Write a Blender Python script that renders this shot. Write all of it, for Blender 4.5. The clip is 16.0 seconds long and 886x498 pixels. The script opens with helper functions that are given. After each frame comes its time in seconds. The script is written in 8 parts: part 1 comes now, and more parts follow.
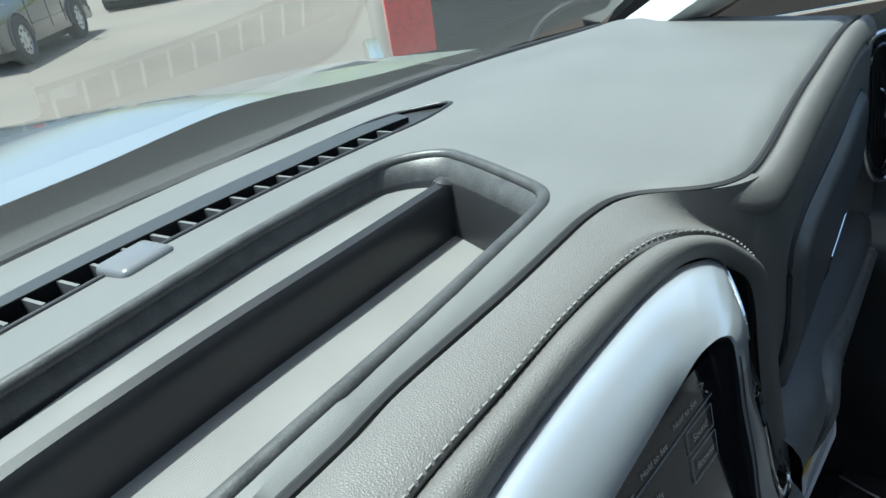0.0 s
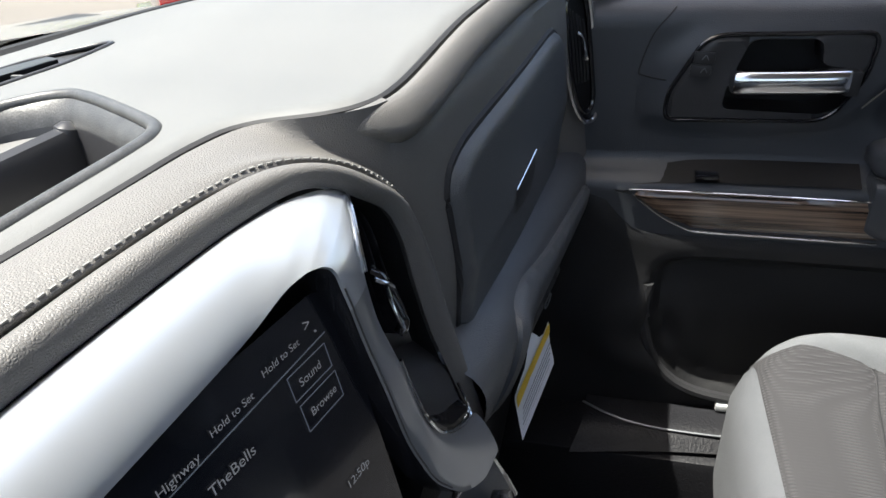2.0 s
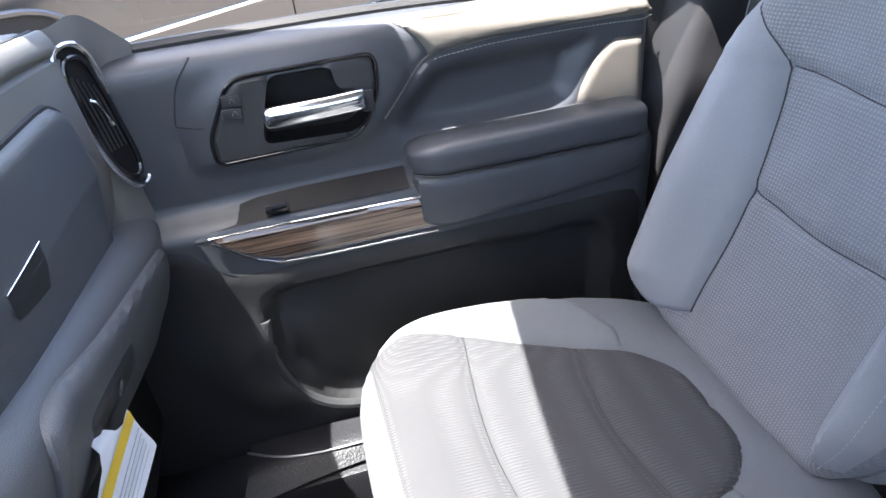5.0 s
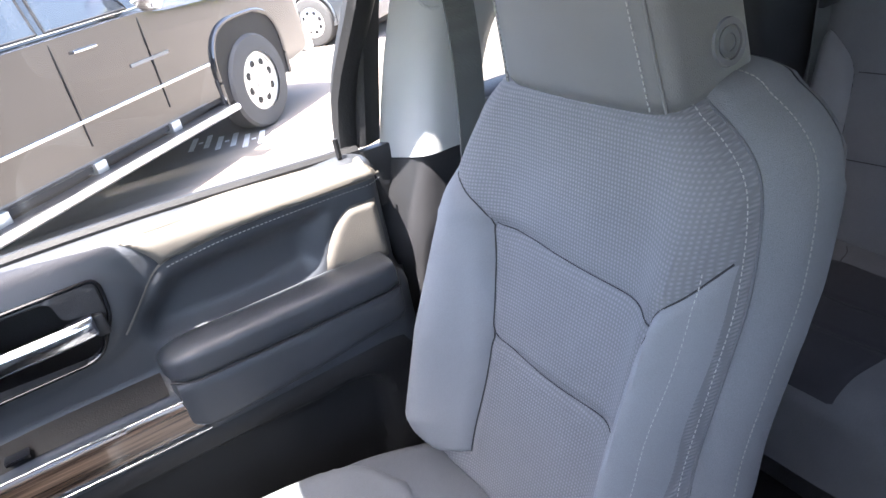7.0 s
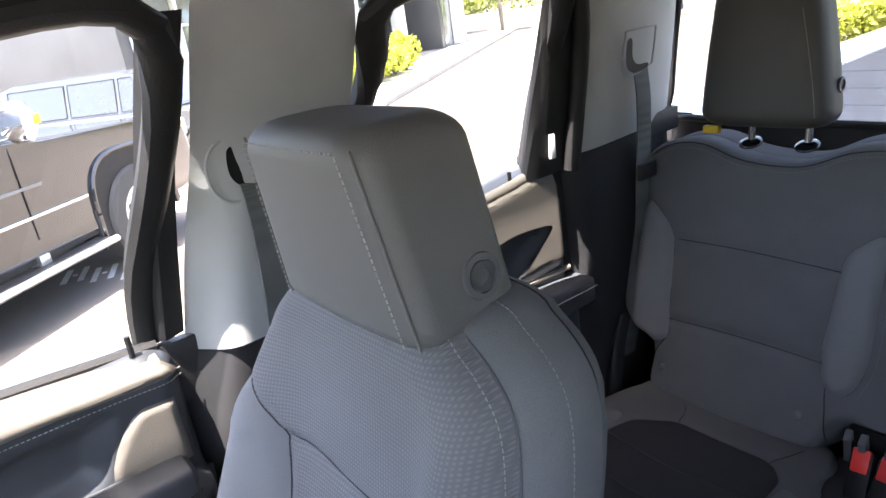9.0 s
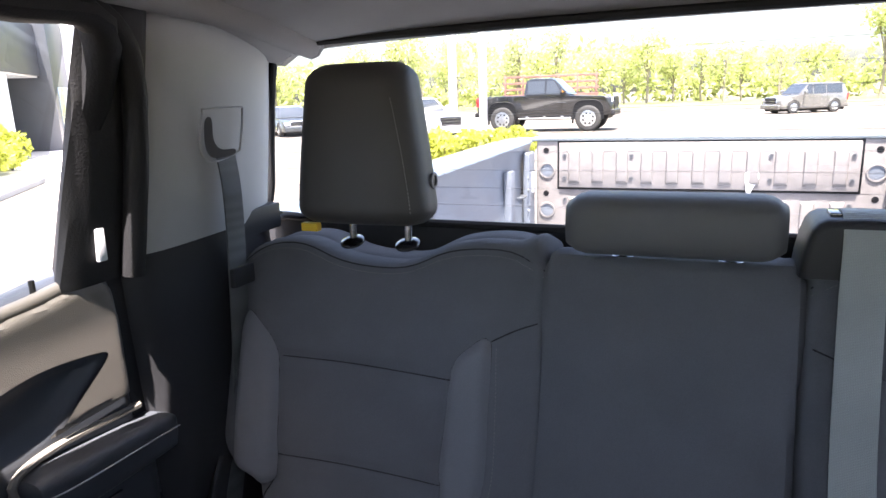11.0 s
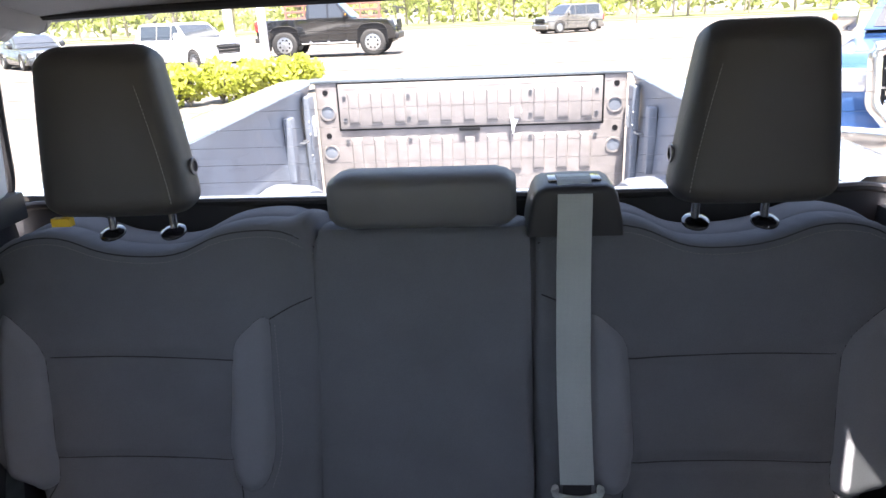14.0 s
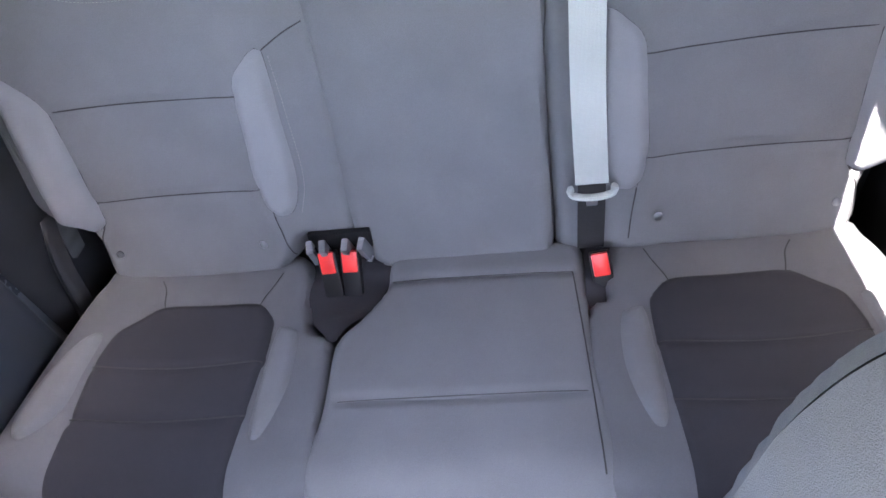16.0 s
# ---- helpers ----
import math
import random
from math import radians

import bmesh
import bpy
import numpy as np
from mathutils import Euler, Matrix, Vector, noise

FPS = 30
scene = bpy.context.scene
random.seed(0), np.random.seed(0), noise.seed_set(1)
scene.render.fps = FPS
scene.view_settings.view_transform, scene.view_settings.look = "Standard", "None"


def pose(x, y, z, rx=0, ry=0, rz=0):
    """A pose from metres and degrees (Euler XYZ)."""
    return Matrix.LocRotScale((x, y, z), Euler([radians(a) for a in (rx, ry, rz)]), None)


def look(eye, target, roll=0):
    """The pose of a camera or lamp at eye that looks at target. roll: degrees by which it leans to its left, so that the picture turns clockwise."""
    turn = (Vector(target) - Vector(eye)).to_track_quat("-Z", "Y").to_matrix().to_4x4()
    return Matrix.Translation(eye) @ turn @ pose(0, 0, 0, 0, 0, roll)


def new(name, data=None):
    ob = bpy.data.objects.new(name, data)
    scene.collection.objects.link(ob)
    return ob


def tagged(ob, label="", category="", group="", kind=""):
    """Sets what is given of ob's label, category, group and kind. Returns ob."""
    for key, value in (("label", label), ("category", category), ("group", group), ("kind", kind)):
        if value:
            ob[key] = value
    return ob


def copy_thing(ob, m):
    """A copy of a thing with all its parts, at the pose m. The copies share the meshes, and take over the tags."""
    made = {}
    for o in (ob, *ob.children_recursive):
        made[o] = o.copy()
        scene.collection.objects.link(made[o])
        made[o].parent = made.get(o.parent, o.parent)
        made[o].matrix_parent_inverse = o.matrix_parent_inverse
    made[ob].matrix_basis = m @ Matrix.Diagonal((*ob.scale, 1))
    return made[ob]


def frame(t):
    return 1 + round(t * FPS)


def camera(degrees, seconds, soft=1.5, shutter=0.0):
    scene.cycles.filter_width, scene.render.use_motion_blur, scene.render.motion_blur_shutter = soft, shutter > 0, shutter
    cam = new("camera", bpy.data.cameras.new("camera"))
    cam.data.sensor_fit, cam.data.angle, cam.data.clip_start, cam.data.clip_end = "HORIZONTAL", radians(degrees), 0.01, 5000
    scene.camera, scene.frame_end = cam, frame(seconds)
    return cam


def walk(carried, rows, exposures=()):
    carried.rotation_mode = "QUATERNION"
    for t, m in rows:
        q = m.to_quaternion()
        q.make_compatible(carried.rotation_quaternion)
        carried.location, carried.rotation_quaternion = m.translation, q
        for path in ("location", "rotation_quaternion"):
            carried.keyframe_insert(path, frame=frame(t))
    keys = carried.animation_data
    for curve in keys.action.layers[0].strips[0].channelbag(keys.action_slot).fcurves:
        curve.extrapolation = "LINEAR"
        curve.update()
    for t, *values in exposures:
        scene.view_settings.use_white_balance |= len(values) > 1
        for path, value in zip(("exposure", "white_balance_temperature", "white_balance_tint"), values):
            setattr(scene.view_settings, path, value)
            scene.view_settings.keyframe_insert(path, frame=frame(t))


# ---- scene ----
cam = camera(67.5, 16.0)
PATH = [
    (0, (-0.138, 0.825, 1.031), (1.353, 1.78, 0.101), -8.4),
    (0.5, (-0.116, 0.807, 1.018), (1.428, 1.638, 0.056), -8.3),
    (1, (-0.096, 0.787, 1.0), (1.487, 1.478, -0.009), -6.8),
    (1.5, (-0.087, 0.765, 0.988), (1.527, 1.33, -0.049), -5.2),
    (2, (-0.077, 0.736, 0.985), (1.561, 1.194, -0.067), -4.5),
    (2.5, (-0.07, 0.714, 0.985), (1.594, 1.063, -0.069), -3.5),
    (3, (-0.065, 0.697, 0.983), (1.62, 0.934, -0.067), -2.5),
    (3.5, (-0.06, 0.674, 0.983), (1.636, 0.783, -0.072), -2.5),
    (4, (-0.058, 0.643, 0.987), (1.636, 0.602, -0.076), -3.2),
    (4.5, (-0.067, 0.607, 0.988), (1.623, 0.421, -0.065), -4.6),
    (5, (-0.067, 0.568, 0.995), (1.59, 0.222, -0.07), -6.8),
    (5.2, (-0.069, 0.55, 0.994), (1.575, 0.158, -0.074), -7.7),
    (7.3, (-0.084, 0.381, 1.123), (1.493, -0.456, 0.221), -11.4),
    (7.5, (-0.089, 0.365, 1.135), (1.492, -0.503, 0.271), -11.3),
    (8, (-0.099, 0.328, 1.17), (1.489, -0.585, 0.369), -11.2),
    (8.2, (-0.103, 0.312, 1.182), (1.491, -0.617, 0.41), -11.1),
    (10.3, (-0.053, 0.075, 1.072), (1.047, -1.521, 0.579), -2.6),
    (10.5, (-0.036, 0.036, 1.063), (0.974, -1.623, 0.587), -2.2),
    (11, (-0.036, -0.003, 1.077), (0.691, -1.811, 0.631), -2.0),
    (11.5, (-0.056, 0.009, 1.09), (0.428, -1.878, 0.637), -0.8),
    (12, (-0.07, 0.02, 1.11), (0.262, -1.891, 0.619), -0.3),
    (12.5, (-0.083, 0.017, 1.121), (0.14, -1.898, 0.59), -0.3),
    (13, (-0.099, 0.025, 1.137), (0.046, -1.886, 0.564), -0.3),
    (13.5, (-0.095, 0.029, 1.148), (0.024, -1.873, 0.54), -0.8),
    (14, (-0.102, 0.024, 1.166), (0.046, -1.852, 0.487), -2.5),
    (14.5, (-0.116, -0.003, 1.192), (0.082, -1.791, 0.317), -4.4),
    (15, (-0.134, -0.021, 1.199), (0.105, -1.665, 0.086), -6.3),
    (15.5, (-0.14, -0.034, 1.212), (0.119, -1.492, -0.133), -9.4),
    (16, (-0.126, -0.051, 1.216), (0.14, -1.362, -0.271), -12.6),
]
EXPOSURE = [(0, 1.3, 5850, -2), (1, 1.6, 6000, 4), (1.5, 1.8, 6350, 8), (2.5, 2.3, 6800, 15), (3.5, 3.3, 6700, 17), (4.2, 3.55, 6500, 15), (5, 3.75, 6350, 14), (7.5, 3.85, 6550, 16), (8, 3.65, 6750, 16), (10.5, 3.55, 6600, 19), (12.5, 3.4, 6500, 20), (14, 3.5, 6600, 19), (14.7, 4.15, 6850, 15), (15, 4.72, 6600, 11), (15.5, 5.5, 6850, 20), (16, 5.75, 6700, 23)]
walk(cam, [(t, look(eye, target, roll)) for t, eye, target, roll in PATH], EXPOSURE)

# ---------------------------------------------------------------- world and light
SUN_TO = Vector((-0.092, 0.30, 1.0)).normalized()
world = bpy.data.worlds.new("sky")
scene.world = world
world.use_nodes = True
wn = world.node_tree
sky = wn.nodes.new("ShaderNodeTexSky")
sky.sky_type = "NISHITA"
sky.sun_disc = False
sky.dust_density = 4.0
sky.sun_elevation = math.asin(SUN_TO.z)
sky.sun_rotation = math.atan2(SUN_TO.x, SUN_TO.y)
wn.links.new(sky.outputs[0], wn.nodes["Background"].inputs[0])
wn.nodes["Background"].inputs[1].default_value = 0.13
sun = new("sun", bpy.data.lights.new("sun", "SUN"))
sun.data.energy, sun.data.angle, sun.data.color = 5.0, radians(0.5), (1.0, 0.96, 0.9)
sun.matrix_world = look((0, 0, 30), (-SUN_TO.x, -SUN_TO.y, 30 - SUN_TO.z))


# ---------------------------------------------------------------- materials
def material(name, base, rough=0.5, metal=0.0, vary=0.12, vary_scale=9.0, grain=None, bump=0.0,
             bump_scale=300.0, coat=0.0, speck=0.0, spec=0.5, sheen=0.0):
    """A surface with slow tone changes, wear in the gloss and fine relief (grain: noise, leather, weave, brushed)."""
    m = bpy.data.materials.new(name)
    m.use_nodes = True
    nt = m.node_tree
    n, link = nt.nodes, nt.links.new
    b = n["Principled BSDF"]
    b.inputs["Roughness"].default_value = rough
    b.inputs["Metallic"].default_value = metal
    b.inputs["Coat Weight"].default_value = coat
    b.inputs["Coat Roughness"].default_value = 0.08
    b.inputs["Specular IOR Level"].default_value = spec
    b.inputs["Sheen Weight"].default_value = sheen
    tc = n.new("ShaderNodeTexCoord")
    slow = n.new("ShaderNodeTexNoise")
    slow.inputs["Scale"].default_value = vary_scale
    slow.inputs["Detail"].default_value = 5
    link(tc.outputs["Object"], slow.inputs["Vector"])
    ramp = n.new("ShaderNodeMapRange")
    ramp.inputs["From Min"].default_value, ramp.inputs["From Max"].default_value = 0.3, 0.7
    ramp.inputs["To Min"].default_value, ramp.inputs["To Max"].default_value = 1 - vary, 1 + vary
    link(slow.outputs[0], ramp.inputs["Value"])
    mul = n.new("ShaderNodeMix")
    mul.data_type, mul.blend_type = "RGBA", "MULTIPLY"
    mul.inputs["Factor"].default_value = 1.0
    mul.inputs["A"].default_value = (*base, 1)
    link(ramp.outputs[0], mul.inputs["B"])
    colour = mul.outputs["Result"]
    wear = n.new("ShaderNodeMapRange")
    wear.inputs["To Min"].default_value, wear.inputs["To Max"].default_value = max(rough - 0.08, 0.02), min(rough + 0.08, 1)
    link(slow.outputs[0], wear.inputs["Value"])
    link(wear.outputs[0], b.inputs["Roughness"])
    fine = None
    if grain == "leather":
        fine = n.new("ShaderNodeTexVoronoi")
        fine.feature = "DISTANCE_TO_EDGE"
        fine.inputs["Scale"].default_value = bump_scale
        link(tc.outputs["Object"], fine.inputs["Vector"])
    elif grain == "noise":
        fine = n.new("ShaderNodeTexNoise")
        fine.inputs["Scale"].default_value = bump_scale
        fine.inputs["Detail"].default_value = 3
        link(tc.outputs["Object"], fine.inputs["Vector"])
    elif grain in ("weave", "brushed", "cloth"):
        stretch = n.new("ShaderNodeMapping")
        stretch.inputs["Scale"].default_value = {"weave": (1, 1, 1.0), "cloth": (1, 1, 1), "brushed": (1, 0.05, 1)}[grain]
        link(tc.outputs["Object"], stretch.inputs["Vector"])
        if grain == "brushed":
            fine = n.new("ShaderNodeTexNoise")
            fine.inputs["Scale"].default_value = bump_scale
            link(stretch.outputs[0], fine.inputs["Vector"])
        else:
            waves = []
            for axis in ("X", "Z") if grain == "weave" else ("DIAGONAL", "Z"):
                w = n.new("ShaderNodeTexWave")
                w.bands_direction = axis
                w.inputs["Scale"].default_value = bump_scale
                w.inputs["Distortion"].default_value = 0.6
                w.inputs["Detail Scale"].default_value = 2.0
                link(stretch.outputs[0], w.inputs["Vector"])
                waves.append(w)
            fine = n.new("ShaderNodeMath")
            fine.operation = "MULTIPLY"
            link(waves[0].outputs["Fac"], fine.inputs[0])
            link(waves[1].outputs["Fac"], fine.inputs[1])
    if fine is not None:
        bp = n.new("ShaderNodeBump")
        bp.inputs["Strength"].default_value = bump
        bp.inputs["Distance"].default_value = 0.002
        link(fine.outputs[0], bp.inputs["Height"])
        link(bp.outputs[0], b.inputs["Normal"])
        if speck:
            mr = n.new("ShaderNodeMapRange")
            mr.inputs["To Min"].default_value, mr.inputs["To Max"].default_value = 1 - speck, 1 + speck
            link(fine.outputs[0], mr.inputs["Value"])
            m2 = n.new("ShaderNodeMix")
            m2.data_type, m2.blend_type = "RGBA", "MULTIPLY"
            m2.inputs["Factor"].default_value = 1.0
            link(colour, m2.inputs["A"])
            link(mr.outputs[0], m2.inputs["B"])
            colour = m2.outputs["Result"]
    link(colour, b.inputs["Base Color"])
    return m


def glass_material(name, tint, gloss=1.0):
    """Thin pane: clear with a surface reflection that grows at grazing angles."""
    m = bpy.data.materials.new(name)
    m.use_nodes = True
    nt = m.node_tree
    n, link = nt.nodes, nt.links.new
    n.remove(n["Principled BSDF"])
    clear, shine, mix, face = (n.new("ShaderNodeBsdfTransparent"), n.new("ShaderNodeBsdfGlossy"),
                               n.new("ShaderNodeMixShader"), n.new("ShaderNodeLayerWeight"))
    rise, lift = n.new("ShaderNodeMath"), n.new("ShaderNodeMath")
    rise.operation, lift.operation = "POWER", "MULTIPLY_ADD"
    rise.inputs[1].default_value = 5.0
    lift.inputs[1].default_value, lift.inputs[2].default_value = 0.85, 0.06
    link(face.outputs["Facing"], rise.inputs[0])
    link(rise.outputs[0], lift.inputs[0])
    clear.inputs[0].default_value = (*tint, 1)
    shine.inputs["Roughness"].default_value = 0.01
    shine.inputs["Color"].default_value = (gloss, gloss, gloss, 1)
    face.inputs[0].default_value = 0.5
    link(lift.outputs[0], mix.inputs[0])
    link(clear.outputs[0], mix.inputs[1])
    link(shine.outputs[0], mix.inputs[2])
    link(mix.outputs[0], n["Material Output"].inputs[0])
    return m


def glow_material(name, colour, strength):
    m = bpy.data.materials.new(name)
    m.use_nodes = True
    b = m.node_tree.nodes["Principled BSDF"]
    b.inputs["Base Color"].default_value = (*[c * 0.3 for c in colour], 1)
    b.inputs["Emission Color"].default_value = (*colour, 1)
    b.inputs["Emission Strength"].default_value = strength
    return m


DASH = material("dash soft plastic", (0.130, 0.131, 0.129), 0.55, grain="noise", bump=0.16, bump_scale=1700, vary=0.06)
BAND = material("grained vinyl", (0.136, 0.130, 0.124), 0.54, grain="leather", bump=0.32, bump_scale=760, vary=0.08, speck=0.12)
PANEL = material("padded charcoal vinyl", (0.080, 0.084, 0.090), 0.42, grain="leather", bump=0.25, bump_scale=500, vary=0.08)
HARD = material("black hard plastic", (0.030, 0.030, 0.032), 0.42, grain="noise", bump=0.2, bump_scale=700, spec=0.30)
# tray plastic in two tones: lit shelf lightened, shaded walls darkened
TRAY_LIT = material("tray plastic, lit shelf tone", (0.170, 0.168, 0.166), 0.45, grain="noise", bump=0.1, bump_scale=1800, vary=0.1, vary_scale=14)
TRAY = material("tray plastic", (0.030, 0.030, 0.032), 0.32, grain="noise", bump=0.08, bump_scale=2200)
RIM = material("worn tray rim plastic", (0.062, 0.062, 0.062), 0.38, grain="noise", bump=0.15, bump_scale=900, vary=0.25, vary_scale=90, speck=0.5)
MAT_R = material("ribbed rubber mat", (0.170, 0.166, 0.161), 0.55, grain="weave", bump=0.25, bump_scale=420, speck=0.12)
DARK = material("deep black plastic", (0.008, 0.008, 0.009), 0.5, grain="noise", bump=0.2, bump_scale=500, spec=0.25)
GLOSS = material("gloss black plastic", (0.010, 0.010, 0.012), 0.12, coat=0.6, vary=0.05)
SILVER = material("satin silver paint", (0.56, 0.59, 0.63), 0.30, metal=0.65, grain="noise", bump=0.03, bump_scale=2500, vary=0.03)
# same silver, darkened for the side that faces away from the light
SILVER_SHADE = material("satin silver paint, shaded tone", (0.36, 0.375, 0.395), 0.30, metal=0.7, grain="noise", bump=0.03, bump_scale=2500, vary=0.03)
PEWTER = material("dark pewter trim", (0.17, 0.178, 0.19), 0.36, metal=0.6, grain="noise", bump=0.03, bump_scale=2000, vary=0.05)
CHROME = material("chrome", (0.84, 0.85, 0.87), 0.15, metal=1.0, vary=0.03)
FABRIC = material("charcoal seat cloth", (0.133, 0.138, 0.146), 0.85, grain="noise", bump=0.45, bump_scale=1100, vary=0.08, speck=0.30, sheen=0.03, spec=0.12)
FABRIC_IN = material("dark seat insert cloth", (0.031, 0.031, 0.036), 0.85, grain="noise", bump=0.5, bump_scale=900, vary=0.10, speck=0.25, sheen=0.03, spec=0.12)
FABRIC_LT = material("grey bolster cloth", (0.196, 0.203, 0.216), 0.85, grain="noise", bump=0.4, bump_scale=1100, vary=0.06, speck=0.22, sheen=0.03, spec=0.12)
FABRIC_W = material("diamond weave cloth", (0.165, 0.168, 0.178), 0.82, grain="weave", bump=0.45, bump_scale=75, vary=0.06, speck=0.16, sheen=0.03, spec=0.12)
# seat cloth darkened to stand in for the weaker light on the cushions
FABRIC_DIM = material("seat cloth, dimmed tone", (0.105, 0.109, 0.118), 0.85, grain="noise", bump=0.45, bump_scale=1100, vary=0.08, speck=0.30, sheen=0.03, spec=0.12)
FABRIC_DW = material("dark weave cloth", (0.052, 0.051, 0.054), 0.82, grain="weave", bump=0.45, bump_scale=75, vary=0.06, speck=0.16, sheen=0.03, spec=0.12)
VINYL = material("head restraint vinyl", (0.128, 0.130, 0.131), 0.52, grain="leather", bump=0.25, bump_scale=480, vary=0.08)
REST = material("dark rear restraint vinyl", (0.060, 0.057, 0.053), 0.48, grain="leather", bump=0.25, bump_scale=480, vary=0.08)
SENSORM = material("grey sensor plastic", (0.13, 0.135, 0.145), 0.28, vary=0.05)
THREAD_D = material("dark grey thread", (0.20, 0.198, 0.19), 0.7, vary=0.15, vary_scale=200)
THREAD = material("grey thread", (0.30, 0.30, 0.29), 0.7, vary=0.15, vary_scale=200)
SEAM = material("dark seam", (0.015, 0.015, 0.017), 0.7)
PILLAR = material("light grey pillar plastic", (0.42, 0.43, 0.43), 0.5, grain="noise", bump=0.15, bump_scale=600, vary=0.05)
LINER = material("headliner cloth", (0.36, 0.35, 0.34), 0.9, grain="noise", bump=0.3, bump_scale=1200, vary=0.05, spec=0.10)
# the black door vinyl, lightened and warmed: sunlight put into the colour
DOOR_LIT = material("door black vinyl, sunlit tone", (0.130, 0.118, 0.101), 0.5, grain="leather", bump=0.25, bump_scale=450, vary=0.06)
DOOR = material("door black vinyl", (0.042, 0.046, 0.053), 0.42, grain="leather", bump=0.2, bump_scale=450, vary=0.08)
# black plastic darkened further to carry the shade of the footwell
DOOR_SHADE = material("black door plastic, footwell shade tone", (0.017, 0.017, 0.018), 0.5, grain="noise", bump=0.2, bump_scale=600, vary=0.15, spec=0.3)
RUBBER = material("black rubber", (0.018, 0.018, 0.019), 0.6, grain="noise", bump=0.3, bump_scale=300, spec=0.30)
FLOORM = material("black vinyl floor", (0.015, 0.015, 0.017), 0.42, grain="noise", bump=0.5, bump_scale=250, vary=0.2, spec=0.20)
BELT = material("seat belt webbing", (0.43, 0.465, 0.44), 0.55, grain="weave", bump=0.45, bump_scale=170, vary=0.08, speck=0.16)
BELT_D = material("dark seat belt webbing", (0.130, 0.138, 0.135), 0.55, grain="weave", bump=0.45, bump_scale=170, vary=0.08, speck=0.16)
RED = material("red release button", (0.75, 0.035, 0.03), 0.35, vary=0.06)
PAPER = material("white paper", (0.78, 0.79, 0.82), 0.6, vary=0.03)
YELLOW = material("yellow print", (0.80, 0.52, 0.03), 0.6, vary=0.05)
INK = material("grey ink", (0.30, 0.31, 0.33), 0.7)
PAINT = material("silver blue car paint", (0.25, 0.28, 0.30), 0.3, metal=0.5, coat=1.0, vary=0.04)
BEDP = material("grey bed paint", (0.19, 0.21, 0.245), 0.42, metal=0.2, coat=0.2, vary=0.12, grain="noise", bump=0.1, bump_scale=200)
GATEP = material("dusty bed coating", (0.215, 0.195, 0.187), 0.55, vary=0.16, vary_scale=14, grain="noise", bump=0.2, bump_scale=400)
CLEAR = glass_material("clear glass", (0.93, 0.95, 0.94))
SCREENG = glass_material("laminated windscreen glass", (0.70, 0.74, 0.725))
TINT = glass_material("rear glass", (0.50, 0.52, 0.51))
SMOKE = glass_material("tinted glass", (0.50, 0.52, 0.51))
PRIVACY = glass_material("privacy glass", (0.15, 0.16, 0.155))
SCREEN = material("touch screen", (0.012, 0.013, 0.017), 0.06, coat=0.5, vary=0.02)
LIT = glow_material("lit screen lettering", (0.55, 0.58, 0.62), 0.040)
LITLINE = glow_material("lit screen line", (0.34, 0.40, 0.48), 0.026)


def wood_material():
    m = material("dark striped wood veneer", (0.05, 0.03, 0.022), 0.16, coat=0.9, vary=0.1)
    nt = m.node_tree
    n, link = nt.nodes, nt.links.new
    b = n["Principled BSDF"]
    tc, mp, w, r = n.new("ShaderNodeTexCoord"), n.new("ShaderNodeMapping"), n.new("ShaderNodeTexNoise"), n.new("ShaderNodeValToRGB")
    mp.inputs["Scale"].default_value = (60, 5, 260)
    w.inputs["Scale"].default_value = 1.0
    w.inputs["Detail"].default_value = 6
    r.color_ramp.elements[0].position, r.color_ramp.elements[0].color = 0.35, (0.016, 0.010, 0.008, 1)
    r.color_ramp.elements[1].position, r.color_ramp.elements[1].color = 0.68, (0.24, 0.16, 0.11, 1)
    link(tc.outputs["Object"], mp.inputs["Vector"])
    link(mp.outputs[0], w.inputs["Vector"])
    link(w.outputs[0], r.inputs[0])
    link(r.outputs[0], b.inputs["Base Color"])
    return m


WOOD = wood_material()


# ---------------------------------------------------------------- building blocks
def world_loc(ob):
    p = Vector()
    while ob is not None:
        p += ob.location
        ob = ob.parent
    return p


def mesh_of(name, made, mats, origin, angle=38):
    me = bpy.data.meshes.new(name)
    if isinstance(made, bmesh.types.BMesh):
        bmesh.ops.translate(made, verts=made.verts, vec=-origin)
        made.to_mesh(me)
        made.free()
    else:
        verts, faces = made
        o = tuple(origin)
        me.from_pydata([(v[0] - o[0], v[1] - o[1], v[2] - o[2]) for v in verts], [], faces)
    me.update()
    for p in me.polygons:
        p.use_smooth = True
    me.set_sharp_from_angle(angle=radians(angle))
    for mt in mats if isinstance(mats, (list, tuple)) else [mats]:
        me.materials.append(mt)
    return me


def thing(name, label, category, at=(0, 0, 0), group="", kind=""):
    ob = new(name)
    ob.empty_display_size = 0.05
    ob.location = at
    return tagged(ob, label, category, group, kind)


def part(name, made, mat, parent, label="", angle=38):
    ob = new(name, mesh_of(name, made, mat, world_loc(parent), angle))
    ob.parent = parent
    return tagged(ob, label) if label else ob


def solo(name, made, mat, label, category, kind="", group="", at=(0, 0, 0), angle=38):
    ob = new(name, mesh_of(name, made, mat, Vector(at), angle))
    ob.location = at
    return tagged(ob, label, category, group, kind)


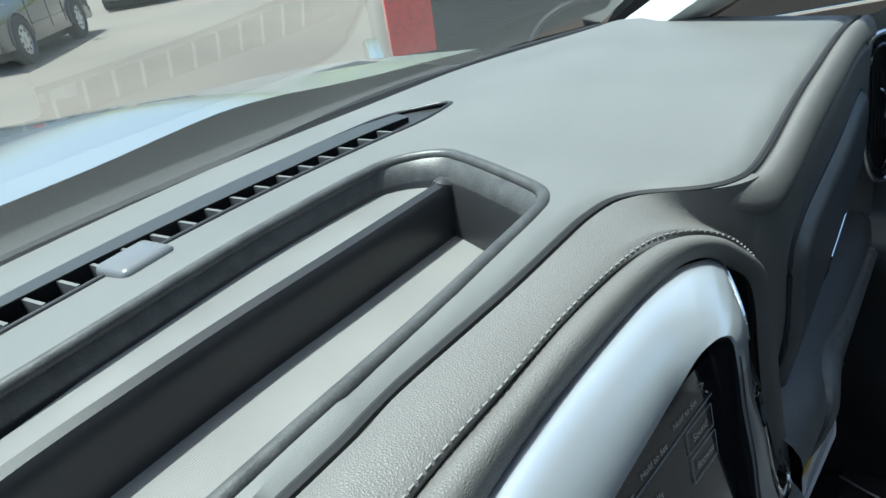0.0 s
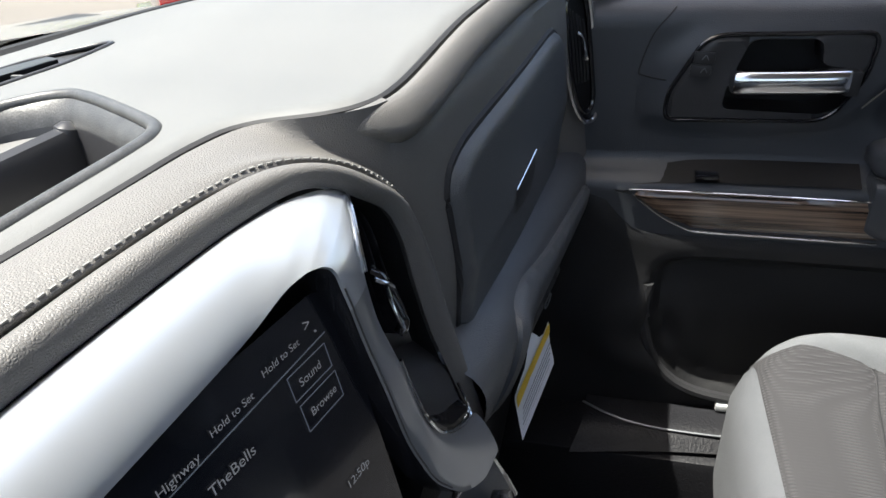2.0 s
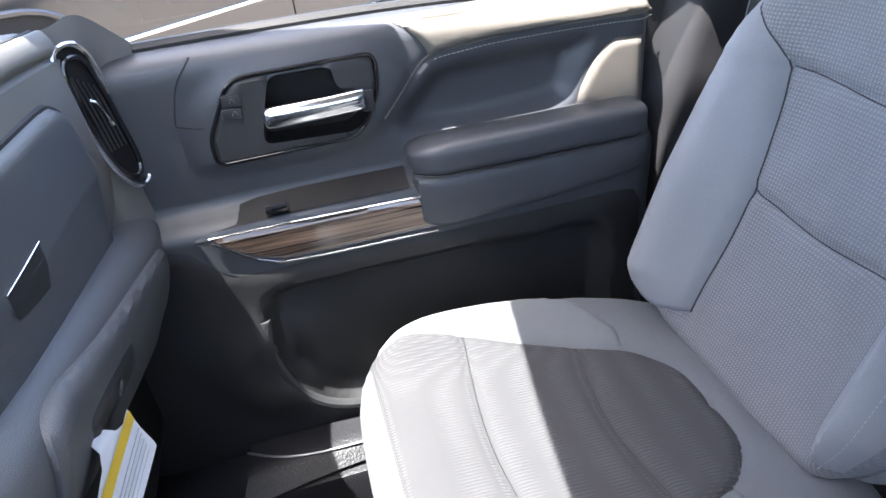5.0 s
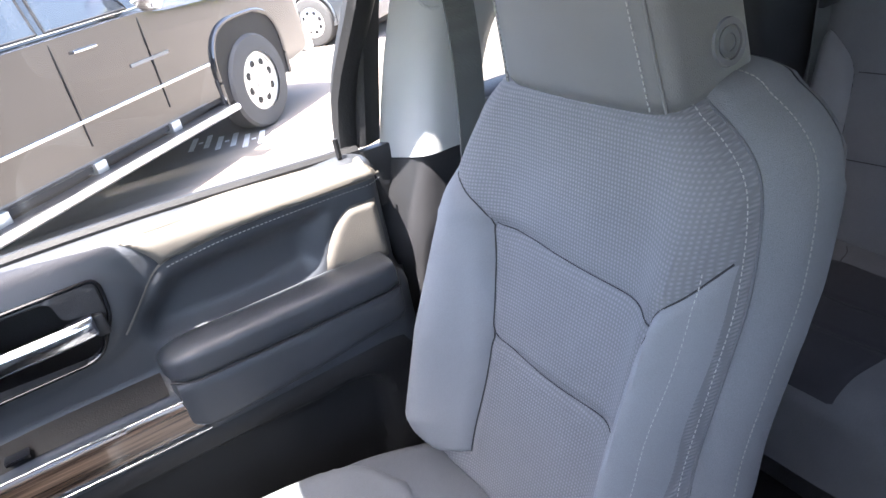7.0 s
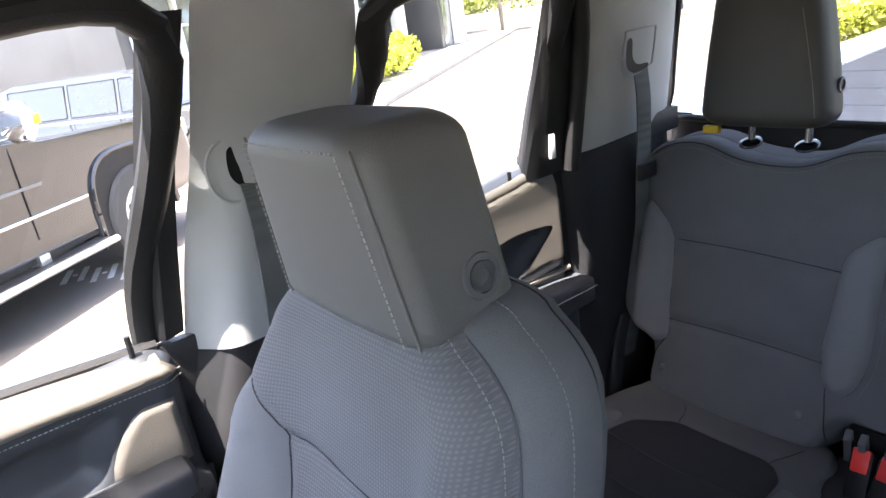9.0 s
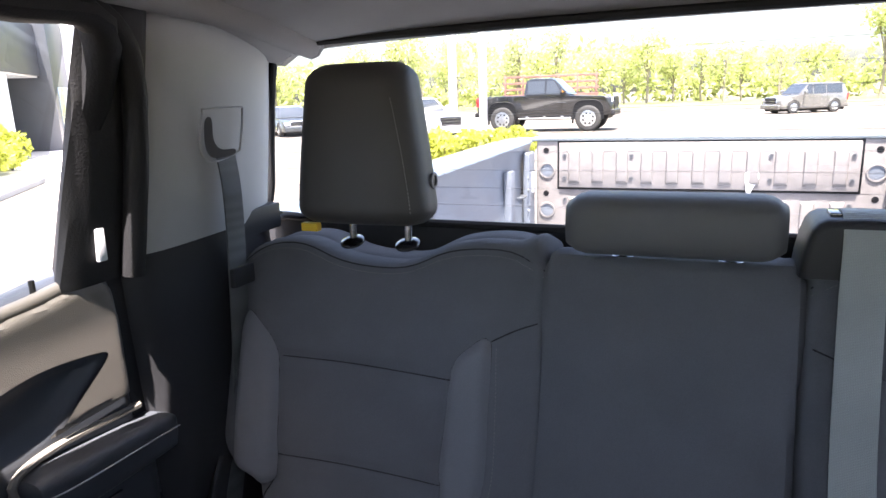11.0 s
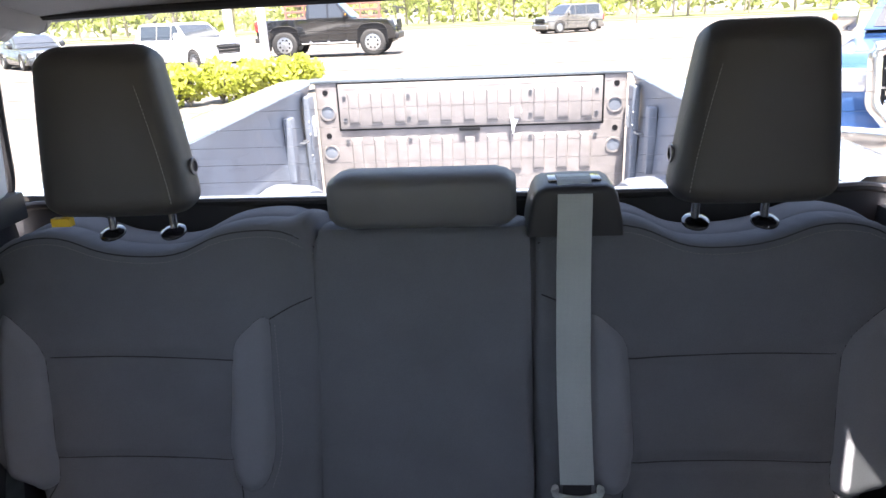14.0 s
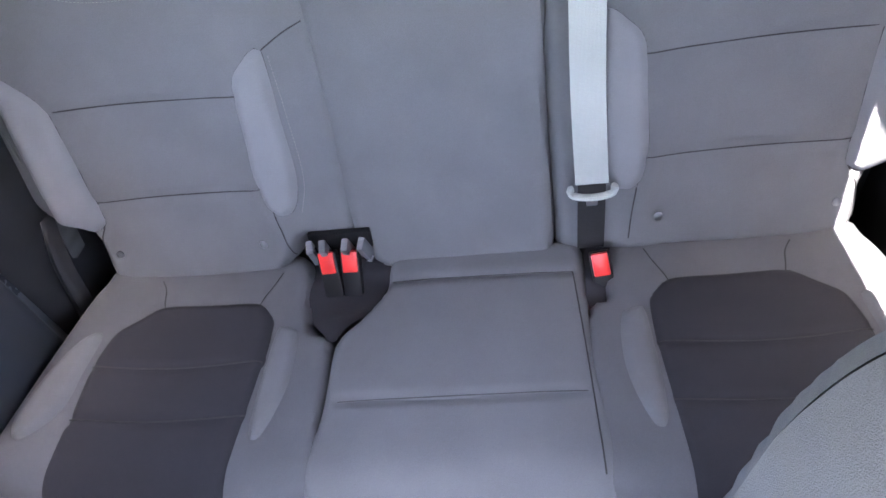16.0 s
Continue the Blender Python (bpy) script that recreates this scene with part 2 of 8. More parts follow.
def spline(pts, n, closed=False):
    """n points along a smooth curve through pts, evenly spaced."""
    p = np.array(pts, float)
    k = len(p)
    if closed:
        q = np.vstack([p[-1], p, p[0], p[1]])
        segs = k
    else:
        q = np.vstack([2 * p[0] - p[1], p, 2 * p[-1] - p[-2]])
        segs = k - 1
    out = []
    m = 16
    for i in range(segs):
        a, b, c, d = q[i], q[i + 1], q[i + 2], q[i + 3]
        for j in range(m):
            t = j / m
            out.append(0.5 * (2 * b + (c - a) * t + (2 * a - 5 * b + 4 * c - d) * t**2 + (3 * b - a - 3 * c + d) * t**3))
    out.append(p[0] if closed else p[-1])
    out = np.array(out)
    s = np.r_[0, np.cumsum(np.linalg.norm(np.diff(out, axis=0), axis=1))]
    want = np.linspace(0, s[-1], n + 1)[:-1] if closed else np.linspace(0, s[-1], n)
    return np.stack([np.interp(want, s, out[:, j]) for j in range(p.shape[1])], 1)


def grid_faces(nr, nc, wrap=False):
    f = []
    for i in range(nr - 1):
        for j in range(nc if wrap else nc - 1):
            k = (j + 1) % nc
            f.append((i * nc + j, i * nc + k, (i + 1) * nc + k, (i + 1) * nc + j))
    return f


def loft(curves, n=40, m=5, flip=False):
    """A smooth surface over a row of curves."""
    rows = [spline(c, n) for c in curves]
    cols = np.array([spline([r[j] for r in rows], (len(rows) - 1) * m + 1) for j in range(n)])
    v = cols.transpose(1, 0, 2).reshape(-1, 3)
    f = grid_faces(cols.shape[1], n)
    if flip:
        f = [q[::-1] for q in f]
    return [tuple(p) for p in v], f


def tube(path, r, segs=8, n=None, closed=False, flat=1.0, up=(0, 0, 1)):
    """A round or flattened bar along a path."""
    p = spline(path, n or max(2, len(path) * 6), closed) if len(path) > 2 else np.array(path, float)
    k = len(p)
    v, f = [], []
    for i in range(k):
        t = Vector(p[(i + 1) % k] - p[i - 1]) if closed else Vector(p[min(i + 1, k - 1)] - p[max(i - 1, 0)])
        t.normalize()
        s = t.cross(Vector(up))
        if s.length < 1e-4:
            s = t.cross(Vector((1, 0, 0)))
        s.normalize()
        w = s.cross(t)
        for j in range(segs):
            a = 2 * math.pi * (j + 0.5) / segs
            v.append(tuple(Vector(p[i]) + s * (r * math.cos(a)) + w * (r * flat * math.sin(a))))
    for i in range(k if closed else k - 1):
        for j in range(segs):
            a, b = i * segs, ((i + 1) % k) * segs
            f.append((a + j, a + (j + 1) % segs, b + (j + 1) % segs, b + j))
    if not closed:
        f.append(tuple(range(segs))[::-1])
        f.append(tuple((k - 1) * segs + j for j in range(segs)))
    return v, f


def box(lo, hi, bevel=0.004, segs=2):
    bm = bmesh.new()
    bmesh.ops.create_cube(bm, size=1.0)
    for v in bm.verts:
        v.co = Vector([lo[i] + (v.co[i] + 0.5) * (hi[i] - lo[i]) for i in range(3)])
    if bevel:
        bmesh.ops.bevel(bm, geom=bm.edges[:], offset=bevel, segments=segs, affect="EDGES", profile=0.6)
    return bm


def turned(bm, m):
    bmesh.ops.transform(bm, matrix=m, verts=bm.verts)
    return bm


def merge(*made):
    """Joins (verts, faces) lumps."""
    v, f = [], []
    for mv, mf in made:
        k = len(v)
        v += [tuple(p) for p in mv]
        f += [tuple(i + k for i in q) for q in mf]
    return v, f


def bar_box(lo, hi):
    (a, b, c), (d, e, g) = lo, hi
    v = [(a, b, c), (d, b, c), (d, e, c), (a, e, c), (a, b, g), (d, b, g), (d, e, g), (a, e, g)]
    return v, [(0, 3, 2, 1), (4, 5, 6, 7), (0, 1, 5, 4), (1, 2, 6, 5), (2, 3, 7, 6), (3, 0, 4, 7)]


def disc(centre, normal, r, depth=0.004, segs=24, dome=0.0, hole=0.0):
    """A round cap or ring with rounded rim."""
    c, nrm = Vector(centre), Vector(normal).normalized()
    s = nrm.orthogonal().normalized()
    w = nrm.cross(s)
    prof = [(r, 0), (r, depth * 0.7), (r * 0.96, depth)]
    prof += [(hole, depth + dome)] if hole else [(r * 0.5, depth + dome * 0.75), (0.0001, depth + dome)]
    if hole:
        prof.append((hole, 0))
    v = [tuple(c + s * (a * math.cos(t)) + w * (a * math.sin(t)) + nrm * h)
         for a, h in prof for t in [2 * math.pi * j / segs for j in range(segs)]]
    return v, grid_faces(len(prof), segs, True)


def seg_dist(p, poly, closed):
    """Distance of points p (n, 2) to a polyline, and the nearest points."""
    poly = np.asarray(poly, float)
    a = poly
    b = np.roll(poly, -1, 0)
    if not closed:
        a, b = a[:-1], b[:-1]
    best = np.full(len(p), 1e9)
    near = np.zeros_like(p)
    for s, e in zip(a, b):
        d = e - s
        t = np.clip(((p - s) @ d) / max(d @ d, 1e-12), 0, 1)
        q = s + t[:, None] * d
        r = np.hypot(*(p - q).T)
        k = r < best
        best[k], near[k] = r[k], q[k]
    return best, near


def inside(p, poly):
    x, y = p[:, 0], p[:, 1]
    poly = np.asarray(poly, float)
    c = np.zeros(len(p), bool)
    j = len(poly) - 1
    for i in range(len(poly)):
        xi, yi, xj, yj = *poly[i], *poly[j]
        k = (yi > y) != (yj > y)
        with np.errstate(divide="ignore", invalid="ignore"):
            c ^= k & (x < (xj - xi) * (y - yi) / (yj - yi + 1e-15) + xi)
        j = i
    return c


def sheet(outline, place, step, holes=(), height=None, skirt=0.0, region=None, flip=False, snap=()):
    """A fine mesh inside an outline, less its holes; height(points, edge distance) lifts it, place(u, v, h) lays it into space.
    skirt folds the rim back. With region, a dict of meshes by region number."""
    outline = np.asarray(outline, float)
    lo, hi = outline.min(0), outline.max(0)
    nu, nv = (np.ceil((hi - lo) / step).astype(int) + 3)
    u0, v0 = lo - step
    gu, gv = np.meshgrid(u0 + step * np.arange(nu), v0 + step * np.arange(nv), indexing="ij")
    p = np.stack([gu.ravel(), gv.ravel()], 1)
    cc = np.stack([gu[:-1, :-1].ravel(), gv[:-1, :-1].ravel()], 1) + step / 2
    keep = inside(cc, outline)
    for h in holes:
        keep &= ~inside(cc, h)
    keep = keep.reshape(nu - 1, nv - 1)
    idx = np.arange(nu * nv).reshape(nu, nv)
    quads = np.stack([idx[:-1, :-1], idx[1:, :-1], idx[1:, 1:], idx[:-1, 1:]], -1)[keep]
    count = np.zeros(nu * nv, int)
    np.add.at(count, quads.ravel(), 1)
    rim = (count > 0) & (count < 4)
    d, near = seg_dist(p, outline, True)
    edge = d.copy()
    for h in holes:
        dh, nh = seg_dist(p, h, True)
        k = dh < d
        d[k], near[k] = dh[k], nh[k]
    p[rim] = near[rim]
    edge[rim & (edge < step * 1.5)] = 0
    for ln, ring in snap:
        ds, ns = seg_dist(p, ln, ring)
        k = (ds < step * 0.52) & ~rim
        p[k] = ns[k]
    hgt = height(p, edge) if height else np.zeros(len(p))
    used = np.where(count > 0)[0]
    new_id = np.full(nu * nv, -1)
    new_id[used] = np.arange(len(used))
    pts = np.stack(place(p[used, 0], p[used, 1], hgt[used]), 1)
    faces = new_id[quads]
    if flip:
        faces = faces[:, ::-1]
    verts = [tuple(q) for q in pts.tolist()]
    flist = [tuple(q) for q in faces.tolist()]
    if skirt:
        once = {}
        for q in flist:
            for a, b in zip(q, q[1:] + q[:1]):
                if (b, a) in once:
                    del once[(b, a)]
                else:
                    once[(a, b)] = 1
        back = np.stack(place(p[used, 0], p[used, 1], hgt[used] * 0 - skirt), 1)
        twin = {}
        for a, b in once:
            for k in (a, b):
                if k not in twin:
                    twin[k] = len(verts)
                    verts.append(tuple(back[k].tolist()))
            flist.append((b, a, twin[a], twin[b]))
    if region is None:
        return verts, flist
    cen = p[quads].mean(1)
    which = region(cen)
    out = {}
    for r in np.unique(which):
        sel = [flist[i] for i in np.where(which == r)[0]]
        out[int(r)] = sel
    if skirt:
        base = max(out, key=lambda r: len(out[r]))
        out[base] = out[base] + flist[len(quads):]
    res = {}
    for r, sel in out.items():
        ids = sorted({i for q in sel for i in q})
        mp = {i: k for k, i in enumerate(ids)}
        res[r] = ([verts[i] for i in ids], [tuple(mp[i] for i in q) for q in sel])
    return res


def pad_height(depth, r, seams=(), crown=0.0, extra=None):
    """Rounded rim of radius r, with seams (polyline, half width, depth) pressed in."""
    def fn(p, d):
        k = np.clip(d / r, 0, 1)
        h = depth * np.sqrt(np.clip(1 - (1 - k) ** 2, 0, 1)) + crown * np.clip(d / (4 * r), 0, 1)
        if extra is not None:
            h = h + extra(p) * k
        for line, w, deep in seams:
            ds, _ = seg_dist(p, line, False)
            h = h - deep * np.exp(-(ds / w) ** 2) * k
        return h
    return fn


def overlay(outline, base_outline, base_height, place, step, lift=0.004, r=0.008, flip=False, holes=()):
    """A sewn-on panel that follows the surface of a pad and stands a little proud of it."""
    def fn(p, d):
        db, _ = seg_dist(p, base_outline, True)
        db = np.where(inside(p, base_outline), db, 0)
        k = np.clip(d / r, 0, 1)
        return base_height(p, db) + lift * np.sqrt(np.clip(1 - (1 - k) ** 2, 0, 1)) + 0.0010
    return sheet(outline, place, step, holes, height=fn, flip=flip)


def seam_tube(name, pts, base_outline, base_height, place, parent, r=0.0013, mat=None, lift=0.0, closed=False):
    """A thin dark line of sewing along a pad."""
    p = np.asarray(pts, float)
    d, _ = seg_dist(p, base_outline, True)
    h = base_height(p, d) + lift
    q = np.stack(place(p[:, 0], p[:, 1], h), 1)
    return part(name, tube([tuple(a) for a in q], r, 6, n=max(30, len(q)), closed=closed), mat or SEAM, parent)


def stitches(name, path, parent, mat, pitch=0.006, r=0.0006, length=0.6, label=""):
    """A row of short threads along a path, one mesh."""
    p = np.array(path, float)
    s = np.r_[0, np.cumsum(np.linalg.norm(np.diff(p, axis=0), axis=1))]
    v, f = [], []
    for k in range(int(s[-1] / pitch)):
        a, b = (k + 0.2) * pitch, (k + 0.2 + length) * pitch
        q = [np.array([np.interp(t, s, p[:, j]) for j in range(3)]) for t in (a, b)]
        tv, tf = tube([tuple(q[0]), tuple(q[1])], r, 5)
        o = len(v)
        v += tv
        f += [tuple(i + o for i in g) for g in tf]
    return tagged(part(name, (v, f), mat, parent, label), kind="stuff")


# ---------------------------------------------------------------- cabin shell
floor_top = 0.04
solo("floor", box((-0.86, -1.16, floor_top - 0.05), (0.86, 1.30, floor_top), 0.004), FLOORM,
     "black vinyl truck cabin floor", "floor", "structure")

ROOF = [  # y, height at the middle, height at the edge
    (0.615, 1.235, 1.185), (0.40, 1.290, 1.215), (0.10, 1.325, 1.235), (-0.40, 1.325, 1.235), (-0.85, 1.290, 1.215), (-1.115, 1.188, 1.176)]
roof_rows = []
for y, mid, edge in ROOF:
    roof_rows.append([((0.660 if s > 0 else 0.674) * s, y - (0.11 if y > 0.5 else 0.04) * (abs(s) ** 2) * (y > 0.3), edge + (mid - edge) * (1 - abs(s) ** 2.6)) for s in np.linspace(-1, 1, 13)])
solo("ceiling", loft(roof_rows, 40, 6), LINER, "light grey cloth headliner of the truck cab", "ceiling", "structure")
roof_skin = [[(x * 1.030, y + (0.015 if y > 0.5 else -0.02 if y < -1 else 0), z + 0.035) for x, y, z in r] for r in roof_rows]
solo("roof", loft(roof_skin, 40, 6, True), PAINT, "silver blue painted truck roof", "roof", "structure")
# front and rear header rolls that close headliner and roof skin
solo("trim_header_front", tube([tuple(p) for p in (np.array(roof_rows[0]) + (0, 0.012, 0.016))], 0.022, 10), LINER,
     "grey cloth windscreen header", "trim", "structure")
solo("trim_header_rear", tube([tuple(p) for p in (np.array(roof_rows[-1]) + (0, -0.008, 0.0115))], 0.016, 10), LINER,
     "grey cloth header over the rear window", "trim", "structure")
for s, tag, x0 in ((1, "right", 0.650), (-1, "left", 0.664)):
    corner = [[((x0 + dx) * s, y, z + dz) for y, z in ((-0.68, 1.222), (-0.85, 1.212), (-1.0, 1.194), (-1.122, 1.173))] for dx, dz in ((0.0, 0.004), (0.012, -0.001), (0.045, -0.010), (0.090, -0.030), (0.092, 0.03), (0.0, 0.03))]
    solo("trim_headliner_corner_" + tag, loft(corner, 16, 3), LINER, "grey cloth headliner edge over the rear pillar", "trim", "structure")
for s, tag in ((1, "right"), (-1, "left")):
    rail = [((0.660 if s > 0 else 0.674) * s, y + (0.06 if i == 0 else 0), e + 0.005) for i, (y, m, e) in enumerate(ROOF)]
    solo("trim_roof_rail_" + tag, tube(rail, 0.028, 10), LINER, "grey cloth roof side rail", "trim", "structure")
    # windscreen pillar
    a = loft([[(0.80 * s, 1.13, 0.82), (0.755 * s, 0.86, 1.00), (0.68 * s, 0.56, 1.195)],
              [(0.748 * s, 1.075, 0.82), (0.668 * s, 0.82, 0.99), (0.600 * s, 0.55, 1.180)],
              [(0.79 * s, 1.03, 0.82), (0.715 * s, 0.79, 0.97), (0.64 * s, 0.52, 1.17)],
              [(0.83 * s, 1.06, 0.82), (0.785 * s, 0.82, 0.98), (0.715 * s, 0.54, 1.18)],
              [(0.83 * s, 1.12, 0.82), (0.785 * s, 0.86, 1.00), (0.715 * s, 0.56, 1.20)]], 20, 4)
    solo("pillar_front_" + tag, a, PILLAR, "light grey plastic windscreen pillar trim", "pillar", "structure")

# windscreen
ws_base = [(0.80, 1.12, 0.835), (0.62, 1.20, 0.838), (0.36, 1.275, 0.84), (0.0, 1.315, 0.842)]
ws_base = ws_base + [(-a, b, c) for a, b, c in ws_base[-2::-1]]
ws_top = [(0.70, 0.525, 1.200), (0.5, 0.575, 1.228), (0.25, 0.615, 1.245), (0.0, 0.628, 1.252)]
ws_top = ws_top + [(-a, b, c) for a, b, c in ws_top[-2::-1]]
solo("window_1", loft([ws_base, [tuple((np.array(p) + q) / 2 + (0, 0.03, 0.02)) for p, q in zip(ws_base, ws_top)], ws_top], 40, 8),
            SCREENG, "curved clear windscreen of the truck", "windscreen", "structure")
solo("trim_windscreen_base", tube([(x, y - 0.004, z + 0.002) for x, y, z in ws_base], 0.012, 8), RUBBER,
     "black rubber windscreen base seal", "seal", "structure")

# ------------------------------------------------ right side: body side, pillars, window frames
def side_wall(s, tag):
    """Body side below the windows, with the frames round the door glass."""
    solo("wall_" + tag, bar_box((0.80 * s - 0.03, -1.16, -0.25), (0.80 * s + 0.05, 1.30, 0.60)), PAINT,
         "silver blue outer body side of the truck", "body side", "structure")


side_wall(1, "right")
side_wall(-1, "left")
solo("wall_front", bar_box((-0.80, 1.22, 0.0), (0.80, 1.28, 0.80)), RUBBER, "black firewall under the dashboard", "firewall", "structure")
solo("wall_rear", bar_box((-0.84, -1.17, 0.0), (0.84, -1.125, 0.845)), HARD, "black carpeted cab back wall", "back wall", "structure")

# rear window with its rounded frame
rw = spline([(0.735, 1.165), (0.79, 0.875), (0.77, 0.852), (0.4, 0.848), (0, 0.846), (-0.4, 0.848), (-0.77, 0.852), (-0.79, 0.875), (-0.735, 1.165),
             (-0.70, 1.182), (0, 1.190), (0.70, 1.182)], 120, True)
solo("wall_rear_upper", sheet([(-0.86, 0.80), (0.86, 0.80), (0.80, 1.21), (-0.80, 1.21)], lambda u, v, h: (u, -1.128 + 0.10 * (v - 0.85) + 0 * u, v), 0.015, [rw], flip=True),
     HARD, "black surround of the cab rear window", "window surround", "structure")
window = thing("window_2", "rear cab window with fine heater wires", "rear window", (0, -1.128, 0.85), "", "structure")
part("window_pane", sheet(rw, lambda u, v, h: (u, -1.135 + 0.10 * (v - 0.85) + 0 * u, v), 0.03), TINT, window)
part("window_frame", tube([(a, -1.128 + 0.10 * (b - 0.85), b) for a, b in rw[::2]], 0.008, 8, closed=True), RUBBER, window, "black rubber window seal")
for i in range(9):
    z = 0.885 + i * 0.032
    part("heater_wire", tube([(-0.745, -1.131 + 0.10 * (z - 0.85), z), (0.745, -1.131 + 0.10 * (z - 0.85), z)], 0.00032, 5), PEWTER, window)

# right centre pillar (light above, black below), with belt
def pillar_sheet(edge_f, edge_r, x0, x1):
    """A bowed pillar cover between its front and rear edge, given as (y, z) lists."""
    mid = [((a + c) / 2, (b + d) / 2) for (a, b), (c, d) in zip(edge_f, edge_r)]
    lean = lambda z: -0.10 * max(z - 0.80, 0)
    edge = lambda z: max(x1 - 0.28 * max(z - 0.80, 0), x0 + lean(z) + 0.012)
    cur = [[(edge(z), y, z) for y, z in edge_f], [(x0 + lean(z) + 0.006, y * 0.75 + c * 0.25, z) for (y, z), (c, d) in zip(edge_f, edge_r)],
           [(x0 + lean(z), y, z) for y, z in mid], [(x0 + lean(z) + 0.006, y * 0.25 + c * 0.75, z) for (y, z), (c, d) in zip(edge_f, edge_r)],
           [(edge(z), y, z) for y, z in edge_r]]
    return loft(cur, 24, 4)


bp_f = [(0.047, 0.768), (0.022, 0.90), (-0.010, 1.04), (-0.038, 1.177), (-0.05, 1.22)]
bp_r = [(-0.13, 0.768), (-0.16, 0.90), (-0.235, 1.03), (-0.262, 1.14), (-0.27, 1.22)]
b_pillar = thing("pillar_middle_right", "light grey middle pillar with a black lower cover", "pillar", (0.76, -0.06, floor_top), "", "structure")
part("upper_cover", pillar_sheet(bp_f, bp_r, 0.735, 0.80), PILLAR, b_pillar, "light grey plastic cover")
part("lower_cover", pillar_sheet([(0.085, 0.10), (0.088, 0.40), (0.085, 0.64), (0.050, 0.766)], [(-0.10, 0.10), (-0.10, 0.40), (-0.11, 0.64), (-0.13, 0.766)], 0.742, 0.80), HARD, b_pillar, "black plastic cover")
# added out of sight to stop sun leaking onto the pillar top
part("sun_stop", box((0.664, -0.30, 1.238), (0.760, 0.05, 1.262), 0.004), RUBBER, b_pillar, "unseen black bar keeping sun off the pillar")
part("joint_backing", box((0.782, -0.12, 0.70), (0.80, 0.095, 0.792), 0.004), HARD, b_pillar)
part("belt_guide", tube([(0.7235, -0.050 + 0.030 * math.cos(a), 1.005 + 0.040 * math.sin(a)) for a in np.linspace(0, 2 * math.pi, 13)[:-1]], 0.0022, 8, closed=True, up=(1, 0, 0)), PILLAR, b_pillar, "oval light grey belt guide rim")
part("belt_slot", sheet(spline([(-0.050, 1.032), (-0.064, 1.033), (-0.062, 1.010), (-0.074, 0.993), (-0.088, 0.990), (-0.086, 0.978), (-0.062, 0.982), (-0.047, 1.000)], 50, True), lambda u, v, h: (0.7195 + 0 * u, u, v), 0.005, flip=True), DARK, b_pillar, "black belt slot")


def webbing(path, width, side):
    """A flat belt of the given width along a path; side is the width's direction."""
    p = spline(path, len(path) * 8)
    sd = Vector(side).normalized()
    a = [tuple(Vector(q) - sd * width / 2) for q in p]
    b = [tuple(Vector(q) + sd * width / 2) for q in p]
    nrm = [Vector(p[min(i + 1, len(p) - 1)] - p[max(i - 1, 0)]).cross(sd).normalized() * 0.0014 for i in range(len(p))]
    v = [tuple(Vector(q) + k) for q, k in zip(a, nrm)] + [tuple(Vector(q) + k) for q, k in zip(b, nrm)]
    v += [tuple(Vector(q) - k) for q, k in zip(a, nrm)] + [tuple(Vector(q) - k) for q, k in zip(b, nrm)]
    n = len(p)
    f = []
    for i in range(n - 1):
        for o, w in ((0, n), (n, 3 * n), (3 * n, 2 * n), (2 * n, 0)):
            f.append((o + i, o + i + 1, w + i + 1, w + i))
    return v, f


belt = thing("seat_belt", "grey webbing seat belt hanging on the middle pillar", "seat belt", (0.71, -0.06, 0.40), "cabin seat belts")
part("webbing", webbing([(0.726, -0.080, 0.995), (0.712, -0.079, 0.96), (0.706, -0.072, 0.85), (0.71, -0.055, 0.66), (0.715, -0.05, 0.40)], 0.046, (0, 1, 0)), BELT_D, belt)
part("stop_button", disc((0.7075, -0.066, 0.78), (-1, 0, 0), 0.006, 0.004, 16, 0.001), HARD, belt, "small black stop button")

# rear pillar cover, light with retractor window, black below
cp_f = [(-0.712, 0.862), (-0.724, 0.95), (-0.737, 1.06), (-0.744, 1.15), (-0.745, 1.215)]
cp_r = [(-1.10, 0.862), (-1.10, 0.95), (-1.098, 1.06), (-1.094, 1.174), (-1.09, 1.215)]
c_pillar = thing("pillar_rear_right", "light grey rear pillar cover with a belt outlet, black below", "pillar", (0.78, -0.9, floor_top), "", "structure")


def cp(cf, cr, lo):
    cur = []
    for k, dx in ((0, 0.03), (0.12, 0.0), (0.5, 0.0), (0.85, 0.008), (1, 0.03)):
        cur.append([(0.735 + dx - 0.14 * max(z - 0.86, 0) + 0.02 * k, y + (c - y) * k, z) for (y, z), (c, d) in zip(cf, cr)])
    return loft(cur, 24, 5)


part("upper_cover", cp(cp_f, cp_r, 0), PILLAR, c_pillar, "light grey plastic cover")
part("joint_backing", box((0.752, -1.10, 0.835), (0.80, -0.716, 0.885), 0.004), HARD, c_pillar)
part("lower_cover", cp([(-0.74, 0.06), (-0.73, 0.4), (-0.715, 0.7), (-0.708, 0.858)], [(-1.12, 0.06), (-1.12, 0.4), (-1.11, 0.7), (-1.10, 0.858)], 0), HARD, c_pillar, "black plastic cover")
outlet = spline([(-0.848, 1.066), (-0.856, 1.071), (-0.942, 1.072), (-0.952, 1.066), (-0.948, 1.005), (-0.940, 0.998), (-0.912, 0.990), (-0.867, 0.988), (-0.846, 1.004), (-0.842, 1.03)], 70, True)
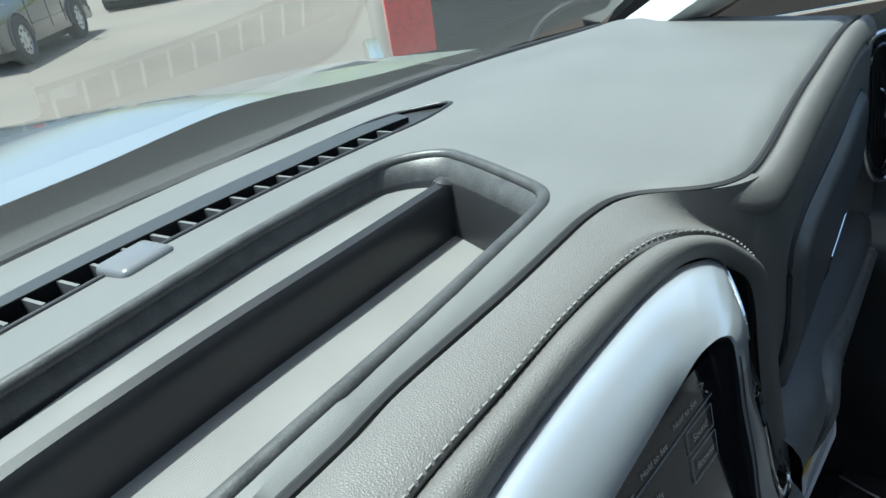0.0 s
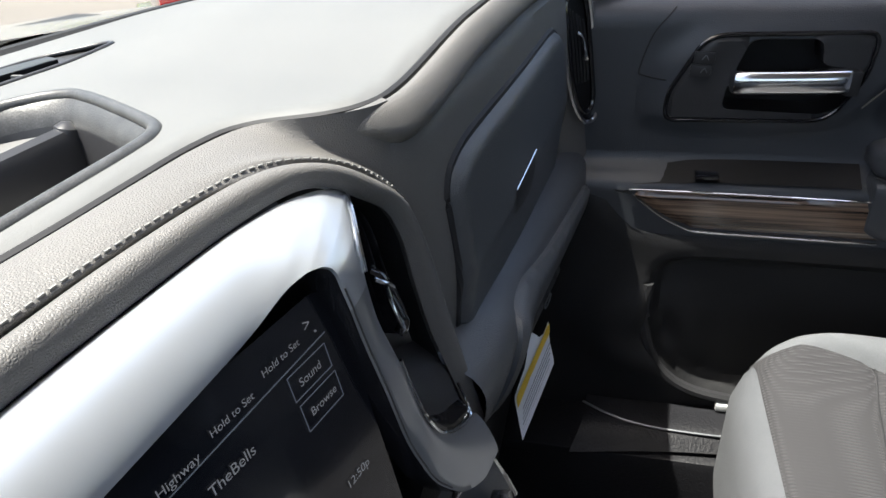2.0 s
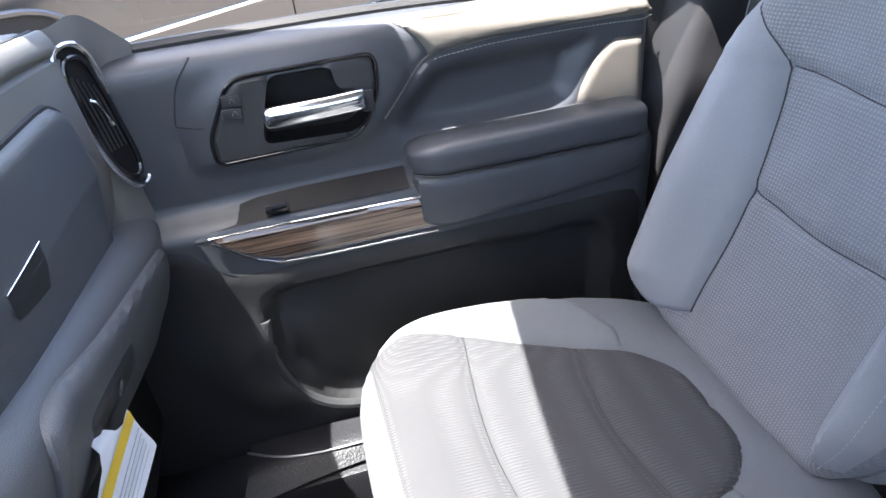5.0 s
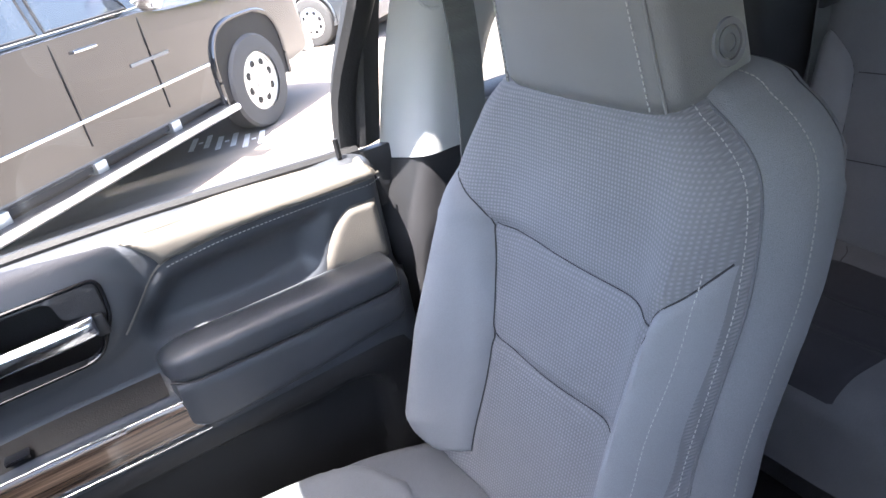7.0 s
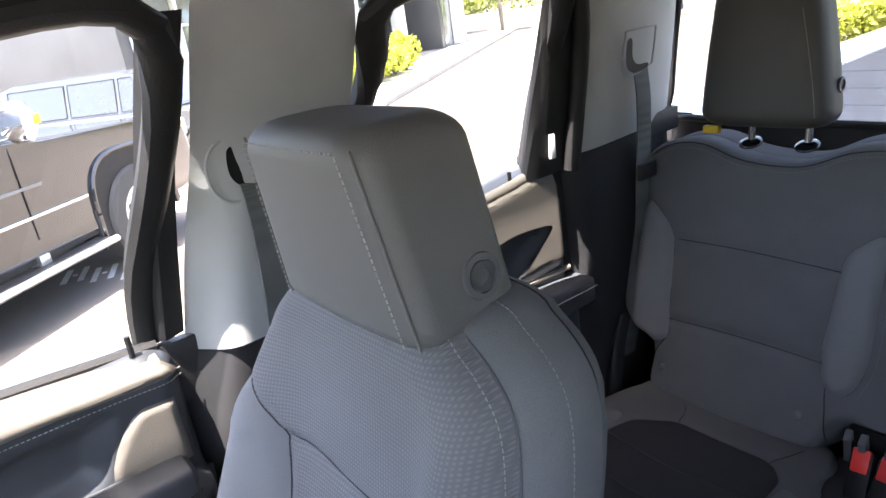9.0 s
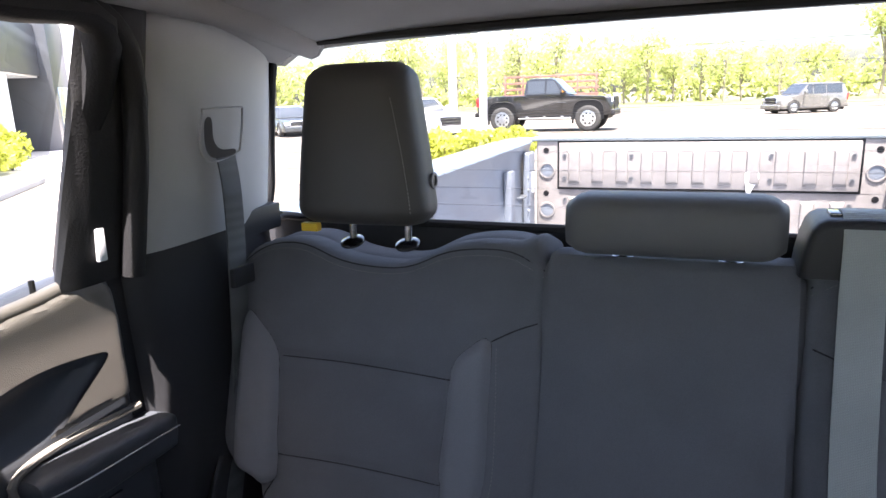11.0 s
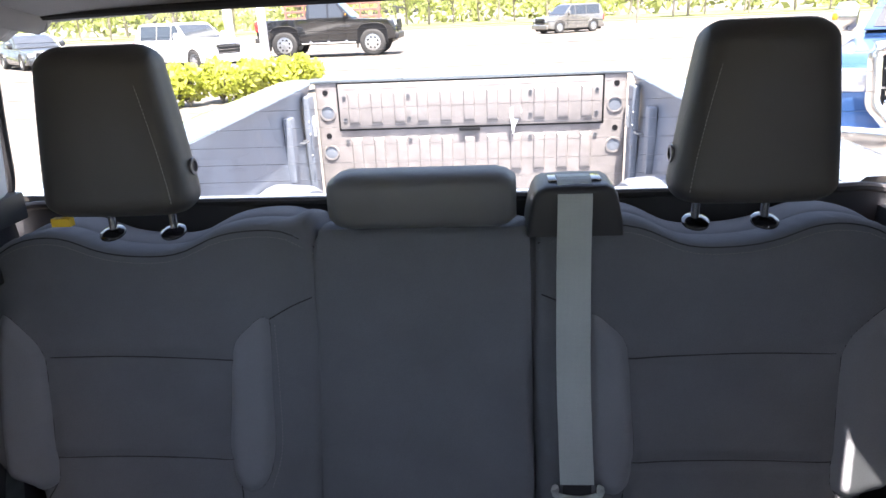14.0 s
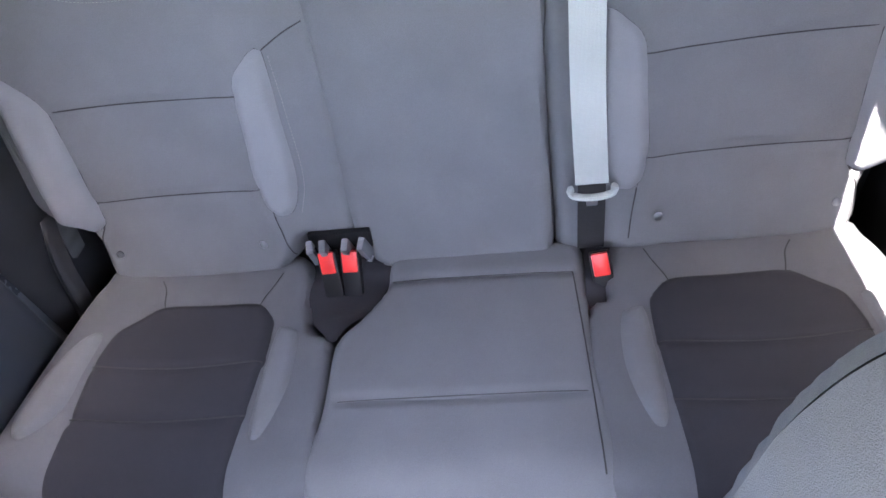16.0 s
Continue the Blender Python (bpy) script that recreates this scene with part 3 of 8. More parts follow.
part("outlet_rim", tube([(0.722 - 0.14 * (b - 0.86) + 0.02 * (-a - 0.72) / 0.38, a, b) for a, b in outlet], 0.0022, 6, closed=True, up=(1, 0, 0)), PILLAR, c_pillar)
slot = spline([(-0.852, 1.056), (-0.868, 1.056), (-0.874, 1.022), (-0.894, 1.006), (-0.930, 1.004), (-0.928, 0.995), (-0.877, 0.993), (-0.856, 1.006), (-0.850, 1.03)], 50, True)
part("outlet_slot", sheet(slot, lambda u, v, h: (0.7205 - 0.14 * (v - 0.86) + 0.02 * (-u - 0.72) / 0.38, u, v), 0.005, flip=True), DARK, c_pillar)
belt = thing("seat_belt", "dark grey webbing seat belt leaving the rear pillar", "seat belt", (0.735, -0.88, 0.36), "cabin seat belts")
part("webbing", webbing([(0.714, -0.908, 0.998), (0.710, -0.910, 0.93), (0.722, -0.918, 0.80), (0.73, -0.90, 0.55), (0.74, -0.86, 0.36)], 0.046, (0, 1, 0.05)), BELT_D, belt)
part("tongue", box((0.712, -0.952, 0.765), (0.724, -0.895, 0.800), 0.004), HARD, belt, "black plastic belt tongue")

# door frames round the glass
for nm, loop in (("front", [(0.745, 1.03, 0.83), (0.72, 0.82, 0.975), (0.660, 0.53, 1.165), (0.648, 0.30, 1.190), (0.648, 0.02, 1.190), (0.735, 0.075, 0.90), (0.75, 0.085, 0.80)]),
                 ("rear", [(0.76, -0.02, 0.80), (0.715, -0.27, 1.05), (0.650, -0.29, 1.185), (0.648, -0.52, 1.190), (0.660, -0.655, 1.175), (0.72, -0.660, 1.00), (0.755, -0.655, 0.84)])):
    solo("trim_window_frame_" + nm, tube([(x + 0.055 - 0.10 * (z - 0.8), y, z) for x, y, z in loop], 0.024, 10, flat=0.8), RUBBER, "black door window frame with seal", "window frame", "structure")
for nm, q in (("window_3", [(1.02, 0.80), (0.50, 1.20), (0.0, 1.20), (0.08, 0.80)]), ("window_4", [(-0.02, 0.80), (-0.28, 1.20), (-0.64, 1.20), (-0.59, 0.80)])):
    solo(nm, sheet(q, lambda u, v, h: (0.812 - 0.26 * (v - 0.8), u, v), 0.05), CLEAR if nm == "window_3" else SMOKE, "side door glass", "door window", "structure")
# black seal post between rear door and rear pillar
solo("trim_rear_door_post", loft([[(0.80, -0.625, 0.84), (0.757, -0.640, 1.02), (0.702, -0.655, 1.22)], [(0.754, -0.600, 0.84), (0.729, -0.622, 1.02), (0.692, -0.645, 1.22)],
                                  [(0.744, -0.650, 0.84), (0.718, -0.675, 1.02), (0.683, -0.700, 1.22)], [(0.752, -0.722, 0.84), (0.724, -0.742, 1.02), (0.690, -0.748, 1.22)],
                                  [(0.775, -0.74, 0.84), (0.75, -0.76, 1.02), (0.71, -0.77, 1.22)]], 16, 4),
     RUBBER, "black post and weather seal behind the rear door", "door post", "structure")
solo("trim_rear_door_jamb", box((0.772, -0.775, 0.14), (0.85, -0.672, 0.865), 0.006), RUBBER, "black weather sealed jamb behind the rear door", "door jamb", "structure")
solo("trim_rear_door_seal", tube([(0.735, -0.705, 0.84), (0.715, -0.715, 0.98), (0.694, -0.712, 1.10), (0.680, -0.690, 1.165), (0.672, -0.640, 1.198), (0.666, -0.56, 1.212), (0.664, -0.30, 1.222)], 0.017, 10), RUBBER,
     "black weather seal round the rear door opening", "weather seal", "structure")
solo("warning_label", box((0.732, -0.664, 0.872), (0.739, -0.650, 0.918), 0.001), PAPER, "small white sticker on the black door post", "sticker")
solo("trim_front_door_post", loft([[(0.80, 0.085, 0.80), (0.76, 0.06, 1.0), (0.70, 0.02, 1.20)], [(0.775, 0.075, 0.80), (0.735, 0.045, 1.0), (0.685, 0.005, 1.20)],
                                   [(0.785, 0.045, 0.80), (0.745, 0.015, 1.0), (0.69, -0.03, 1.20)]], 16, 4),
     RUBBER, "black rear post of the front door window", "door post", "structure")
# driver side: the same covers the other way round
def mirror_mesh(made):
    v, f = made
    return [(-x, y, z) for x, y, z in v], [tuple(q[::-1]) for q in f]


solo("wall_left_inner", bar_box((-0.80, -1.12, 0.05), (-0.765, 1.15, 0.82)), DOOR, "black vinyl driver side door trim", "door trim", "structure")
left_b = thing("pillar_middle_left", "light grey driver side middle pillar, black below", "pillar", (-0.76, -0.06, floor_top), "", "structure")
part("upper_cover", mirror_mesh(pillar_sheet(bp_f, bp_r, 0.735, 0.80)), PILLAR, left_b, "light grey plastic cover")
part("lower_cover", mirror_mesh(pillar_sheet([(0.085, 0.10), (0.088, 0.40), (0.085, 0.64), (0.050, 0.766)], [(-0.10, 0.10), (-0.10, 0.40), (-0.11, 0.64), (-0.13, 0.766)], 0.742, 0.80)), HARD, left_b, "black plastic cover")
left_c = thing("pillar_rear_left", "light grey driver side rear pillar cover, black below", "pillar", (-0.78, -0.9, floor_top), "", "structure")
part("upper_cover", mirror_mesh(cp(cp_f, cp_r, 0)), PILLAR, left_c, "light grey plastic cover")
part("lower_cover", mirror_mesh(cp([(-0.74, 0.06), (-0.73, 0.4), (-0.715, 0.7), (-0.708, 0.858)], [(-1.12, 0.06), (-1.12, 0.4), (-1.11, 0.7), (-1.10, 0.858)], 0)), HARD, left_c, "black plastic cover")
solo("trim_rear_door_post_left", mirror_mesh(loft([[(0.80, -0.60, 0.80), (0.757, -0.640, 1.02), (0.702, -0.655, 1.22)], [(0.752, -0.722, 0.80), (0.724, -0.742, 1.02), (0.690, -0.748, 1.22)], [(0.775, -0.86, 0.80), (0.75, -0.88, 1.02), (0.71, -0.90, 1.22)]], 16, 4)),
     RUBBER, "black post behind the driver side rear door", "door post", "structure")
solo("window_5", sheet([(1.02, 0.80), (0.50, 1.20), (0.0, 1.20), (0.0, 0.80)], lambda u, v, h: (-0.812 + 0.26 * (v - 0.8), u, v), 0.05), CLEAR, "clear driver side glass", "door window", "structure")
solo("window_6", sheet([(-0.24, 0.80), (-0.24, 1.20), (-0.70, 1.20), (-0.72, 0.80)], lambda u, v, h: (-0.812 + 0.26 * (v - 0.8), u, v), 0.05), PRIVACY, "dark privacy glass of the driver side rear door", "door window", "structure")

# ---------------------------------------------------------------- seats
def ring_loft(rings, cap=True):
    n = len(rings[0])
    v = [tuple(p) for r in rings for p in r]
    f = grid_faces(len(rings), n, True)
    if cap:
        f.append(tuple(range(n))[::-1])
        f.append(tuple((len(rings) - 1) * n + j for j in range(n)))
    return v, f


def round_rect(hx, hy, r, k=7):
    """A rounded rectangle ring with denser corners."""
    pts = []
    for sx, sy, a0 in ((1, 1, 0.0), (-1, 1, 0.5), (-1, -1, 1.0), (1, -1, 1.5)):
        for j in range(k):
            a = math.pi * (a0 + 0.5 * j / (k - 1))
            pts.append((sx * (hx - r) + r * math.cos(a), sy * (hy - r) + r * math.sin(a)))
    out = []
    for i, p in enumerate(pts):
        out.append(p)
        if i % k == k - 1:
            q = pts[(i + 1) % len(pts)]
            out += [(p[0] + (q[0] - p[0]) * f, p[1] + (q[1] - p[1]) * f) for f in (0.25, 0.5, 0.75)]
    return out


def restraint(cx, y_front, z0, z1, half0, half1, thick, lean, soft=0.024, corner=0.022, crown=0.006, taper=1.3, shift=0.0):
    """A head restraint pad: rounded box rings from bottom to top, with a slightly bowed face."""
    rings = []
    k = 34
    for i in range(k + 1):
        t = 0.5 - 0.5 * math.cos(math.pi * i / k)
        z = z0 + (z1 - z0) * t
        e = min(t, 1 - t) * (z1 - z0)
        inset = soft * (1 - math.sqrt(max(1 - (1 - min(e / soft, 1)) ** 2, 0)))
        half = half0 + (half1 - half0) * t**taper - inset
        th = thick / 2 - inset
        yc = y_front - thick / 2 + lean * (t - 0.5) * (z1 - z0)
        rings.append([(cx + px + shift * t, yc + py - crown * (px / half) ** 2 * (1 if py > 0 else 0), z) for px, py in round_rect(half, th, min(corner, th * 0.9))])
    return ring_loft(rings)


def posts(ob, cx, y, z0, z1, gap):
    for s in (-1, 1):
        p = part("post", tube([(cx + s * gap, y, z0), (cx + s * gap, y - 0.004, z1)], 0.0068, 12), CHROME, ob, "polished steel post")
        part("collar", disc((cx + s * gap, y + 0.004, z0 - 0.006), (0, 0.35, 0.94), 0.021, 0.004, 24, 0.004), GLOSS, p, "black plastic collar")


def back_place(off):
    return lambda u, v, h: (u, -0.826 - 0.342 * (v - 0.385) + (h + off) * 0.946, v + (h + off) * 0.323)


def line(*p):
    return spline(p, 24) if len(p) > 2 else np.array(p)


rear_out = [(0.176, 0.832), (0.247, 0.862), (0.341, 0.857), (0.416, 0.826), (0.483, 0.822), (0.55, 0.830), (0.628, 0.853), (0.70, 0.846), (0.757, 0.812),
            (0.779, 0.74), (0.770, 0.52), (0.727, 0.447), (0.672, 0.42), (0.664, 0.335), (0.60, 0.312), (0.36, 0.312), (0.30, 0.340), (0.268, 0.385), (0.172, 0.395)]
top_seam = line((0.188, 0.812), (0.247, 0.838), (0.341, 0.834), (0.416, 0.806), (0.483, 0.802), (0.55, 0.810), (0.628, 0.833), (0.70, 0.826), (0.757, 0.79))
bol_in = [(0.263, 0.702), (0.300, 0.686), (0.322, 0.655), (0.326, 0.58), (0.329, 0.50), (0.313, 0.444), (0.275, 0.446), (0.256, 0.50), (0.258, 0.60)]
bol_out = [(0.722, 0.710), (0.680, 0.690), (0.650, 0.650), (0.640, 0.58), (0.634, 0.50), (0.634, 0.442), (0.70, 0.436), (0.716, 0.50), (0.722, 0.60)]


def rear_seat(s, label):
    ob = thing("rear_seatback", label, "seat back", (0.47 * s, -0.85, 0.30), "rear bench")
    fl = (lambda pts: np.array(pts) * (s, 1) + (0.0 if s > 0 else 0.013, 0))
    out = fl(spline(rear_out if s > 0 else rear_out[:-3] + [(0.26, 0.316), (0.20, 0.322), (0.178, 0.36)], 170, True))
    lines = {"across": [line((0.640, 0.644), (0.50, 0.645), (0.324, 0.639)), line((0.634, 0.484), (0.50, 0.487), (0.329, 0.484))],
             "side": [line((0.192, 0.735), (0.225, 0.722), (0.263, 0.702)), line((0.313, 0.444), (0.305, 0.40), (0.300, 0.352)), line((0.636, 0.442), (0.655, 0.40), (0.66, 0.35)),
                      line((0.770, 0.735), (0.745, 0.722), (0.722, 0.710))]}
    seams = [(fl(q), 0.008, 0.005) for q in lines["across"]] + [(fl(q), 0.007, 0.003) for q in lines["side"]] + [(fl(top_seam), 0.007, 0.004)]
    seams += [(fl(spline(bol_in + bol_in[:1], 60)), 0.008, 0.004), (fl(spline(bol_out + bol_out[:1], 60)), 0.008, 0.004)]
    puff = lambda p: 0.012 * np.exp(-((np.abs(p[:, 0]) - 0.29) / 0.05) ** 2) * np.clip((0.78 - p[:, 1]) / 0.10, 0, 1) + 0.016 * np.exp(-((np.abs(p[:, 0]) - 0.70) / 0.05) ** 2) * np.clip((0.78 - p[:, 1]) / 0.10, 0, 1)
    hf = pad_height(0.060, 0.026, seams, 0.004, puff)
    place = back_place(-0.062)
    f = s > 0
    part("backrest", sheet(out, place, 0.0075, height=hf, skirt=0.06, flip=f), FABRIC, ob)
    part("bolster", overlay(fl(spline(bol_in, 70, True)), out, hf, place, 0.006, 0.005, 0.014, f), FABRIC_LT, ob, "lighter grey cloth bolster")
    part("bolster", overlay(fl(spline(bol_out, 70, True)), out, hf, place, 0.006, 0.005, 0.014, f), FABRIC_LT, ob, "lighter grey cloth bolster")
    for q in lines["across"] + lines["side"] + [top_seam]:
        seam_tube("seam", fl(q), out, hf, place, ob, 0.0012, lift=0.0004)
    for q in (bol_in, bol_out):
        seam_tube("seam", fl(spline(q, 60, True)), out, hf, place, ob, 0.0008, lift=-0.0003, closed=True)
    for q in (top_seam - (0, 0.010), spline([(0.252, 0.695), (0.246, 0.60), (0.244, 0.50), (0.262, 0.437)], 40)):
        p = fl(q)
        d, _ = seg_dist(p, out, True)
        xyz = np.stack(place(p[:, 0], p[:, 1], hf(p, d) + 0.0006), 1)
        stitches("stitching", xyz, ob, THREAD_D, 0.006, 0.0005)
    rim = spline(fl(rear_out[:9]), 60)
    top_rows = [[(a, -0.826 - 0.342 * (b - 0.385) - 0.0587 + dy, b - 0.0200 + dz) for a, b in rim] for dy, dz in ((0.012, -0.012), (0.004, -0.0015), (-0.012, 0.004), (-0.045, 0.003), (-0.070, -0.004), (-0.080, -0.03))]
    part("top_roll", loft(top_rows, 60, 3, s < 0), FABRIC, ob, "rounded cloth top of the seat back")
    for bx in (0.348, 0.626):
        p = fl([(bx, 0.385)])
        d, _ = seg_dist(p, out, True)
        c = place(p[:, 0], p[:, 1], hf(p, d))
        part("snap_button", disc((c[0][0], c[1][0] - 0.001, c[2][0]), (0, 0.946, 0.323), 0.0075, 0.003, 20, 0.002), PEWTER, ob, "small grey plastic button")
    return ob


rear_seat(1, "charcoal cloth rear seat back, passenger side, with grey bolsters")
rear_seat(-1, "charcoal cloth rear seat back, driver side, with grey bolsters")
mid_out = spline([(0.194, 0.832), (0.10, 0.848), (-0.10, 0.848), (-0.175, 0.832), (-0.171, 0.60), (-0.167, 0.325), (-0.10, 0.305), (0.10, 0.305), (0.158, 0.325), (0.190, 0.395), (0.1935, 0.60)], 150, True)
mid = thing("rear_seatback", "plain charcoal cloth middle rear seat back", "seat back", (0.0, -0.85, 0.34), "rear bench")
mid_h = pad_height(0.059, 0.020, [], 0.005)
part("backrest", sheet(mid_out, back_place(-0.0595), 0.009, height=mid_h, skirt=0.06, flip=True), FABRIC, mid)
rim = spline([(0.19, 0.835), (0.10, 0.846), (-0.10, 0.846), (-0.182, 0.835)], 40)
part("top_roll", loft([[(a, -0.826 - 0.342 * (b - 0.385) - 0.0563 + dy, b - 0.0192 + dz) for a, b in rim] for dy, dz in ((0.012, -0.012), (0.004, -0.0015), (-0.012, 0.004), (-0.045, 0.003), (-0.080, -0.02))], 40, 3), FABRIC, mid, "rounded cloth top of the seat back")
# dark sheet across the foot of the middle seat back
part("foot_sheet", sheet(spline([(0.15, 0.335), (0.0, 0.318), (-0.15, 0.335), (-0.15, 0.30), (0.15, 0.30)], 50, True), back_place(-0.004), 0.012, flip=True), FABRIC_IN, mid, "dark sheet at the foot of the seat back")

for s, lab in ((1, "dark vinyl rear head restraint on steel posts, yellow tag"), (-1, "tall dark vinyl rear head restraint on steel posts")):
    px = 0.472 * s + (0.003 if s < 0 else 0)
    hr = thing("rear_head_restraint", lab, "head restraint", (0.475 * s, -0.985, 0.845), "rear head restraints")
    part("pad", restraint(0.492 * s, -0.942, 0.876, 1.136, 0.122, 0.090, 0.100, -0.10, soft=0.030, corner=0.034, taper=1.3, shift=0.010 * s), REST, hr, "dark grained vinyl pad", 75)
    posts(hr, px, -0.985, 0.845, 0.90, 0.052)
    bx = (0.492 - 0.1135) * s
    part("release_button", disc((bx, -1.0, 0.945), (-s, 0, 0), 0.014, 0.004, 24, 0.0, 0.009), PEWTER, hr, "round grey release button")
    seam_path = [((0.492 + 0.010 * t) * s - s * (0.122 - 0.032 * t ** 1.3) + s * 0.020, -0.9445 - 0.10 * (t - 0.5) * 0.258 + 0.0005, 0.90 + 0.20 * t) for t in np.linspace(0, 1, 12)]
    stitches("stitching", seam_path, hr, THREAD, 0.006, 0.0006)
    if s > 0:
        part("tag", box((0.572, -0.962, 0.862), (0.604, -0.948, 0.876), 0.002), YELLOW, hr, "bright yellow cloth tag")
hr = thing("rear_head_restraint", "low padded middle head restraint of grey cloth", "head restraint", (0.0, -1.0, 0.83), "rear head restraints")
rings = []
for x in np.linspace(-1, 1, 21):
    e = (1 - abs(x)) * 0.14
    r = 1 - 0.30 * (1 - min(e / 0.03, 1)) ** 2
    rings.append([(0.006 + 0.146 * x, -0.985 + 0.046 * r * abs(math.cos(a)) ** 0.6 * (1 if math.cos(a) >= 0 else -1),
                   0.889 + 0.045 * r * abs(math.sin(a)) ** 0.6 * (1 if math.sin(a) >= 0 else -1)) for a in np.linspace(0, 2 * math.pi, 25)[:-1]])
part("pad", ring_loft(rings), VINYL, hr, "grey vinyl roll", 60)
for s in (-1, 1):
    part("collar", disc((0.075 * s, -1.004, 0.828), (0, 0.1, 1), 0.017, 0.006, 20, 0.003), GLOSS, hr, "black plastic collar")
    part("post", tube([(0.075 * s, -1.004, 0.82), (0.075 * s, -1.000, 0.86)], 0.006, 10), CHROME, hr)

# shoulder belt outlet and middle belt
outlet = thing("belt_outlet", "black plastic middle belt outlet on the bench top", "belt outlet", (-0.225, -1.03, 0.83))
prof = [(-0.156, 0.828), (-0.158, 0.850), (-0.163, 0.876), (-0.168, 0.893), (-0.174, 0.902), (-0.184, 0.907), (-0.231, 0.909), (-0.278, 0.908), (-0.288, 0.903), (-0.294, 0.893), (-0.299, 0.872), (-0.304, 0.848), (-0.306, 0.828)]
rings = [[(x * k + -0.225 * (1 - k), y, 0.835 + (z - 0.835) * zk) for x, z in prof] for k, zk, y in
         ((0.86, 0.86, -0.955), (0.95, 0.95, -0.957), (0.985, 0.985, -0.962), (1.0, 1.0, -0.970), (1.0, 1.0, -1.05), (0.97, 0.97, -1.06))]
part("housing", ring_loft(rings), HARD, outlet, "", 60)
part("slot_lip", box((-0.272, -1.02, 0.906), (-0.190, -0.985, 0.912), 0.002), GLOSS, outlet)
mbelt = thing("seat_belt", "light grey middle seat belt with a grey tongue", "seat belt", (-0.225, -0.85, 0.34), "cabin seat belts")
part("webbing", webbing([(-0.229, -1.01, 0.913), (-0.229, -0.978, 0.912), (-0.228, -0.950, 0.885), (-0.226, -0.932, 0.80), (-0.224, -0.880, 0.62), (-0.227, -0.828, 0.466)], 0.052, (1, 0, 0)), BELT, mbelt)
part("webbing_lower", webbing([(-0.227, -0.828, 0.463), (-0.226, -0.818, 0.42), (-0.224, -0.80, 0.345)], 0.044, (1, 0, 0)), RUBBER, mbelt, "dark grey lower webbing")
part("tongue", tube([(-0.262, -0.819, 0.468), (-0.258, -0.818, 0.452), (-0.227, -0.815, 0.448), (-0.196, -0.818, 0.452), (-0.192, -0.819, 0.468)], 0.007, 8, flat=0.7), BELT, mbelt, "grey plastic tongue")
part("tongue_plate", box((-0.236, -0.822, 0.415), (-0.218, -0.818, 0.45), 0.001), PEWTER, mbelt)

# bench cushions
def cushion_place(u, v, h):
    return u, v, 0.305 + 0.03 * np.clip((v + 0.80) / 0.40, 0, 1.2) + h - 0.028 * np.clip((v + 0.43) / 0.06, 0, 1) ** 2


cr_out = [(0.725, -0.40), (0.728, -0.49), (0.700, -0.70), (0.680, -0.79), (0.64, -0.845), (0.40, -0.852), (0.300, -0.850), (0.268, -0.80), (0.258, -0.715), (0.245, -0.668), (0.210, -0.640), (0.201, -0.50), (0.201, -0.38), (0.47, -0.36)]
cr_left = cr_out[:6] + [(0.290, -0.852), (0.262, -0.80), (0.250, -0.735), (0.250, -0.700), (0.222, -0.690), (0.207, -0.60), (0.204, -0.50), (0.203, -0.38), (0.47, -0.36)]
ins_out = [(0.605, -0.500), (0.612, -0.600), (0.606, -0.655), (0.599, -0.680), (0.588, -0.692), (0.566, -0.711), (0.546, -0.729), (0.528, -0.736), (0.445, -0.734), (0.366, -0.731), (0.346, -0.724), (0.333, -0.710), (0.321, -0.694), (0.316, -0.675), (0.314, -0.60), (0.320, -0.46), (0.325, -0.37), (0.600, -0.37)]
bo_in = [(0.306, -0.665), (0.290, -0.672), (0.268, -0.655), (0.262, -0.56), (0.285, -0.47), (0.305, -0.475), (0.309, -0.56)]
bo_ou = [(0.620, -0.672), (0.650, -0.660), (0.690, -0.56), (0.697, -0.50), (0.665, -0.470), (0.625, -0.52), (0.622, -0.60)]


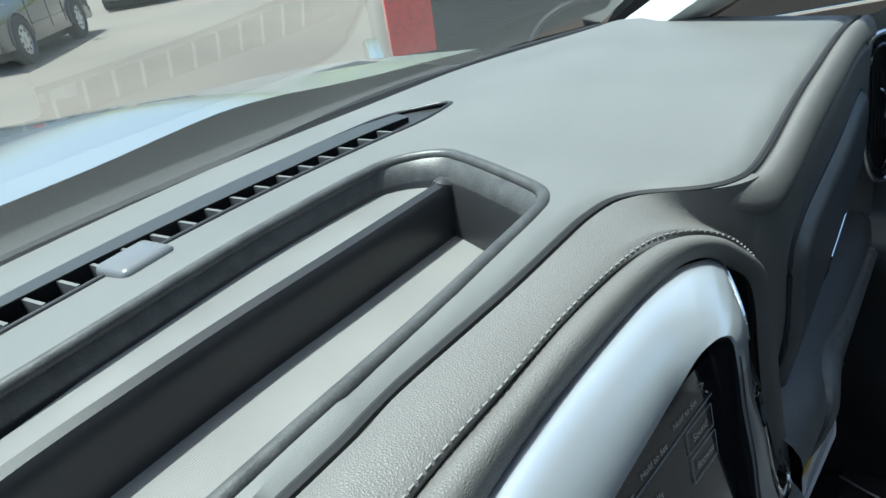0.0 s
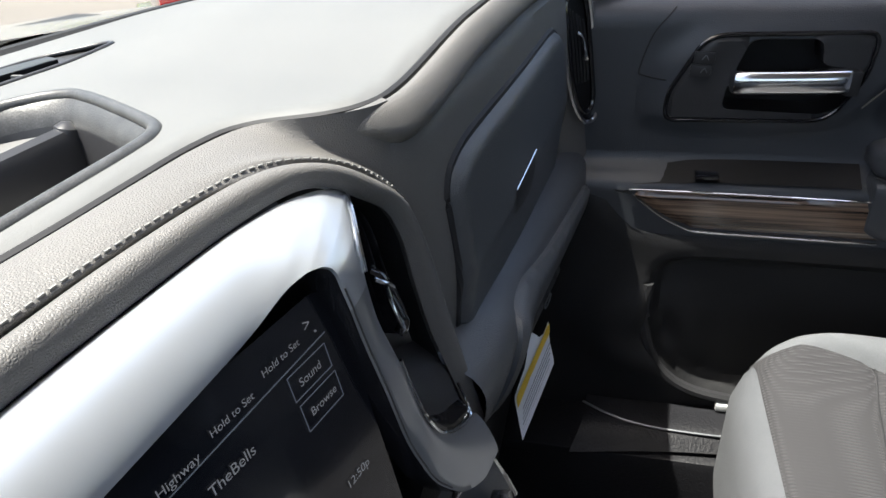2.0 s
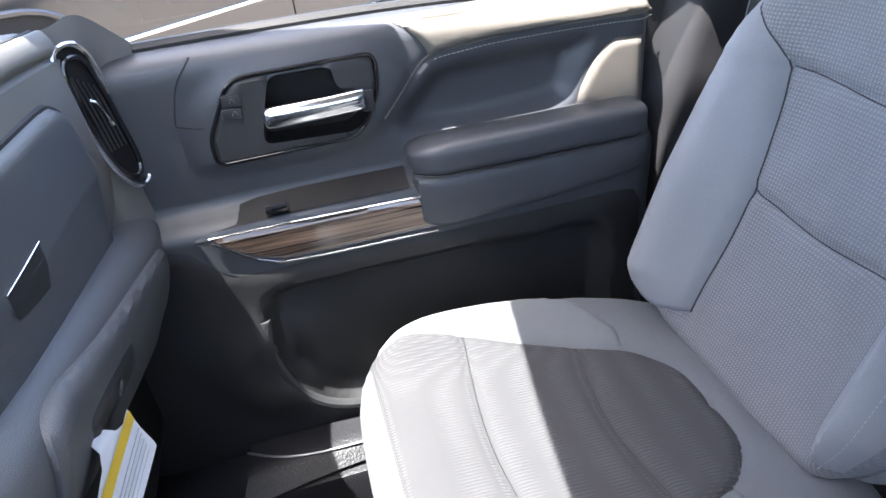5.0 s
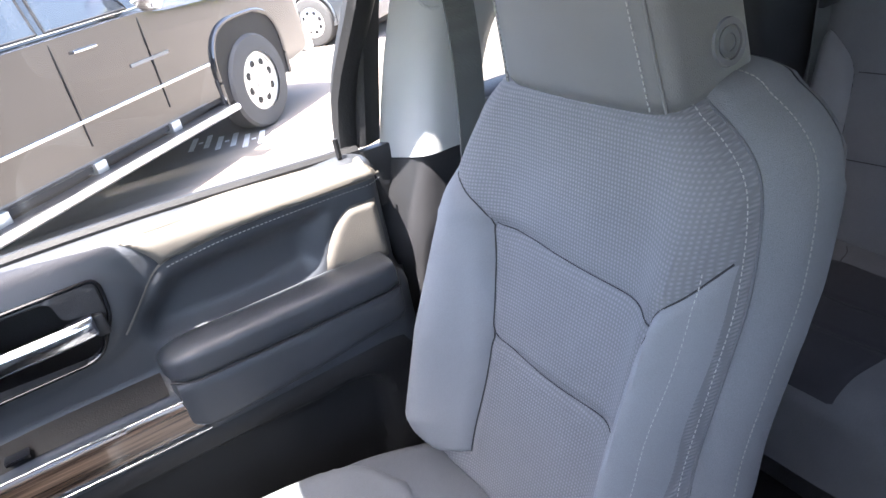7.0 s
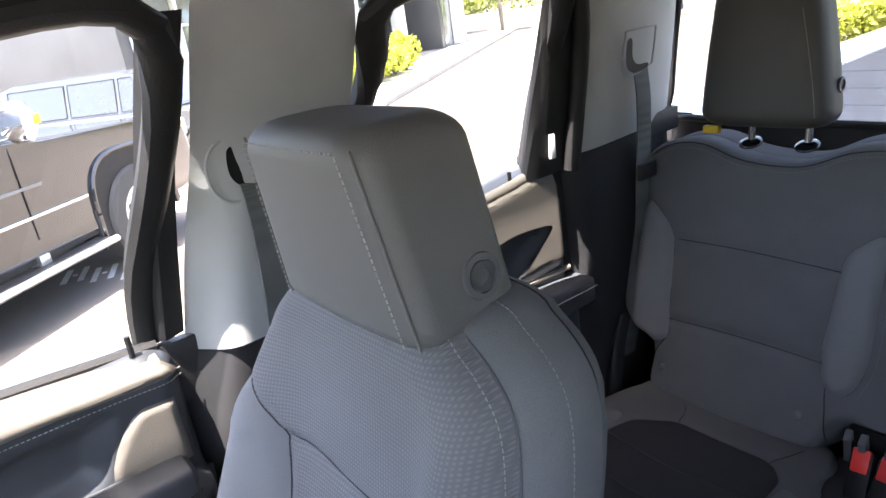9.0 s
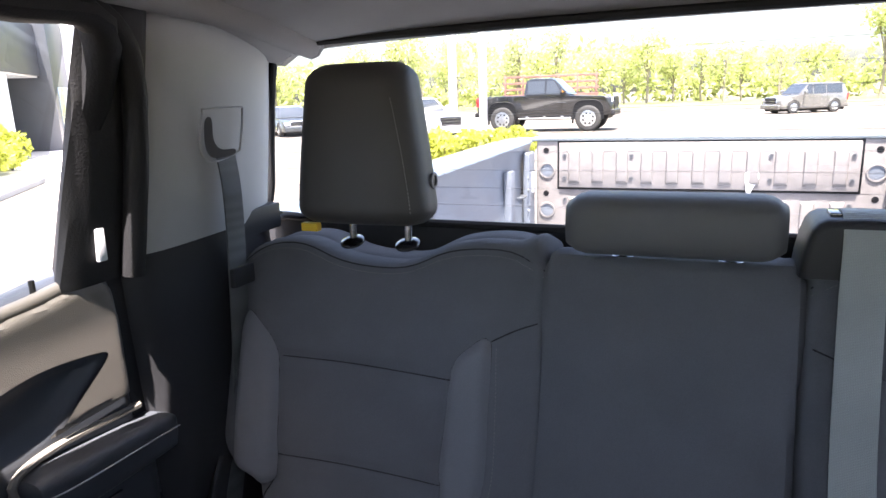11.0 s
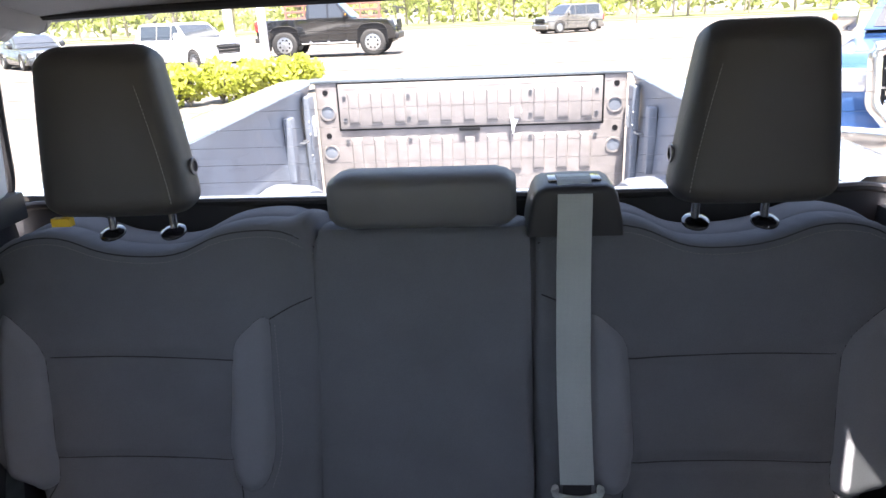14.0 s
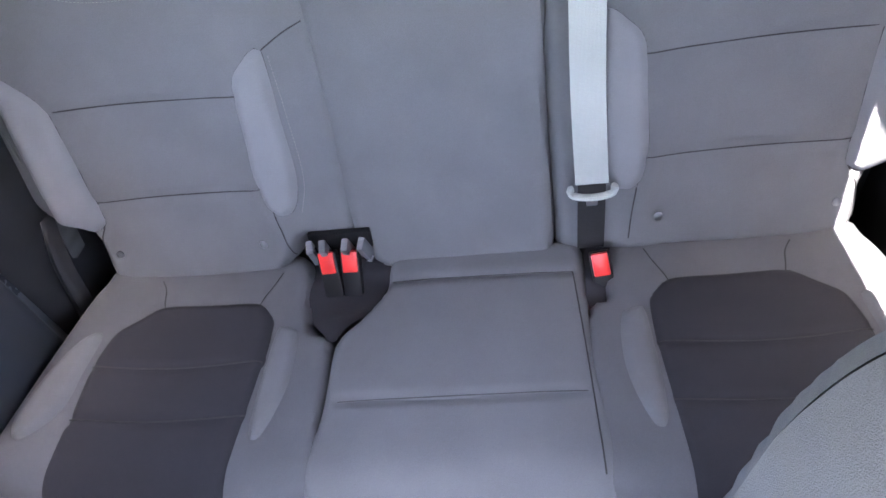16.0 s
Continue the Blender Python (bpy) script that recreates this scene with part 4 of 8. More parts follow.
def cushion(s, label):
    fl = (lambda pts: np.array(pts) * (s, 1) + (0.0 if s > 0 else 0.013, 0))
    seams = [(fl(spline(ins_out[:-3], 60)), 0.003, 0.006), (fl(spline(bo_in, 40, True)), 0.003, 0.004), (fl(spline(bo_ou, 40, True)), 0.003, 0.004),
             (fl(line((0.612, -0.606), (0.47, -0.598), (0.316, -0.603))), 0.0035, 0.005), (fl(line((0.606, -0.507), (0.47, -0.50), (0.317, -0.503))), 0.0035, 0.005),
             (fl(line((0.535, -0.735), (0.545, -0.775), (0.56, -0.80))), 0.003, 0.003), (fl(line((0.353, -0.728), (0.335, -0.77), (0.325, -0.80))), 0.003, 0.003)]
    puff = lambda p: 0.014 * np.exp(-((np.abs(p[:, 0]) - 0.665) / 0.05) ** 2) - 0.006 * np.exp(-((np.abs(p[:, 0]) - 0.46) / 0.12) ** 2)
    hf = pad_height(0.028, 0.022, [(a, 0.008, b * 0.7) for a, w, b in seams], 0.003, puff)
    out = fl(spline(cr_out if s > 0 else cr_left, 150, True))
    f = s < 0
    ob = thing("rear_cushion", label, "seat cushion", (0.47 * s, -0.58, 0.16), "rear bench")
    # outer cushions take the dimmed cloth, the middle one the plain cloth
    part("cushion", sheet(out, cushion_place, 0.0075, height=hf, skirt=0.14, flip=f), FABRIC_DIM, ob)
    part("insert", overlay(fl(np.vstack([spline(ins_out[:-2], 70), ins_out[-2:]])), out, hf, cushion_place, 0.0065, 0.004, 0.010, f), FABRIC_IN, ob, "dark woven centre panel")
    part("bolster", overlay(fl(spline(bo_in, 50, True)), out, hf, cushion_place, 0.006, 0.006, 0.014, f), FABRIC, ob, "lighter grey cloth bolster")
    part("bolster", overlay(fl(spline(bo_ou, 50, True)), out, hf, cushion_place, 0.006, 0.006, 0.014, f), FABRIC, ob, "lighter grey cloth bolster")
    for k, (q, w, dp) in enumerate(seams):
        if k in (1, 2):
            continue
        seam_tube("seam", q, out, hf, cushion_place, ob, 0.0008 if k in (1, 2) else 0.0012, lift=0.0054 if k in (3, 4) else 0.0)
    return ob


cushion(1, "charcoal cloth rear seat cushion, passenger side")
cushion(-1, "charcoal cloth rear seat cushion, driver side")
cm = thing("rear_cushion", "plain charcoal cloth middle seat cushion", "seat cushion", (0, -0.58, 0.16), "rear bench")
cm_out = spline([(0.205, -0.37), (0.205, -0.52), (0.205, -0.635), (0.165, -0.690), (0.132, -0.75), (0.122, -0.82), (0.0, -0.84), (-0.19, -0.835), (-0.212, -0.80), (-0.211, -0.72), (-0.212, -0.60), (-0.212, -0.37), (0, -0.355)], 130, True)
cm_seams = [(line((0.180, -0.522), (0.0, -0.520), (-0.191, -0.525)), 0.0035, 0.006), (line((0.118, -0.760), (-0.19, -0.757)), 0.003, 0.004)]
cm_h = pad_height(0.030, 0.022, [(q, 0.008, 0.005) for q, w, d in cm_seams], 0.004)
part("cushion", sheet(cm_out, cushion_place, 0.0075, height=cm_h, skirt=0.14), FABRIC, cm)
for q, w, d in cm_seams:
    seam_tube("seam", spline([q[0], (q[0] + q[-1]) / 2, q[-1]], 20), cm_out, cm_h, cushion_place, cm)
seam_tube("seam", spline([(-0.190, -0.757), (-0.196, -0.60), (-0.201, -0.40)], 20), cm_out, cm_h, cushion_place, cm)
# dark sheets close the gaps beside the middle cushion
for nm, pts in (("gap_sheet", [(0.262, -0.70), (0.21, -0.640), (0.160, -0.70), (0.122, -0.78), (0.128, -0.85), (0.285, -0.85)]), ("gap_sheet", [(-0.205, -0.675), (-0.258, -0.685), (-0.268, -0.80), (-0.25, -0.84), (-0.215, -0.83)])):
    part(nm, sheet(np.array(pts), lambda u, v, h: (u, v, 0.318 + 0.02 * np.sin(40 * v) * np.sin(25 * u)), 0.012), FABRIC_IN, cm, "dark sheet closing the gap at the buckles")
base = solo("bench_plinth", box((-0.72, -0.84, floor_top), (0.72, -0.42, 0.17), 0.02), HARD, "black plastic plinth under the rear bench", "bench plinth")


# buckles
def buckle(x, y, z, ry, label):
    ob = thing("belt_buckle", label, "belt buckle", (x, y, z - 0.03), "rear belt buckles")
    m = Matrix.Translation((x, y, z)) @ Euler((radians(30), ry, 0)).to_matrix().to_4x4()
    part("housing", turned(box((-0.017, -0.011, -0.050), (0.017, 0.011, 0.034), 0.004), m), DARK, ob)
    part("release", turned(box((-0.0135, 0.004, -0.004), (0.0135, 0.0145, 0.0355), 0.003), m), RED, ob, "red release button")
    part("slot", turned(box((-0.010, -0.004, 0.0335), (0.010, 0.002, 0.0352), 0.0005), m), DARK, ob)
    return ob


buckle(0.228, -0.785, 0.350, 0.06, "black buckle with a red button between the cushions")
buckle(0.190, -0.785, 0.350, -0.06, "black buckle with a red button between the cushions")
buckle(-0.238, -0.752, 0.338, 0.15, "single black buckle with a red button")
holder = thing("buckle_holder", "grey plastic buckle holder at the foot of the bench back", "buckle holder", (0.208, -0.81, 0.34))
for hx in (0.256, 0.232, 0.190, 0.160):
    part("rib", turned(box((-0.006, -0.012, -0.02), (0.006, 0.012, 0.042), 0.003), Matrix.Translation((hx, -0.806, 0.366)) @ Euler((radians(-20), 0, (hx - 0.208) * 4)).to_matrix().to_4x4()), SENSORM, holder)
part("back_plate", box((0.150, -0.83, 0.33), (0.262, -0.818, 0.405), 0.003), DARK, holder)
# hinge covers beside the bench
for s in (1, -1):
    solo("hinge_cover", loft([[(0.742 * s, -0.76, 0.28), (0.748 * s, -0.80, 0.40), (0.752 * s, -0.845, 0.46)], [(0.715 * s, -0.745, 0.28), (0.722 * s, -0.785, 0.41), (0.735 * s, -0.835, 0.475)],
                              [(0.700 * s, -0.77, 0.28), (0.712 * s, -0.81, 0.40), (0.735 * s, -0.87, 0.465)]], 20, 5), HARD, "curved black plastic hinge cover at the bench end", "hinge cover", group="hinge covers")

# ---------------------------------------------------------------- front seats
def back_y(z):
    return np.interp(z, [0.34, 0.45, 0.587, 0.735, 0.816, 0.905, 0.94], [0.160, 0.122, 0.070, 0.018, 0.002, -0.012, -0.02])


def smooth(t):
    t = np.clip(t, 0, 1)
    return t * t * (3 - 2 * t)


def front_seat(label):
    cx = 0.41
    ob = thing("front_seat", label, "seat", (cx, 0.2, floor_top), "front seats")
    half = [(0.10, 0.920), (0.162, 0.893), (0.199, 0.845), (0.218, 0.790), (0.236, 0.71), (0.247, 0.60), (0.246, 0.535), (0.226, 0.470), (0.190, 0.422), (0.14, 0.382), (0.07, 0.372)]
    near = [(0.085, 0.912), (0.128, 0.894), (0.158, 0.872), (0.176, 0.846), (0.183, 0.80), (0.184, 0.74), (0.180, 0.66), (0.176, 0.58), (0.180, 0.52), (0.176, 0.466), (0.160, 0.422), (0.13, 0.385), (0.07, 0.372)]
    out = spline([(cx + a, b) for a, b in half] + [(cx - a, b) for a, b in near[::-1]], 170, True)
    side_n = [(0.179, 0.784), (0.164, 0.764), (0.140, 0.735), (0.130, 0.66), (0.124, 0.56), (0.126, 0.435)]
    outer_n = [(0.181, 0.784), (0.178, 0.70), (0.172, 0.62), (0.171, 0.54), (0.168, 0.475), (0.150, 0.422)]
    side = [(0.204, 0.805), (0.165, 0.775), (0.128, 0.735), (0.113, 0.66), (0.105, 0.56), (0.112, 0.435)]
    outer = [(0.211, 0.805), (0.231, 0.70), (0.241, 0.60), (0.239, 0.54), (0.219, 0.475), (0.168, 0.422)]
    sides, outers = {1: side, -1: side_n}, {1: outer, -1: outer_n}
    bol = {s: np.array([(cx + s * a, b) for a, b in list(spline(sides[s], 50)) + list(spline(outers[s], 50))[::-1]]) for s in (1, -1)}
    seams = [(np.array([(cx + s * a, b) for a, b in spline(sides[s], 50)]), 0.008, 0.006) for s in (1, -1)]
    across = [line((cx + 0.126, 0.737), (cx, 0.726), (cx - 0.138, 0.725)), line((cx + 0.106, 0.600), (cx, 0.590), (cx - 0.124, 0.598))]
    seams += [(q, 0.007, 0.005) for q in across]
    bulge = lambda p: np.where(p[:, 0] > cx, 0.070, 0.052) * np.exp(-((np.abs(p[:, 0] - cx) - np.where(p[:, 0] > cx, 0.180, 0.150)) / np.where(p[:, 0] > cx, 0.050, 0.036)) ** 2) * np.interp(p[:, 1], [0.43, 0.48, 0.60, 0.75, 0.85], [0.55, 0.9, 0.95, 0.65, 0.15])
    hf = pad_height(0.045, 0.034, seams, 0.0, bulge)
    place = lambda u, v, h: (u, back_y(v) - 0.045 + h, v)
    part("backrest", sheet(out, place, 0.005, height=hf, flip=True), FABRIC_W, ob, "diamond woven grey cloth back panel")
    for s in (1, -1):
        part("bolster", overlay(bol[s], out, hf, place, 0.004, 0.007, 0.012, True), FABRIC_LT, ob, "smooth grey cloth bolster")
        seam_tube("seam", [(cx + s * a, b) for a, b in spline(sides[s], 50)], out, hf, place, ob, 0.0011, lift=0.0006)
        q = np.array([(cx + s * (a - 0.012), b) for a, b in spline(outers[s], 50)])
        d, _ = seg_dist(q, out, True)
        stitches("stitching", np.stack(place(q[:, 0], q[:, 1], hf(q, d) + 0.0072), 1), ob, THREAD, 0.006, 0.0006)
    for q in across:
        seam_tube("seam", q, out, hf, place, ob, 0.0008, FABRIC_IN, lift=0.0004)
    flare = lambda a, b, d: (a - d * float(smooth((cx - a) / 0.12)) + 0.25 * d * float(smooth((a - cx) / 0.12)), b + 0.35 * d * float(smooth((b - 0.80) / 0.08)))
    out_b = np.array([flare(a, b, 0.024) for a, b in out])
    shell = sheet(out_b, lambda u, v, h: (u, back_y(v) - 0.116 - h, v), 0.008, height=pad_height(0.030, 0.05), flip=False)
    part("back_shell", shell, FABRIC, ob, "charcoal cloth seat back cover")
    band = [[(q[0], back_y(b) - y, q[1]) for (a, b) in out for q in (flare(a, b, d),)] for y, d in ((0.044, 0.0), (0.048, 0.005), (0.058, 0.014), (0.074, 0.022), (0.092, 0.026), (0.106, 0.026), (0.116, 0.024))]
    part("side_band", (sum(band, []), grid_faces(7, len(out), True)), FABRIC, ob, "charcoal cloth side band")
    stitches("stitching", [(q[0] - 0.0006, back_y(b) - 0.080, q[1]) for (a, b) in out if a < cx and b > 0.50 for q in (flare(a, b, 0.0236),)], ob, THREAD_D, 0.006, 0.0006)
    part("piping", tube([(a, back_y(b) - 0.043, b) for a, b in out[::3]], 0.0016, 6, n=160, closed=True), FABRIC_DIM, ob)
    stitches("stitching", [(cx + (a - cx) * 0.990, back_y(b) - 0.0275, b - 0.001) for a, b in out if b > 0.45], ob, THREAD, 0.006, 0.0006)
    # cushion
    ch = [(0.12, 0.574), (0.200, 0.552), (0.250, 0.488), (0.264, 0.40), (0.254, 0.28), (0.225, 0.14), (0.15, 0.06)]
    cout = spline([(cx + a, b) for a, b in ch] + [(cx - a, b) for a, b in ch[::-1]], 160, True)
    cside = [(0.0, 0.170), (0.030, 0.170), (0.060, 0.174), (0.088, 0.192), (0.114, 0.222), (0.134, 0.282), (0.158, 0.36), (0.184, 0.44), (0.194, 0.49), (0.196, 0.545)]
    cside2 = [(0.148, 0.215), (0.200, 0.27), (0.226, 0.36), (0.234, 0.45), (0.220, 0.525)]
    cb = lambda p: 0.030 * np.exp(-((np.abs(p[:, 0] - cx) - 0.205) / 0.05) ** 2) * np.interp(p[:, 1], [0.1, 0.25, 0.5, 0.6], [0.3, 1, 1, 0.2])
    cs = [(np.array([(cx + s * a, b) for a, b in spline(cside, 50)]), 0.008, 0.006) for s in (1, -1)]
    cl = [line((cx - 0.176, 0.425), (cx, 0.440), (cx + 0.176, 0.420)), line((cx - 0.128, 0.287), (cx, 0.302), (cx + 0.128, 0.282))]
    cs += [(q, 0.007, 0.004) for q in cl]
    chf = pad_height(0.055, 0.050, cs, 0.0, cb)
    cplace = lambda u, v, h: (u, v, 0.335 + 0.035 * np.clip((v - 0.1) / 0.4, 0, 1) + h)
    # dimmed cloth: shade on the cushion put into its colour
    part("cushion", sheet(cout, cplace, 0.0075, height=chf, skirt=0.12), FABRIC_DIM, ob, "grey cloth cushion")
    for s in (1, -1):
        poly = np.array([(cx + s * a, b) for a, b in list(spline(cside[4:], 50)) + list(spline(cside2, 50))[::-1]])
        part("seat_bolster", overlay(poly, cout, chf, cplace, 0.006, 0.006, 0.014), FABRIC, ob, "smooth grey cloth bolster")
        seam_tube("seam", [(cx + s * a, b) for a, b in spline(cside, 50)], cout, chf, cplace, ob, 0.0011, lift=0.0004)
    for q in cl:
        seam_tube("seam", spline(q, 30), cout, chf, cplace, ob, 0.0012, lift=0.0054)
    ins = np.array([(cx + a, b) for a, b in spline(cside, 60)] + [(cx - a, b) for a, b in spline(cside, 60)[::-1]])
    part("insert", overlay(ins, cout, chf, cplace, 0.007, 0.004, 0.012), FABRIC_DW, ob, "dark woven centre panel")
    part("base", box((cx - 0.20, 0.08, floor_top), (cx + 0.20, 0.50, 0.24), 0.02), HARD, ob)
    part("side_shield", box((cx + 0.235, 0.02, 0.20), (cx + 0.262, 0.44, 0.33), 0.012, 3), HARD, ob, "black plastic side shield")
    # head restraint
    hx, lean, hz0, hz1, yf = cx + 0.006, 0.12, 0.890, 1.086, 0.006
    h0, h1 = 0.123, 0.101
    hr = part("head_restraint", restraint(hx, yf, hz0, hz1, h0, h1, 0.128, lean, soft=0.027, corner=0.026, crown=0.006, taper=1.0), VINYL, ob, "grey vinyl head restraint", 75)
    part("release_button", disc((hx - 0.1115, -0.085, 0.944), (-1, 0, 0.12), 0.021, 0.008, 28, 0.0, 0.0150), SENSORM, hr, "round grey release button")
    part("button_centre", disc((hx - 0.1115, -0.085, 0.944), (-1, 0, 0.12), 0.0135, 0.007, 24, 0.0, 0.008), PEWTER, hr)
    part("button_core", disc((hx - 0.1105, -0.085, 0.944), (-1, 0, 0.12), 0.0082, 0.005, 24, 0.001), HARD, hr)
    edge = lambda t: h0 + (h1 - h0) * t
    face = lambda t: yf + lean * (t - 0.5) * (hz1 - hz0)
    for s in (-1, 1):
        rim_path = [(hx + s * (edge(t) - 0.0090), face(t) - 0.0100, hz0 + (hz1 - hz0) * t) for t in np.linspace(0.06, 0.93, 20)]
        part("seam", tube(rim_path, 0.0015, 6, n=60), VINYL, hr)
        stitches("stitching", [(hx + s * (edge(t) - 0.020), face(t) - 0.0026, hz0 + (hz1 - hz0) * t) for t in np.linspace(0.07, 0.92, 20)], hr, THREAD, 0.006, 0.0008)
    stitches("stitching", [(hx + u * (h1 - 0.020), face(0.92) - 0.0028 * u * u + 0.0004, hz0 + (hz1 - hz0) * 0.92) for u in np.linspace(-1, 1, 20)], hr, THREAD, 0.006, 0.0007)
    return ob


front = front_seat("grey cloth front passenger seat, woven centre, vinyl head restraint")
driver = copy_thing(front, pose(-0.475, 0.085, floor_top))
tagged(driver, "grey cloth driver seat set further back")

# ---------------------------------------------------------------- dashboard
dash = thing("dashboard", "dark grey dashboard with storage tray and silver screen surround", "dashboard", (0, 1.0, 0.62))
SEAM_Y = [(0.0, 0.961), (0.023, 0.960), (0.10, 0.9475), (0.15, 0.941), (0.185, 0.936), (0.213, 0.926), (0.226, 0.908), (0.234, 0.888), (0.248, 0.870), (0.275, 0.859), (0.36, 0.849), (0.50, 0.834), (0.66, 0.819), (0.72, 0.808)]
seam = spline(SEAM_Y, 90)
SEAM_L = [(-0.72, 0.808), (-0.66, 0.819), (-0.50, 0.834), (-0.36, 0.849), (-0.275, 0.859), (-0.248, 0.870), (-0.234, 0.888), (-0.226, 0.908), (-0.213, 0.930), (-0.185, 0.948), (-0.15, 0.959), (-0.10, 0.9675), (-0.05, 0.9665), (-0.025, 0.964)]
seam_all = np.vstack([spline(SEAM_L + [(0.0, 0.961)], 90), seam[1:]])
front_edge = [(0.77, 1.085), (0.62, 1.175), (0.36, 1.253), (0.19, 1.290), (0.0, 1.304)]
fe = spline(front_edge, 50)
fe_all = np.vstack([fe, fe[-2::-1] * (-1, 1)])
pad_out = np.vstack([seam_all, fe_all])
tray_loop = [(0.012, 0.9800), (0.073, 0.9735), (0.139, 0.9685), (0.185, 0.9655), (0.205, 0.9680), (0.222, 0.983), (0.262, 1.055), (0.266, 1.080), (0.252, 1.104), (0.225, 1.117), (0.12, 1.134), (0.0, 1.141),
             (-0.09, 1.143), (-0.16, 1.134), (-0.225, 1.117), (-0.252, 1.104), (-0.266, 1.080), (-0.262, 1.055), (-0.230, 0.995), (-0.205, 0.983), (-0.15, 0.986), (-0.08, 0.988), (-0.032, 0.9845)]
tray_out = spline(tray_loop, 158, True)
slot_half = [(0.0, 1.201), (0.10, 1.194), (0.205, 1.177), (0.300, 1.152), (0.345, 1.137), (0.388, 1.131), (0.397, 1.135), (0.385, 1.163), (0.365, 1.190), (0.31, 1.208), (0.19, 1.229), (0.09, 1.240), (0.0, 1.244)]
sl = spline(slot_half, 90)
slot_out = np.vstack([sl, sl[-2:0:-1] * (-1, 1)])


def seam_gap(x, y):
    p = np.stack([np.ravel(x), np.ravel(y)], 1)
    return seg_dist(p, seam_all, False)[0].reshape(np.shape(x))


def pad_z(x, y):
    x_true = x
    x = np.abs(x)
    sy = np.interp(x, seam[:, 0], seam[:, 1])
    z = 0.864 - 0.014 * smooth((y - 1.02) / 0.28)
    bulge = smooth((x - 0.27 - 0.16 * (y - 0.87)) / 0.16)
    z = z + 0.010 * bulge * smooth((1.22 - y) / 0.2) - 0.012 * smooth((x - 0.5) / 0.26)
    gap = np.where(x < 0.285, seam_gap(x_true, y), np.abs(y - sy))
    return z - 0.010 * np.exp(-(gap / 0.0062) ** 2)


part("top_pad", sheet(pad_out, lambda u, v, h: (u, v, pad_z(u, v)), 0.008, [tray_out, slot_out], skirt=0.0), DASH, dash, "matte dark grey soft top pad")


def rim_tube(name, loop, r, mat, dz=0.0, n=200, label=""):
    return part(name, tube([(a, b, float(pad_z(np.array([a]), np.array([b]))[0]) + dz) for a, b in loop[::2]], r, 14, n=n, closed=True), mat, dash, label)


# tray: rim, walls, divider, floors
rim_tube("tray_rim", tray_out, 0.0042, RIM, -0.0012, 300, "worn dark tray rim")
c0 = np.array([0.0, 1.06])
rings = [[(a + (c0[0] - a) * k, b + (c0[1] - b) * k, float(pad_z(np.array([a]), np.array([b]))[0]) - dz) for a, b in tray_out] for k, dz in ((0.0, 0.0), (0.030, 0.004), (0.055, 0.016), (0.07, 0.058))]
# walls carry their shade in the dark tone
wall_t = part("tray_wall", (sum(rings, []), grid_faces(4, len(tray_out), True)), [TRAY, RIM], dash, "plastic tray wall, darkened as in shade")
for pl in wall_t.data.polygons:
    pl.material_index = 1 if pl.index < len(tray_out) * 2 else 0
inner = np.array([(p[0], p[1]) for p in rings[-1]])
div = spline([(0.252, 1.064), (0.19, 1.0725), (0.128, 1.081), (0.06, 1.091), (0.0, 1.0975), (-0.06, 1.102), (-0.12, 1.100), (-0.18, 1.088), (-0.252, 1.062)], 60)
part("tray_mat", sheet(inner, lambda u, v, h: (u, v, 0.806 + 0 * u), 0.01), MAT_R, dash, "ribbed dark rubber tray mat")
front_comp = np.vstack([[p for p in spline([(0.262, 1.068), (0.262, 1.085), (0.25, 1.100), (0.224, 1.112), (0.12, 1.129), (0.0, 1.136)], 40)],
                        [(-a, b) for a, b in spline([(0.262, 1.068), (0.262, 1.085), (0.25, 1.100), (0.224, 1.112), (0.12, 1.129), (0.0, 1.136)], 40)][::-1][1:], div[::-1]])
# shelf lightened to paint the light that falls on it
part("tray_shelf", sheet(front_comp, lambda u, v, h: (u, v, 0.8405 + 0 * u), 0.01), TRAY_LIT, dash, "shallow front shelf of the tray")
dv = [(0.0075, 0.800), (0.0075, 0.8405), (0.0066, 0.8445), (0.0042, 0.8478), (0.0008, 0.849), (-0.0028, 0.8480), (-0.0055, 0.8455), (-0.0070, 0.8415), (-0.0075, 0.836), (-0.008, 0.800)]
part("divider", loft([[(a, b + o, z) for a, b in div] for o, z in dv], 60, 2), TRAY, dash, "plastic divider wall, darkened as in shade")
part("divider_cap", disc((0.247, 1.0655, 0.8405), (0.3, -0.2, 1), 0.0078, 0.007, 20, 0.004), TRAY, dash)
# windscreen vent
part("vent_end", sheet(spline([(0.338, 1.1405), (0.386, 1.1335), (0.394, 1.137), (0.383, 1.162), (0.364, 1.187), (0.345, 1.196), (0.340, 1.17)], 60, True), lambda u, v, h: (u, v, 0.8515 + 0.10 * (u - 0.345)), 0.006), TRAY, dash, "smooth sloped end of the vent")
rim_tube("vent_rim", slot_out, 0.0020, TRAY, 0.0, 240)
low = [(0.0, 1.207), (0.10, 1.200), (0.205, 1.184), (0.300, 1.160), (0.345, 1.146)]
lo = spline(low, 40)
lo_all = np.vstack([lo[::-1] * (-1, 1), lo[1:]])
blade = spline([(0.0, 1.224), (0.10, 1.214), (0.205, 1.196), (0.300, 1.177), (0.360, 1.160)], 40)
fr = spline([(0.0, 1.242), (0.09, 1.238), (0.19, 1.227), (0.31, 1.205), (0.372, 1.182)], 40)
part("vent_slope", loft([[(a, b, 0.8580) for a, b in np.vstack([blade[::-1] * (-1, 1), blade[1:]])], [(a, b, 0.8560) for a, b in np.vstack([fr[::-1] * (-1, 1), fr[1:]])]], 90, 3), TRAY, dash, "smooth sloped vent panel")
